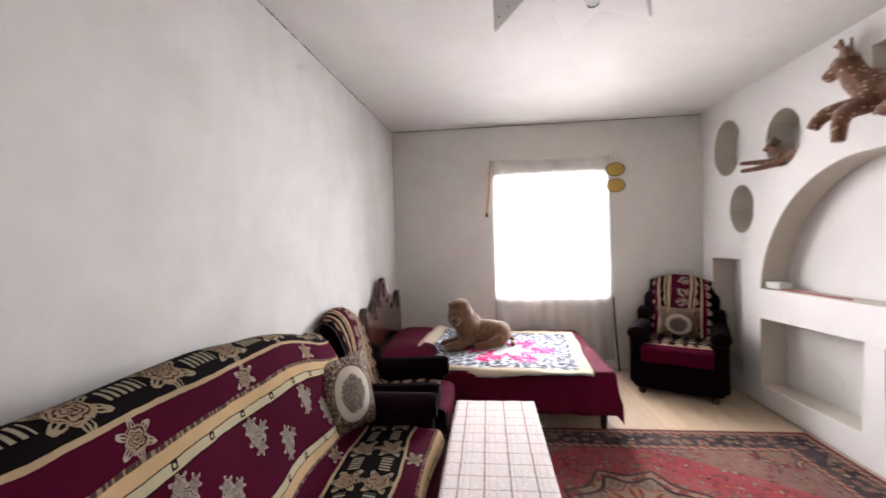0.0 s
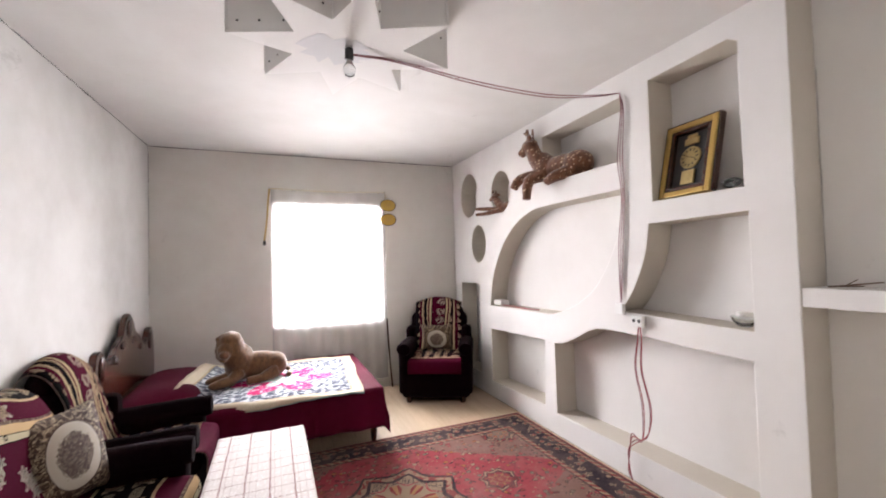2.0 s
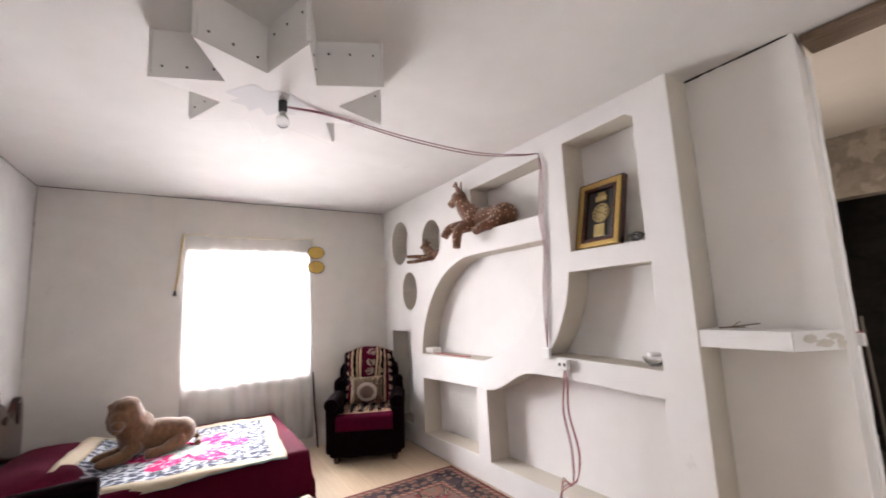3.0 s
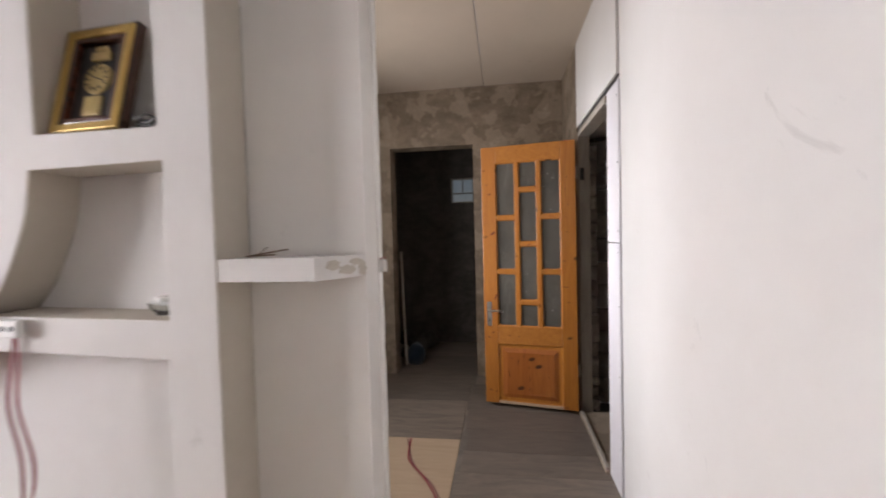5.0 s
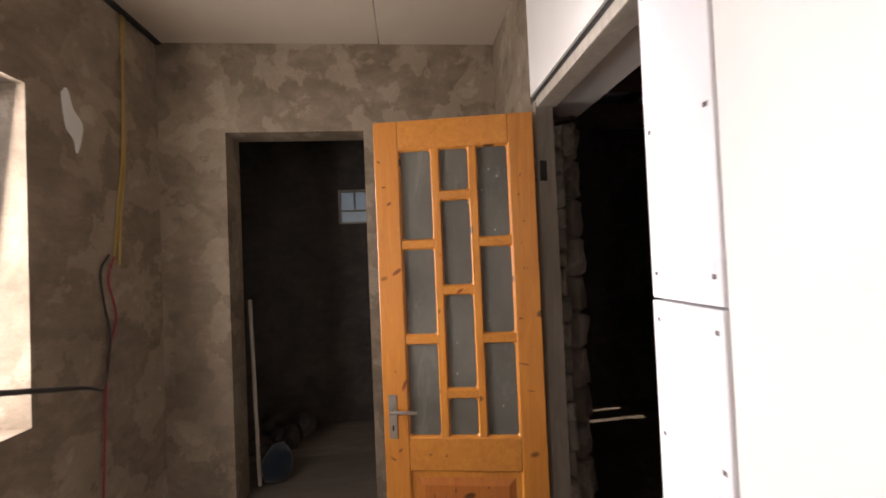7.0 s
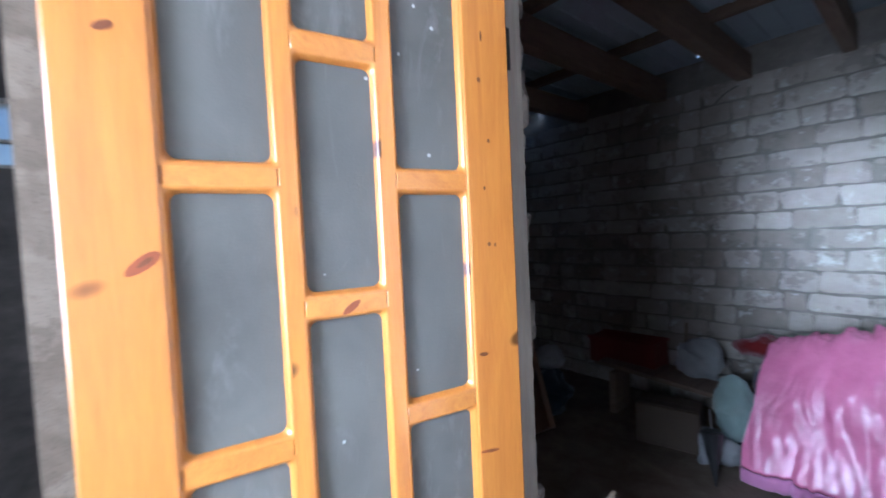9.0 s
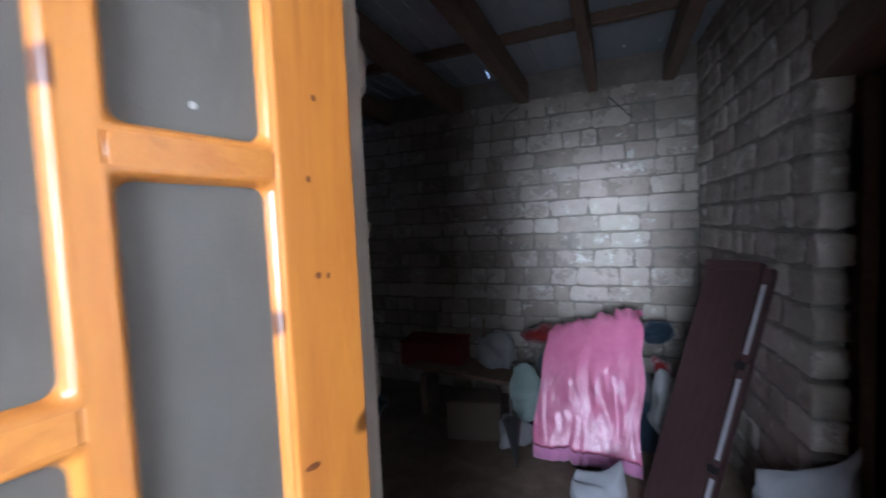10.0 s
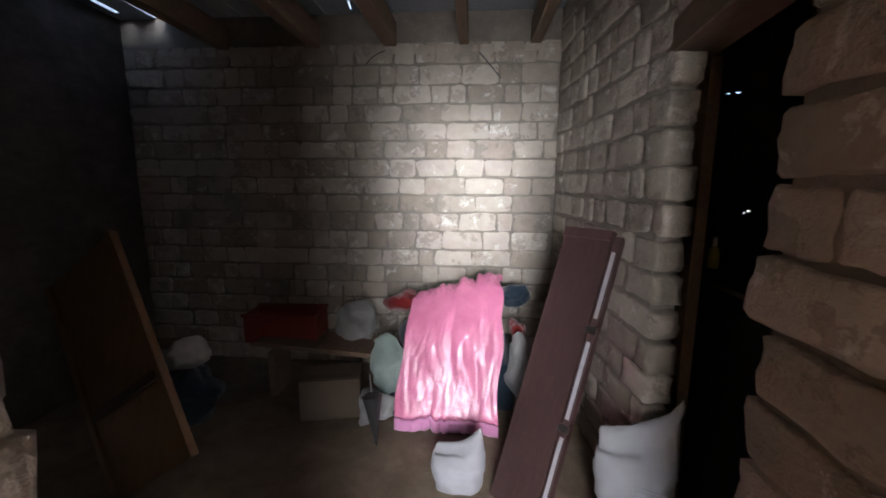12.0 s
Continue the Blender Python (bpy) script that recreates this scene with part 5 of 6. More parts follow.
# framed clock
clock = thing("framed_clock", pose(2.325, 1.733, 1.798, 0, 0, -4) @ pose(0, 0, 0, 0, 13, 0), "gilt framed wall clock leaning in a niche", "clock")
part("outer_edge", join(bx(0.008, 0.05, -0.176, -0.1655, -0.0, 0.455, 0.003), bx(0.008, 0.05, 0.1655, 0.176, -0.0, 0.455, 0.003), bx(0.008, 0.05, -0.165, 0.165, 0.4455, 0.455, 0.003)), MAHOGANY, clock, "dark brown outer edge")
part("frame", join(bx(0.0, 0.045, -0.165, -0.132, 0.0, 0.445, 0.006), bx(0.0, 0.045, 0.132, 0.165, 0.0, 0.445, 0.006), bx(0.0, 0.045, -0.131, 0.131, 0.0, 0.033, 0.006), bx(0.0, 0.045, -0.131, 0.131, 0.412, 0.445, 0.006)), GOLDEN, clock)
part("inner_frame", join(bx(0.006, 0.04, -0.131, -0.108, 0.034, 0.411, 0.004), bx(0.006, 0.04, 0.108, 0.131, 0.034, 0.411, 0.004), bx(0.006, 0.04, -0.107, 0.107, 0.034, 0.057, 0.004), bx(0.006, 0.04, -0.107, 0.107, 0.388, 0.411, 0.004)), MAHOGANY, clock)
part("backing", bx(0.034, 0.042, -0.107, 0.107, 0.058, 0.387), BLACK, clock)
dial = part("dial", moved(lathe([(0.066, 0.0), (0.066, 0.006), (0.060, 0.010), (0.02, 0.010)], 30), pose(0.033, 0, 0.232, 0, -90, 0)), DIAL, clock)
for k in range(12):
    a = radians(30 * k)
    part("hour_mark", bx(0.0205, 0.0228, -0.003, 0.003, -0.008, 0.008), BLACK, dial).matrix_basis = pose(0, 0.047 * math.sin(a), 0.232 + 0.047 * math.cos(a), 0, 0, 0) @ pose(0, 0, 0, -30 * k, 0, 0)
for a, l in ((-65, 0.03), (110, 0.042)):
    part("pointer", bx(0.0185, 0.0205, -0.002, 0.002, -0.004, l), BLACK, dial).matrix_basis = pose(0, 0, 0.232, a, 0, 0)
part("top_ornament", join(bx(0.02, 0.033, -0.045, 0.045, 0.312, 0.350, 0.004), bx(0.018, 0.033, -0.028, 0.028, 0.351, 0.372, 0.004)), DIAL, clock)
part("pendulum_box", join(bx(0.02, 0.033, -0.042, 0.042, 0.072, 0.155, 0.004), bx(0.016, 0.0195, -0.016, 0.016, 0.085, 0.14, 0.002)), DIAL, clock)
tagged(part("cable_coil", join(*[tube(spline([(2.36 + 0.03 * math.cos(a), 1.47 + 0.055 * math.sin(a * 1.3 + k), 1.79 + 0.012 * k + 0.025 * abs(math.sin(a * 2 + k))) for a in (0, 1, 2, 3, 4, 5, 6)], 4), 0.004, 6) for k in range(3)]), BLACK, None, "", "all"), "tangle of thin black cable in the niche", "cable")
bowl = tagged(part("glass_bowl", moved(join(lathe([(0.03, 0.0), (0.034, 0.004), (0.055, 0.03), (0.062, 0.052), (0.058, 0.052), (0.05, 0.03), (0.02, 0.008)], 24)), Matrix()), CLEAR, None, "", True), "small clear glass bowl standing in the niche", "bowl")
bowl.location = (2.40, 1.47, 1.077)
tagged(part("white_stopper", lathe([(0.035, 0), (0.038, 0.004), (0.036, 0.02), (0.01, 0.024)], 20), PLASTIC), "small white stopper resting on the glass bowl", "stopper").location = (2.40, 1.47, 1.130)
tagged(part("dry_twig", join(tube([(2.37, 1.10, 1.30), (2.36, 1.02, 1.312), (2.37, 0.93, 1.325)], 0.003, 5), tube([(2.36, 1.04, 1.31), (2.35, 1.0, 1.335)], 0.002, 5), tube([(2.40, 1.12, 1.30), (2.40, 1.0, 1.305)], 0.003, 5)), ROUGH_WOOD), "few dry twigs lying on the shelf", "twigs")


# toy deer: one plain shape each
def deer(size, legs):
    lumps = [ball((0.0, 0.0, 0.115), (0.105, 0.23, 0.115)), ball((0.0, -0.15, 0.115), (0.11, 0.125, 0.115)), ball((-0.015, 0.15, 0.14), (0.10, 0.12, 0.12)),
             tube([(-0.01, 0.16, 0.16), (-0.03, 0.235, 0.26), (-0.045, 0.265, 0.34)], [0.105, 0.082, 0.066], 12), ball((-0.055, 0.285, 0.365), (0.062, 0.08, 0.066)), tube([(-0.055, 0.30, 0.36), (-0.075, 0.385, 0.305)], [0.054, 0.034], 10),
             ball((0.0, 0.235, 0.42), (0.02, 0.045, 0.032), (30, 0, 25)), ball((-0.115, 0.235, 0.42), (0.02, 0.045, 0.032), (30, 0, -25)),
             tube([(-0.035, 0.275, 0.41), (-0.025, 0.265, 0.47), (-0.03, 0.275, 0.53)], [0.018, 0.016, 0.013], 7), tube([(-0.08, 0.275, 0.41), (-0.095, 0.27, 0.47), (-0.09, 0.28, 0.515)], [0.018, 0.016, 0.013], 7), tube([(-0.025, 0.265, 0.465), (-0.02, 0.305, 0.495)], [0.015, 0.011], 6), tube([(-0.095, 0.27, 0.46), (-0.10, 0.31, 0.485)], [0.015, 0.011], 6)]
    lumps += [tube(spline(l, 3), [0.06 - 0.026 * k / 6 for k in range(7)], 9) for l in legs]
    ob = part("toy_deer", join(*lumps), DEER_FUR)
    fused(ob, 0.009)
    ob.scale = (size,) * 3
    return ob


big = deer(1.0, [[(-0.05, 0.16, 0.08), (-0.17, 0.20, 0.02), (-0.20, 0.20, -0.14)], [(-0.06, 0.12, 0.08), (-0.16, 0.30, 0.06), (-0.19, 0.36, -0.02)], [(-0.05, -0.14, 0.06), (-0.14, -0.05, 0.02), (-0.16, 0.03, -0.02)]])
tagged(big, "brown spotted plush deer perched on the niche ledge", "toy deer", "plush deer").matrix_world = pose(2.385, 2.83, 2.088, 0, 0, 10) @ Matrix.Diagonal((1.06, 1.06, 0.98, 1))
small = deer(0.5, [[(-0.05, 0.16, 0.08), (-0.18, 0.35, 0.10), (-0.30, 0.55, 0.12)], [(-0.06, 0.10, 0.06), (-0.20, 0.32, 0.0), (-0.32, 0.52, -0.02)]])
tagged(small, "small spotted plush fawn sitting in a round niche", "toy deer", "plush deer").matrix_world = pose(2.36, 3.66, 1.935, 0, 0, 14) @ Matrix.Diagonal((0.55, 0.55, 0.46, 1))

# ---- hall ----
leaf = thing("door_1", pose(4.072, -0.392, 0.03, 0, 0, 79.4), "open varnished pine door with nine frosted panes and dark knots", "door", "", "structure")
WIDE, TALL = 0.70, 2.0
part("stile", bx(0.0, 0.108, -0.02, 0.02, 0.0, TALL, 0.004), PINE, leaf)
part("stile", bx(0.592, WIDE, -0.02, 0.02, 0.0, TALL, 0.004), PINE, leaf)
part("rail", bx(0.1085, 0.5915, -0.019, 0.019, 1.872, TALL, 0.004), PINE_RAIL, leaf)
part("rail", bx(0.1085, 0.5915, -0.019, 0.019, 0.47, 0.612, 0.004), PINE_RAIL, leaf)
part("foot_rail", bx(0.1085, 0.5915, -0.019, 0.019, 0.0, 0.022, 0.002), RAW_PINE, leaf, "pale freshly sawn foot")


def bar(x0, x1, z0, z1, mat):
    """A glazing bar with a moulded face."""
    return part("glazing_bar", bx(x0, x1, -0.016, 0.016, z0, z1, 0.002, 1), mat, leaf, "", True)


def rounded(x0, x1, z0, z1, r, n=5):
    return [(cx + r * math.cos(radians(a0 + 90 * k / n)), cz + r * math.sin(radians(a0 + 90 * k / n)))
            for cx, cz, a0 in ((x1 - r, z1 - r, 0), (x0 + r, z1 - r, 90), (x0 + r, z0 + r, 180), (x1 - r, z0 + r, 270)) for k in range(n + 1)]


def bead(x0, x1, z0, z1, side):
    """A routed moulding round a pane: steep outer lip, hollow, thin inner lip, with rounded corners."""
    bm = bmesh.new()
    rings = []
    for inset, y, r in ((-0.004, 0.0140, 0.003), (-0.003, 0.0163, 0.003), (0.0005, 0.0164, 0.006), (0.003, 0.0140, 0.009), (0.006, 0.0085, 0.012), (0.0075, 0.0032, 0.014)):
        rings.append([bm.verts.new((a, y * side, b)) for a, b in rounded(x0 + inset, x1 - inset, z0 + inset, z1 - inset, r)])
    for ra, rb in zip(rings, rings[1:]):
        for k in range(len(ra)):
            bm.faces.new((ra[k], ra[(k + 1) % len(ra)], rb[(k + 1) % len(ra)], rb[k]))
    return bm


cols = [(0.1085, 0.252), (0.280, 0.416), (0.444, 0.5915)]
bar(0.252, 0.280, 0.612, 1.872, PINE)
bar(0.416, 0.444, 0.612, 1.872, PINE)
levels = {0: (1.036, 1.452), 1: (0.80, 1.248, 1.662), 2: (1.036, 1.452)}
for c, (x0, x1) in enumerate(cols):
    edges = [0.612]
    for z in levels[c]:
        bar(x0, x1, z - 0.016, z + 0.016, PINE_RAIL)
        edges += [z - 0.016, z + 0.016]
    edges.append(1.872)
    for z0, z1 in zip(edges[::2], edges[1::2]):
        part("pane", bx(x0 - 0.004, x1 + 0.004, -0.003, 0.003, z0 - 0.004, z1 + 0.004), GLASS, leaf, "frosted grey glass pane")
        for side in (-1, 1):
            part("bead", bead(x0, x1, z0, z1, side), PINE, leaf, "", True)
panel = bx(0.1085, 0.5915, -0.008, 0.008, 0.022, 0.47)
part("panel", panel, PINE, leaf)
field = bm_of([(a, y * sgn, b) for sgn in (-1, 1) for y, m in ((0.008, 0.030), (0.0165, 0.062)) for a, b in ((0.1085 + m, 0.022 + m), (0.5915 - m, 0.022 + m), (0.5915 - m, 0.47 - m), (0.1085 + m, 0.47 - m))],
              [(k + o, (k + 1) % 4 + o, (k + 1) % 4 + o + 4, k + o + 4) for o in (0, 8) for k in range(4)] + [(4, 5, 6, 7), (12, 13, 14, 15)])
part("raised_panel", field, PINE_RED, leaf, "reddish bevelled field")
for side in (-1, 1):
    part("panel_moulding", bead(0.1085, 0.5915, 0.022, 0.47, side), PINE, leaf, "", True)
lock = part("lock_plate", bx(0.640, 0.676, 0.0205, 0.024, 0.61, 0.80, 0.0015), STEEL, leaf, "worn steel lock plate")
part("lever", join(tube([(0.658, 0.024, 0.735), (0.658, 0.06, 0.735)], 0.008, 10), tube(spline([(0.658, 0.058, 0.735), (0.60, 0.062, 0.737), (0.545, 0.058, 0.732)], 4), 0.008, 10)), STEEL, lock)
part("keyhole", bx(0.654, 0.662, 0.0242, 0.0248, 0.645, 0.668), BLACK, lock)
for z in (0.25, 1.72):
    part("hinge", join(tube([(-0.006, -0.02, z), (-0.006, -0.02, z + 0.09)], 0.007, 10), bx(-0.004, 0.03, -0.0215, -0.0203, z, z + 0.09)), STEEL, leaf)

KNOT = plain("dark_wood_knot", (0.17, 0.048, 0.013), 0.45, 0.0, 0.4, 90.0)
KNOT_RED = plain("reddish_wood_knot", (0.27, 0.065, 0.018), 0.42, 0.0, 0.4, 90.0)
for x, z, w, h, tilt in ((0.678, 1.822, 0.011, 0.004, -35), (0.659, 1.71, 0.012, 0.004, 0), (0.637, 1.637, 0.015, 0.006, 25), (0.612, 1.338, 0.030, 0.009, 36), (0.064, 1.731, 0.003, 0.010, 0), (0.073, 1.647, 0.005, 0.005, 0), (0.056, 1.532, 0.004, 0.004, 0),
                         (0.064, 1.331, 0.005, 0.004, 0), (0.050, 1.329, 0.003, 0.004, 0), (0.086, 1.117, 0.013, 0.004, -5), (0.078, 0.923, 0.028, 0.0035, -8), (0.055, 0.809, 0.022, 0.002, -5), (0.600, 0.846, 0.034, 0.008, 68), (0.070, 1.440, 0.003, 0.004, 0),
                         (0.660, 0.520, 0.018, 0.004, -30), (0.628, 0.560, 0.014, 0.005, 40), (0.655, 0.100, 0.016, 0.004, -35), (0.61, 0.095, 0.012, 0.004, 40), (0.640, 0.90, 0.004, 0.005, 0)):
    rim_pts = [(w * math.cos(a) * (1.0 if math.cos(a) > 0 else 0.6), h * math.sin(a)) for a in [k * math.tau / 14 for k in range(14)]]
    part("knot", moved(plate(rim_pts, [], 0.0008, "y"), pose(x, 0.0197, z, 0, tilt, 0)), KNOT_RED if w > 0.025 else KNOT, leaf)
    if w > 0.010:
        part("knot", moved(plate([(0.45 * a, 0.4 * b) for a, b in rim_pts], [], 0.0008, "y"), pose(x, 0.0202, z, 0, tilt, 0)), KNOT, leaf)
part("knot", moved(plate([(0.018 * math.cos(k * math.tau / 12), 0.006 * math.sin(k * math.tau / 12)) for k in range(12)], [], 0.0008, "y"), pose(0.343, 0.0158, 1.242, 0, 34, 0)), KNOT_RED, leaf)
for x, z in ((0.50, 0.54), (0.43, 0.535)):
    part("knot", moved(plate([(0.006 * math.cos(k * math.tau / 10), 0.004 * math.sin(k * math.tau / 10)) for k in range(10)], [], 0.0008, "y"), pose(x, 0.0187, z)), KNOT, leaf)
for x, z, h in ((0.489, 0.362, 0.009), (0.440, 0.337, 0.022), (0.397, 0.385, 0.010), (0.358, 0.299, 0.012), (0.354, 0.21, 0.02), (0.352, 0.13, 0.018), (0.213, 0.235, 0.008), (0.256, 0.400, 0.006), (0.51, 0.235, 0.03)):
    part("resin_streak", moved(plate([(0.0035 * math.cos(k * math.tau / 10), h * math.sin(k * math.tau / 10)) for k in range(10)], [], 0.0008, "y"), pose(x, 0.0162, z, 0, 8 * math.sin(40 * x), 0)), KNOT, leaf)

frame_post = thing("door_frame", (4.075, -0.46, 0), "weathered grey wooden door frame with dark stains", "door frame", "", "structure")
part("post", bx(0.034, 0.058, -0.042, 0.040, 0.0, 2.095, 0.004), FRAME_WOOD, frame_post)
part("strike", bx(0.031, 0.0338, 0.0, 0.03, 1.74, 1.83), BLACK, frame_post)
part("head", bx(-0.758, 0.0025, -0.045, 0.045, 2.055, 2.097, 0.004), FRAME_WOOD, frame_post, "pale lintel board")
part("sill_strip", bx(-0.755, 0.0, 0.035, 0.058, 0.016, 0.032, 0.003), FRAME_WOOD, frame_post)
gap_line = plate([(3.10, 2.118), (3.2, 2.109), (3.31, 2.116), (3.4, 2.107), (3.55, 2.113), (3.66, 2.104), (3.8, 2.114), (3.95, 2.106), (4.16, 2.112), (4.16, 2.134), (3.10, 2.134)], [], 0.004, "y")
structure("lintel_gap", gap_line, BLACK, "dark ragged gap along the lintel", "gap").location = (0, -0.434, 0)
structure("ceiling_gap", bx(3.4, 4.86, 1.555, 1.588, 2.735, 2.749), BLACK, "dark gap between ceiling boards and wall", "gap")

# wires and box on the hall walls
for k, (dx, mat) in enumerate(((0.0, WIRE_YELLOW), (0.02, WIRE_YELLOW))):
    wire("hall_wire", [(4.565 + dx, 1.582, 2.735), (4.56, 1.58, 2.4), (4.545 + dx, 1.582, 2.0), (4.50 + dx, 1.58, 1.7), (4.46 + 2 * dx, 1.578, 1.45)], 0.006, mat, "ochre cable hanging down the rendered wall")
wire("hall_wire", [(4.47, 1.578, 1.5), (4.42, 1.575, 1.38), (4.46, 1.572, 1.2), (4.40, 1.575, 1.0), (4.36, 1.57, 0.6), (4.34, 1.575, 0.1), (4.33, 1.56, 0.01)], 0.005, WIRE_RED, "red wire trailing down the rendered wall")
wire("hall_wire", [(4.43, 1.578, 1.50), (4.37, 1.574, 1.42), (4.38, 1.57, 1.28), (4.40, 1.56, 1.12), (4.2, 1.45, 0.95), (3.4, 0.95, 1.15), (2.86, 0.72, 1.29)], 0.005, WIRE_BLACK, "slack black cable between wall and switch box")
wire("hall_wire", [(2.752, 0.700, 1.262), (2.79, 0.690, 1.268), (2.83, 0.700, 1.252), (2.85, 0.730, 1.21)], 0.0025, WIRE_RED, "short red wire end poking out of the switch box")
box = thing("switch_box", pose(2.778, 0.703, 1.232) @ Matrix.Diagonal((0.62, 0.62, 0.66, 1)), "loose white switch box hanging at the wall end", "switch")
part("case", bx(-0.045, 0.03, -0.035, 0.0, -0.045, 0.04, 0.006), PLASTIC, box)
part("cover_plate", moved(bx(-0.035, 0.035, -0.006, 0.006, -0.03, 0.03, 0.004), pose(0.085, -0.015, -0.02, 0, 25, 20)), PLASTIC, box)
wire("floor_wire", [(3.60, 0.78, 0.008), (3.35, 0.74, 0.008), (3.15, 0.60, 0.008), (2.95, 0.50, 0.008), (2.6, 0.42, 0.008)], 0.005, WIRE_RED, "red wire lying loose on the hall floor")
wire("floor_wire", [(3.58, 0.80, 0.006), (3.3, 0.70, 0.006), (3.1, 0.55, 0.006), (2.9, 0.46, 0.006)], 0.004, WIRE_PLUM, "plum wire lying loose on the hall floor")
flake = plate(soft_curve([(4.19, 2.18), (4.22, 2.21), (4.25, 2.13), (4.30, 2.08), (4.29, 2.0), (4.265, 1.94), (4.25, 2.0), (4.215, 2.03), (4.20, 2.09), (4.19, 2.18)], 3)[:-1], [], 0.004, "y")
structure("plaster_flake", flake, WHITE, "smear of white plaster on the dark wall", "plaster").location = (0, 1.584, 0)

# far room
fw = thing("window_2", pose(6.11, 0.625, 1.76) @ Matrix.Diagonal((1.0, 0.62, 0.57, 1.0)), "small high barred window with grey panes", "window", "", "structure")
part("window_frame", join(bx(0.0, 0.05, -0.23, -0.20, 0.0, 0.54), bx(0.0, 0.05, 0.20, 0.23, 0.0, 0.54), bx(0.0, 0.05, -0.199, 0.199, 0.0, 0.03), bx(0.0, 0.05, -0.199, 0.199, 0.51, 0.54), bx(0.0, 0.05, -0.199, 0.199, 0.2, 0.225), bx(0.0, 0.05, -0.01, 0.01, 0.226, 0.509)), FRAME_WOOD, fw)
for y0, y1, z0, z1 in ((-0.198, 0.198, 0.032, 0.198), (-0.198, -0.011, 0.227, 0.508), (0.011, 0.198, 0.227, 0.508)):
    part("pane", bx(0.02, 0.026, y0, y1, z0, z1), DUSTY, fw).visible_shadow = False
tagged(part("broom_stick", tube([(5.09, 1.16, 0.02), (5.10, 1.19, 1.2)], 0.012, 10), FRAME_WOOD), "thin grey stick leaning beside the doorway", "stick")
tagged(part("black_rag", wobble(ball((5.2, 1.08, 0.10), (0.12, 0.10, 0.11)), 0.03, 9.0), BLUE_CLOTH, None, "", "all"), "dark rag heap on the far room floor", "rag")
# rubble takes the same render colour with the shade in it
heap = thing("rubble_heap", (5.72, 1.30, 0), "heap of grey rubble in the dark far room", "rubble", "", "stuff")
part("stones", join(*[wobble(ball((random.uniform(-0.25, 0.25), random.uniform(-0.3, 0.3), random.uniform(0.02, 0.14)), [random.uniform(0.05, 0.11) for _ in range(3)], (0, 0, 0), 2), 0.02, 14.0, k) for k in range(9)]), CONCRETE_SHADED, heap)

# ---- store ----
before_store = set(scene.objects)
slits = [[(4.890, -3.80), (4.902, -3.80), (4.972, -4.28), (4.955, -4.28)], [(6.25, -2.31), (6.275, -2.32), (6.64, -3.13), (6.61, -3.14)], [(6.82, -3.55), (6.88, -3.55), (6.92, -4.33), (6.84, -4.33)], [(7.10, -3.50), (7.16, -3.50), (7.20, -4.20), (7.15, -4.20)],
         [(5.55, -2.15), (5.575, -2.15), (5.575, -2.18), (5.55, -2.18)], [(3.62, -4.12), (3.66, -4.12), (3.66, -4.09), (3.62, -4.09)], [(3.35, -4.14), (3.37, -4.14), (3.37, -4.12), (3.35, -4.12)], [(5.62, -3.6), (5.64, -3.6), (5.64, -3.64), (5.62, -3.64)]]
structure("roof", plate([(0.2, -4.7), (7.5, -4.7), (7.5, -0.44), (0.2, -0.44)], slits, 0.03, "z"), TIN, "blue-grey sheet metal roof with bright leaks", "roof").location = (0, 0, 2.96)
for x, w in ((3.27, 0.10), (3.93, 0.085), (4.62, 0.12), (5.35, 0.12), (6.25, 0.12), (1.2, 0.1), (2.2, 0.1)):
    tagged(part("roof_beam", bx(x - w / 2, x + w / 2, -4.35, -0.73, 2.66, 2.87, 0.008), ROUGH_WOOD), "rough dark timber roof beam carrying the sheets", "beam", "roof beams").rotation_euler = (0, 0, 0)
for y in (-3.35, -2.1):
    tagged(part("roof_batten", bx(3.1, 6.8, y - 0.03, y + 0.03, 2.872, 2.955, 0.004), ROUGH_WOOD), "thin cross batten under the roof sheets", "batten", "roof battens")
for k in range(22):
    x = 3.3 + 0.16 * k
    tagged(part("roof_rib", bx(x, x + 0.02, -4.34, -0.75, 2.945, 2.958), TIN), "folded rib of the sheet roof", "rib", "sheet roof ribs")

# bench with a pile of clothes under a pink robe
bench = thing("old_couch", (4.15, -3.78, STORE_FLOOR), "old couch buried under a pile of clothes", "couch")
part("body", bx(-0.52, 0.55, -0.45, 0.30, 0.0, 0.44, 0.05), BLUE_CLOTH, bench, "", True)
part("heap", wobble(join(ball((0.0, -0.16, 0.50), (0.46, 0.24, 0.20)), ball((-0.22, -0.18, 0.66), (0.20, 0.18, 0.16)), ball((0.3, -0.1, 0.52), (0.22, 0.22, 0.16))), 0.03, 5.0), BLUE_CLOTH, bench, "", "all")


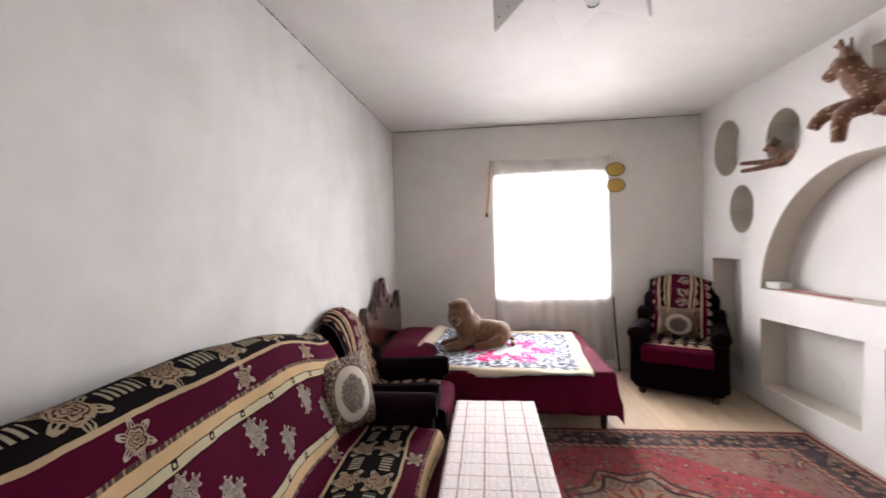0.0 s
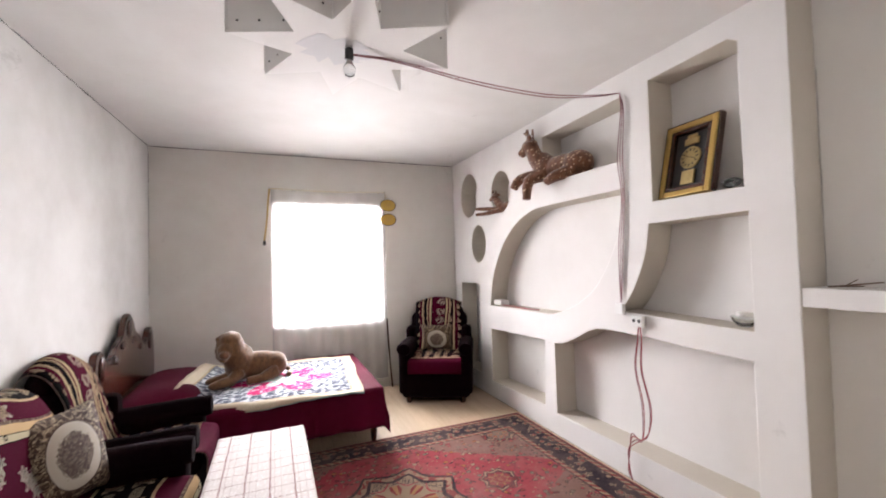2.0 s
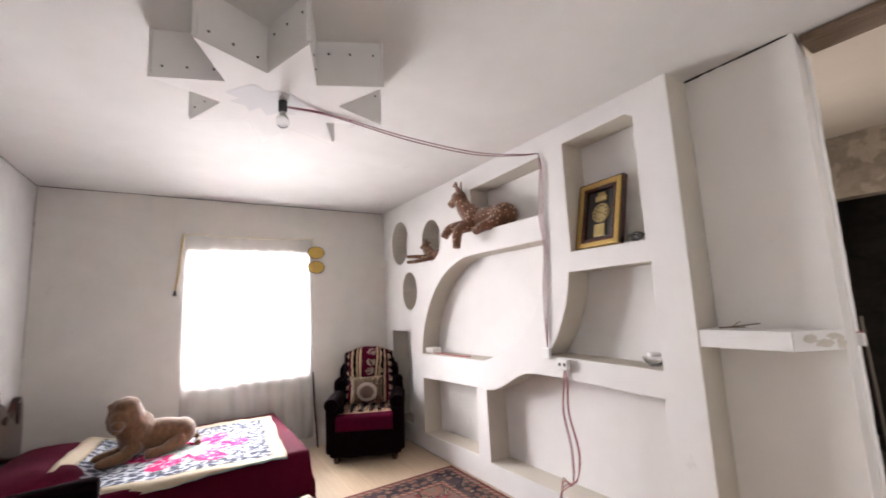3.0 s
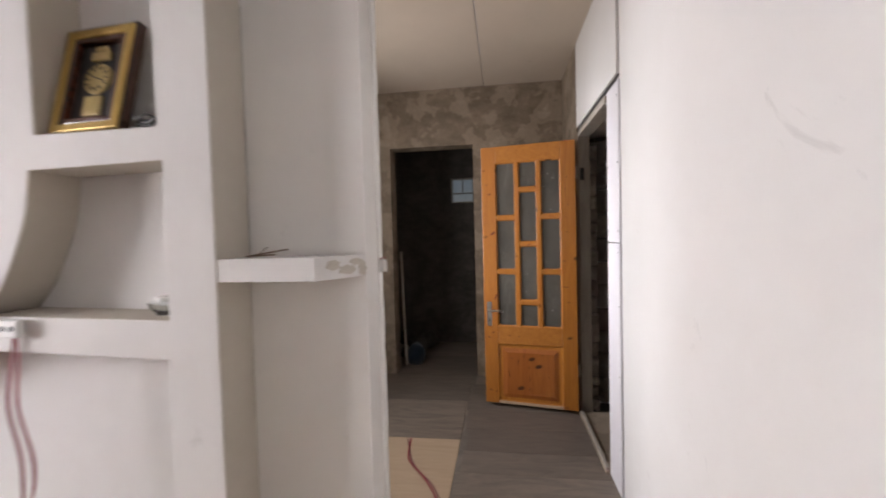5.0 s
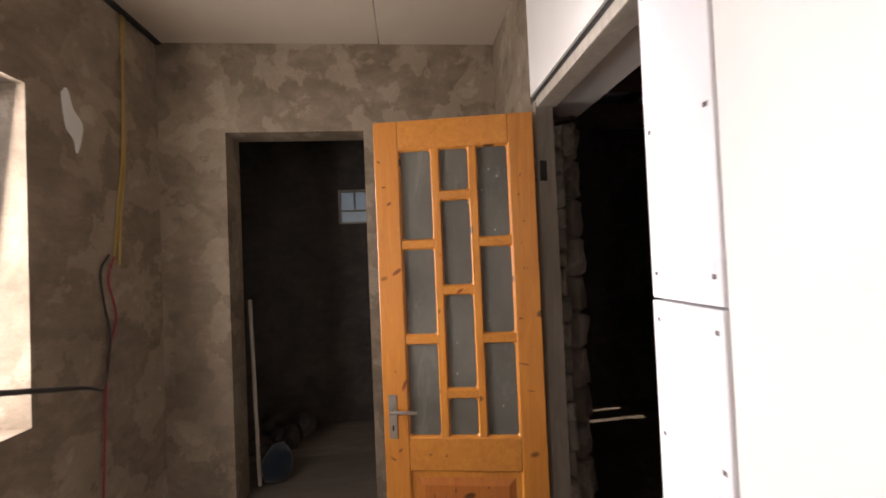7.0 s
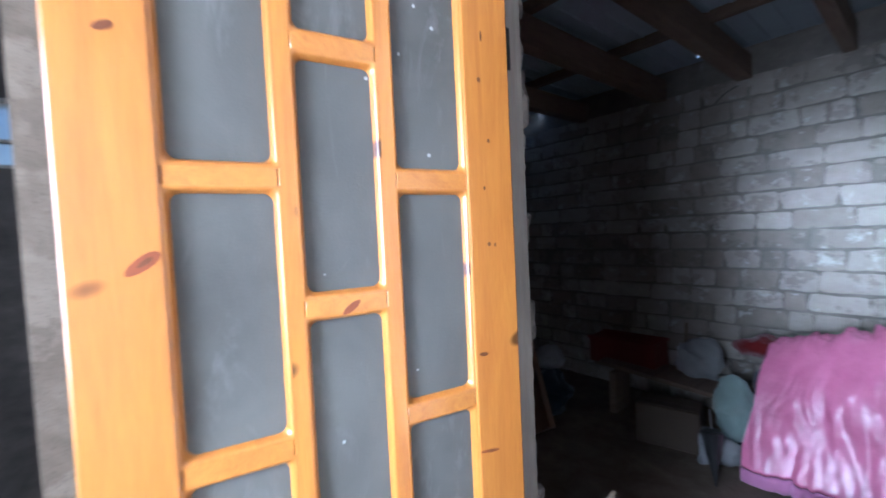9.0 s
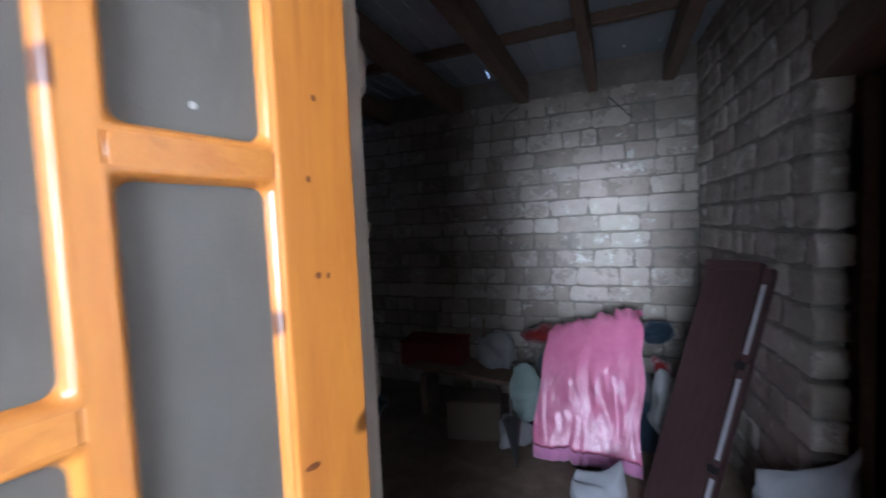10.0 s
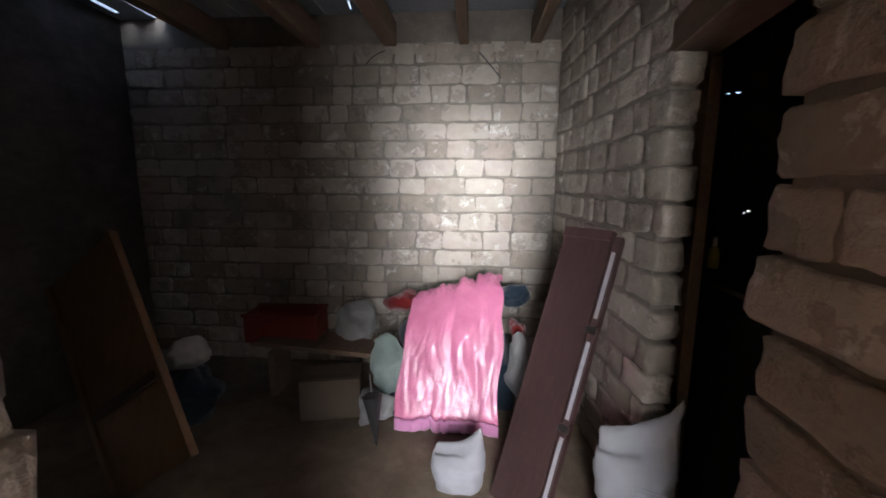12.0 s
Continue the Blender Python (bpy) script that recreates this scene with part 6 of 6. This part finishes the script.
def robe(u, v):
    """Falls from the top of the heap over its front almost to the floor."""
    p = spline([(0, -3.98, 0.36), (0, -3.84, 0.44), (0, -3.66, 0.42), (0, -3.48, 0.22), (0, -3.34, -0.10), (0, -3.20, -0.43)], 6)
    s = v * (len(p) - 1)
    k = min(int(s), len(p) - 2)
    at = p[k].lerp(p[k + 1], s - k)
    half = 0.365 + 0.035 * v
    x = 4.065 + 0.095 * v + (1 - 2 * u) * half
    slope = 0.17 * (1 - v) ** 1.2 * (u - 0.35)
    crease = noise.noise(Vector((u * 7 + 1.5 * v, v * 2.4, 2))) + 0.5 * noise.noise(Vector((u * 16 - 3 * v, v * 6, 9))) + (0.25 + 0.5 * (1 - v) ** 2) * noise.noise(Vector((u * 24 + 6 * v, v * 20, 4)))
    fold = 0.012 * math.sin(u * 23 + 3.0 * math.sin(v * 3.0) + 4 * noise.noise(Vector((u * 2, v * 2, 7)))) + 0.11 * crease * (1.0 - 0.45 * v)
    return (x + 0.05 * noise.noise(Vector((u * 3, v * 5, 8))), at.y - 0.5 * fold + 0.02, at.z + slope * 1.6 + 0.5 * fold + 0.035), (u, v)


robe_ob = thing("pink_robe", (0, 0, 0), "shiny pink satin robe spread over the clothes pile", "robe")
part("cloth", sheet(96, 84, robe, 0.006), PINK, robe_ob, "", "all")


def hem(u, v):
    p, uv = robe(u, 1.0)
    return (p[0], p[1] + 0.010, p[2] - 0.10 * v), uv


part("hem_band", sheet(96, 3, hem, 0.009), cloth("pale_pink_band", (0.58, 0.24, 0.42), 0.15, 0.7), robe_ob, "paler pink hem band", "all")


def heap_of(name, at, size, mat, label, category, seed, amount=0.06):
    bm = ball((0, 0, 0), size, (0, 0, 0), 4)
    wobble(bm, amount, 6.0, seed)
    wobble(bm, amount * 0.35, 17.0, seed + 3)
    ob = part(name, bm, mat, None, "", "all")
    ob.location = at
    return tagged(ob, label, category)


heap_of("red_cloth", (4.62, -3.95, 0.30), (0.16, 0.12, 0.08), RED_CLOTH, "dark red cloth bundled on the pile", "cloth", 1)
heap_of("red_cloth", (3.60, -3.60, 0.20), (0.07, 0.09, 0.07), RED_CLOTH, "small red cloth tucked in the pile", "cloth", 5)
heap_of("dark_cloth", (3.62, -3.80, 0.42), (0.12, 0.10, 0.09), BLUE_CLOTH, "dark cloth crumpled on the pile", "cloth", 2)
heap_of("white_sheet", (5.08, -3.9, 0.10), (0.20, 0.14, 0.20), LINEN, "crumpled white bundle resting on a board", "cloth", 3, 0.08)
heap_of("green_cloth", (4.66, -3.45, -0.08), (0.14, 0.12, 0.26), GREEN_CLOTH, "pale green cloth hanging from the pile", "cloth", 4)
heap_of("white_cloth", (3.60, -3.42, -0.05), (0.08, 0.10, 0.30), LINEN, "whitish cloth hanging at the pile's side", "cloth", 6)
heap_of("blue_cloth", (4.30, -3.40, -0.43), (0.36, 0.20, 0.07), BLUE_CLOTH, "navy cloth crushed under the robe", "cloth", 7)
heap_of("grey_rag", (4.72, -3.30, -0.38), (0.14, 0.13, 0.13), LINEN, "grey rags heaped on the earth floor", "rags", 8)
heap_of("dark_coat", (6.25, -3.2, -0.28), (0.24, 0.22, 0.26), BLUE_CLOTH, "dark bundle heaped on the earth floor", "cloth", 9, 0.09)
heap_of("pale_cloth", (6.2, -3.2, 0.05), (0.19, 0.15, 0.09), LINEN, "pale bundle lying on the dark one", "cloth", 10)


def sack(name, at, w, d, h, label, seed, turn=0.0, tilt=0.0):
    """A full woven sack with a gathered, folded top."""
    bm = bmesh.new()
    rings, sides = [], 48
    for j in range(27):
        v = j / 26
        r = (0.82 + 0.18 * math.sin(min(v * 2.6, 1.57))) * (1.0 - 0.10 * max(0.0, (v - 0.62) / 0.38) ** 1.4)
        flat = 1.0 - 0.90 * max(0.0, (v - 0.55) / 0.45) ** 1.3
        ring = []
        for k in range(sides):
            a = k * math.tau / sides
            c, s = math.copysign(abs(math.cos(a)) ** 0.75, math.cos(a)), math.copysign(abs(math.sin(a)) ** 0.75, math.sin(a))
            q = Vector((w / 2 * r * c, d / 2 * r * s * flat, h * v + (0.045 * h * math.cos(a * 2) + 0.16 * h * math.cos(a) if j > 20 else 0)))
            q += (0.026 * noise.noise_vector(q * 6 + Vector((seed, 0, 0))) + 0.012 * noise.noise_vector(q * 17 + Vector((seed, 5, 0)))) * (1 if j else 0)
            ring.append(bm.verts.new(q))
        rings.append(ring)
    for ra, rb in zip(rings, rings[1:]):
        for k in range(sides):
            bm.faces.new((ra[k], ra[(k + 1) % sides], rb[(k + 1) % sides], rb[k]))
    bm.faces.new(rings[0][::-1])
    bm.faces.new(rings[-1])
    ob = thing(name, pose(*at, tilt, 0, turn), label, "sack")
    part("bag", bm, SACK, ob, "", "all")
    return ob


big_sack = sack("sack", (3.07, -2.24, STORE_FLOOR), 0.37, 0.28, 0.75, "white woven sack with faded print standing upright", 2.0, 156)
for k in range(7):
    part("print_line", bx(0.02, 0.145, -0.1335, -0.131, 0.46 - 0.028 * k, 0.468 - 0.028 * k), plain("faded_ink", (0.33, 0.33, 0.36), 0.7) if k == 0 else bpy.data.materials["faded_ink"], big_sack)
for k in range(9):
    part("print_bar", bx(0.03 + 0.011 * k, 0.036 + 0.011 * k, -0.130, -0.1275, 0.15, 0.195), bpy.data.materials["faded_ink"], big_sack)
sack("sack", (4.00, -2.66, STORE_FLOOR), 0.34, 0.26, 0.30, "small whitish sack slumped before the clothes pile", 5.0, 185)
heap_of("green_rag", (3.25, -2.12, -0.44), (0.26, 0.16, 0.07), cloth("dark_green_rag", (0.03, 0.07, 0.055)), "dark green rags lying on the floor", "rags", 12)

# old door leaf leaning on the partition
old = thing("old_door", pose(3.68, -2.45, STORE_FLOOR, 0, 0, 0), "old brown door leaf leaning against the block partition", "door leaf")
bl, br, tl = Vector((0.12, -0.12, 0.0)), Vector((-0.10, 0.11, 0.0)), Vector((-0.36, -0.54, 1.62))
across, upward = (br - bl), (tl - bl)
out = across.cross(upward).normalized()


def slab(u0, u1, v0, v1, t0, t1):
    co = [bl + across * u + upward * v + out * t for u in (u0, u1) for v in (v0, v1) for t in (t0, t1)]
    return bm_of([tuple(c) for c in co], [(0, 1, 3, 2), (4, 6, 7, 5), (0, 4, 5, 1), (2, 3, 7, 6), (0, 2, 6, 4), (1, 5, 7, 3)])


WORN_WHITE = plain("worn_bright_strip", (0.52, 0.52, 0.54), 0.35, 0.3, 0.5, 25.0)
old_leaf = part("leaf", slab(0.0, 1.0, 0.0, 1.0, -0.04, 0.0), OLD_DOOR, old)
for u in (0.16, 0.33, 0.5, 0.67, 0.84):
    part("groove_strip", slab(u - 0.004, u + 0.004, 0.01, 0.99, 0.0, 0.0015), OLD_DOOR, old_leaf)
part("cross_rail", slab(0.0, 1.0, 0.965, 1.0, 0.003, 0.02), OLD_DOOR, old)
edge_strip = part("edge_strip", slab(1.02, 1.16, 0.0, 0.985, -0.06, -0.01), OLD_DOOR, old)
for v0, v1 in ((0.02, 0.30), (0.36, 0.62), (0.70, 0.93)):
    part("metal_strip", slab(1.05, 1.12, v0, v1, -0.0098, -0.005), WORN_WHITE, edge_strip, "bright worn metal strip")
for v in (0.33, 0.66):
    part("hinge", slab(1.0, 1.18, v - 0.012, v + 0.012, -0.0095, 0.012), STEEL, old)

# black umbrella, board, carton and red basin along the back
umb = thing("umbrella", (4.62, -2.95, STORE_FLOOR), "closed black umbrella standing tip down", "umbrella")
part("canopy", moved(lathe([(0.006, 0.0), (0.02, 0.08), (0.055, 0.28), (0.075, 0.36), (0.05, 0.375)], 10), pose(0, 0, 0.02, 8, 6, 0)), BLACK, umb)
part("stick", moved(tube([(0, 0, 0.39), (0, 0, 0.52)], 0.006, 8), pose(0, 0, 0.02, 8, 6, 0)), STEEL, umb)
shelf = thing("plank_bench", (5.25, -3.75, STORE_FLOOR), "low dark plank bench against the block wall", "bench")
part("plank", moved(bx(-0.62, 0.62, -0.2, 0.2, 0.0, 0.04, 0.004), pose(0, 0, 0.44, 0, -4, 0)), ROUGH_WOOD, shelf)
for x in (-0.45, 0.5):
    part("trestle", bx(x - 0.03, x + 0.03, -0.16, 0.16, 0.0, 0.41, 0.004), ROUGH_WOOD, shelf)
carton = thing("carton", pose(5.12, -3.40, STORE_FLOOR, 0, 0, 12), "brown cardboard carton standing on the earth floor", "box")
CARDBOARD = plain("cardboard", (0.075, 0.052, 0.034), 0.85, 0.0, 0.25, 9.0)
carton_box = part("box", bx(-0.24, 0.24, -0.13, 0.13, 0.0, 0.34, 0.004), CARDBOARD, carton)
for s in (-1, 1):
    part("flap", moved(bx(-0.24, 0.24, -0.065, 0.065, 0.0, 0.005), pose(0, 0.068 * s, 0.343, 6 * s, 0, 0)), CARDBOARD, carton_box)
basin = thing("red_crate", pose(5.72, -3.86, STORE_FLOOR + 0.46, 0, 0, 3), "dull red plastic crate standing on the plank bench", "crate")
RED_PLASTIC = plain("dull_red_plastic", (0.15, 0.014, 0.008), 0.6)
part("tub", join(bx(-0.33, 0.33, -0.16, 0.16, 0.0, 0.02), bx(-0.33, 0.33, -0.16, -0.145, 0.02, 0.26), bx(-0.33, 0.33, 0.145, 0.16, 0.02, 0.26), bx(-0.33, -0.315, -0.1445, 0.1445, 0.02, 0.26), bx(0.315, 0.33, -0.1445, 0.1445, 0.02, 0.26)), RED_PLASTIC, basin)
part("rim", join(bx(-0.345, 0.345, 0.16, 0.175, 0.24, 0.27, 0.003), bx(-0.345, 0.345, -0.175, -0.16, 0.24, 0.27, 0.003)), RED_PLASTIC, basin)
part("stand", bx(-0.3, 0.3, -0.14, 0.14, -0.04, -0.001), ROUGH_WOOD, basin)
board = thing("leaning_panel", pose(5.78, -2.35, STORE_FLOOR + 0.16), "brown framed panel leaning in the dark", "panel")
part("panel", moved(bx(-0.38, 0.38, -0.015, 0.015, 0.0, 1.5), pose(0, 0, 0, 12, 34, -10)), BROWN_PANEL, board)
for x in (-0.39, 0.34):
    part("frame_bar", moved(bx(x, x + 0.05, 0.016, 0.04, 0.0, 1.5, 0.004), pose(0, 0, 0, 12, 34, -10)), BROWN_PANEL, board)
part("frame_bar", moved(bx(-0.339, 0.339, 0.016, 0.04, 0.5, 0.56, 0.004), pose(0, 0, 0, 12, 34, -10)), OLD_DOOR, board)
tagged(part("iron_rod", tube([(5.33, -4.3, 0.35), (5.30, -4.15, -0.02)], 0.012, 8), ROUGH_WOOD), "short dark rod leaning on the wall", "rod")
for a, b in (((3.98, -4.30, 2.58), (3.78, -4.325, 2.36)), ((4.86, -4.32, 2.62), (5.05, -4.325, 2.50))):
    tagged(part("wire_end", tube(spline([a, tuple((p + q) / 2 + 0.01 for p, q in zip(a, b)), b], 4), 0.006, 6), WIRE_BLACK), "short bent black wire on the block wall", "wire")

# back room beyond the opening
stove = thing("black_cabinet", (2.30, -2.55, STORE_FLOOR), "tall black cabinet in the dark back room", "cabinet")
part("body", bx(-0.3, 0.33, -0.55, 0.55, 0.0, 1.36, 0.01), BLACK, stove)
# worktop in the render colour that has the room's shade in it
part("worktop", bx(-0.32, 0.36, -0.58, 0.58, 1.361, 1.39, 0.006), CONCRETE_SHADED, stove)
bottle = thing("bottle", (2.47, -2.88, STORE_FLOOR + 1.39), "small yellow plastic bottle standing on the cabinet", "bottle")
YELLOW = plain("yellow_plastic", (0.45, 0.36, 0.03), 0.4)
part("body", lathe([(0.028, 0.0), (0.032, 0.01), (0.032, 0.10), (0.02, 0.125), (0.012, 0.135)], 16), YELLOW, bottle, "", True)
part("cap", lathe([(0.012, 0.1355), (0.013, 0.14), (0.012, 0.185), (0.004, 0.19)], 12), PLASTIC, bottle)
tagged(part("door_post", bx(2.74, 2.80, -2.56, -2.46, STORE_FLOOR, 2.0, 0.004), ROUGH_WOOD), "brown timber post beside the dark opening", "post")

# the store stands a little out of square with the hall
bpy.context.view_layer.update()
for ob in [o for o in scene.objects if o not in before_store and o.parent is None and o.get("kind") != "structure" and not o.name.startswith("roof")]:
    ys = [(o.matrix_world @ Vector(c)).y for o in (ob, *ob.children_recursive) if o.type == "MESH" for c in o.bound_box]
    ob.location.x += 0.05 * ((min(ys) + max(ys)) / 2 + 0.4)

# ---- floor boards, sheets and blocks ----
bpy.context.view_layer.update()


def plank(parent, x0, x1, y0, y1, mat, z=0.0, name="floor_board"):
    ob = part(name, bx(x0 + 0.0012, x1 - 0.0012, y0 + 0.0012, y1 - 0.0012, z - 0.0055, z, 0.0012, 1), mat, parent)
    return ob


floor_room = bpy.data.objects["floor"]
x, k = -1.12, 0
while x < 2.29:
    cuts = [-0.43, *sorted(random.sample([0.2, 0.6, 1.0, 1.4, 1.9, 2.5, 3.0, 3.5, 4.1], 3)), 4.868]
    for a, b in zip(cuts, cuts[1:]):
        plank(floor_room, x, min(x + 0.19, 2.299), a, b, LAMINATE)
    x += 0.19
floor_hall = bpy.data.objects["floor_hall"]
x = 2.31
while x < 4.86:
    w = random.choice((0.20, 0.24, 0.30))
    plank(floor_hall, x, min(x + w, 4.866), -0.428, 0.43 + 0.02 * math.sin(x * 5), GREYED, 0.0, "floor_sheet")
    x += w
for x0, x1, y0, y1, m in ((2.31, 2.80, 0.45, 0.678, LAMINATE), (2.81, 3.62, 0.45, 1.588, LAMINATE), (3.62, 4.25, 0.45, 1.588, GREYED), (4.25, 4.866, 0.45, 1.588, GREYED)):
    plank(floor_hall, x0, x1, y0, y1, m, 0.0, "floor_sheet")
for i in range(2):
    plank(floor_hall, 4.875 + 0.6 * i, 5.475 + 0.6 * i, 0.41 if i == 0 else -0.7, 1.21 if i == 0 else 3.49, GREYED, 0.0, "floor_sheet")


def stone_mesh(seed):
    bm = bx(-0.5, 0.5, -0.5, 0.5, -0.5, 0.5, 0.055, 1)
    for v in bm.verts:
        v.co += 0.035 * noise.noise_vector(v.co * 2.3 + Vector((seed * 3.7, seed, 0)))
    me = bpy.data.meshes.new("block")
    bm.to_mesh(me)
    bm.free()
    me.materials.append(STONE)
    return me


STONES = [stone_mesh(s) for s in range(7)]


def rough_stone_mesh(seed):
    """A hewn block with broken arrises, for the walls that are passed close by."""
    bm = cut(bx(-0.5, 0.5, -0.5, 0.5, -0.5, 0.5, 0.07, 1), 0.36)
    for v in bm.verts:
        v.co += 0.075 * noise.noise_vector(v.co * 2.4 + Vector((seed * 5.1, seed, 2))) + 0.04 * noise.noise_vector(v.co * 7.0 + Vector((seed, 4, 0)))
    me = bpy.data.meshes.new("block")
    bm.to_mesh(me)
    bm.free()
    me.materials.append(STONE)
    me.shade_smooth()
    me.set_sharp_from_angle(angle=radians(55))
    return me


ROUGH_STONES = [rough_stone_mesh(s) for s in range(8)]


def course(parent, along, z, h, spans, place, depth, jut=0.004, kinds=STONES):
    """Lays one row of blocks along a wall; place(s, z) gives the middle of a block's face and the wall's turn."""
    s0, s1 = along
    s = s0
    while s < s1 - 0.03:
        w = min(random.choice(spans) * random.uniform(0.92, 1.08), s1 - s)
        if s1 - s - w < 0.08:
            w = s1 - s
        ob = new("block", random.choice(kinds))
        ob.parent = parent
        p, turn = place(s + w / 2, z)
        m = Matrix.Translation(p) @ Matrix.Rotation(radians(turn), 4, "Z") @ Matrix.Translation((random.uniform(-jut, jut), 0, 0)) @ Matrix.Rotation(radians(random.uniform(-1.8, 1.8)), 4, "X")
        ob.matrix_world = m @ Matrix.Diagonal((depth, w - random.uniform(0.012, 0.034), h - random.uniform(0.012, 0.032), 1))
        s += w


z = STORE_FLOOR
while z < 2.58:
    h = 0.177 * random.uniform(0.94, 1.06)
    course(wall_back, (2.96 + random.uniform(0, 0.12), 7.29), z + h / 2, h, (0.40, 0.36, 0.2, 0.27, 0.16), lambda s, zz: (Vector((s, -4.375, zz)), 90), 0.075, 0.007, ROUGH_STONES)
    z += h
course(wall_back, (3.0, 7.29), 2.64, 0.11, (0.16, 0.2, 0.14), lambda s, zz: (Vector((s, -4.375, zz)), 90), 0.07)
part_turn = wall_part.matrix_world.copy()
z = STORE_FLOOR
while z < 2.95:
    h = 0.18 * random.uniform(0.96, 1.04)
    edge = random.uniform(-0.012, 0.05)
    if z > 1.95:
        edge = 0.0
    course(wall_part, (-1.93, edge), z + h / 2, h, (0.38, 0.30, 0.2), lambda s, zz: (part_turn.inverted() @ (part_turn @ Vector((-0.07, s, zz))), 0), 0.145, 0.008, ROUGH_STONES)
    z += h
for ob in wall_part.children:
    ob.matrix_world = part_turn @ ob.matrix_world
z = STORE_FLOOR
while z < 2.95:
    h = 0.19 * random.uniform(0.95, 1.06)
    course(wall_near, (-1.41 - random.uniform(0.0, 0.06), -0.71), z + h / 2, h, (0.40, 0.36, 0.22), lambda s, zz: (Vector((2.96, s, zz)), 0), 0.17, 0.016, ROUGH_STONES)
    z += h
over = bpy.data.objects["wall_store_over_lintel"]
for z in (2.245, 2.43, 2.61, 2.79):
    course(over, (-2.40, -1.45), z, 0.18, (0.38, 0.3), lambda s, zz: (Vector((2.862 + 0.123 * (s + 2.40), s, zz)), -7), 0.09)
jamb = bpy.data.objects["wall_south"]
z = STORE_FLOOR + 0.5
while z < 2.08:
    h = min(0.19 * random.uniform(0.9, 1.08), 2.095 - z)
    d = random.uniform(0.0, 0.03)
    ob = new("block", random.choice(ROUGH_STONES))
    ob.parent = jamb
    ob.matrix_world = pose(4.425 - d, -0.615, z + h / 2, 0, random.uniform(-3, 3), -38 + random.uniform(-6, 6)) @ Matrix.Diagonal((0.12, 0.22, h - 0.012, 1))
    z += h
z = 0.0
while z < 2.0:
    h = 0.115 * random.uniform(0.6, 1.3)
    ob = new("block", random.choice(ROUGH_STONES))
    ob.parent = jamb
    ob.matrix_world = pose(4.222 + random.uniform(-0.018, 0.016), -0.527, z + h / 2, 0, random.uniform(-4, 4), random.uniform(-6, 6)) @ Matrix.Diagonal((0.15, 0.058, h - 0.008, 1))
    z += h
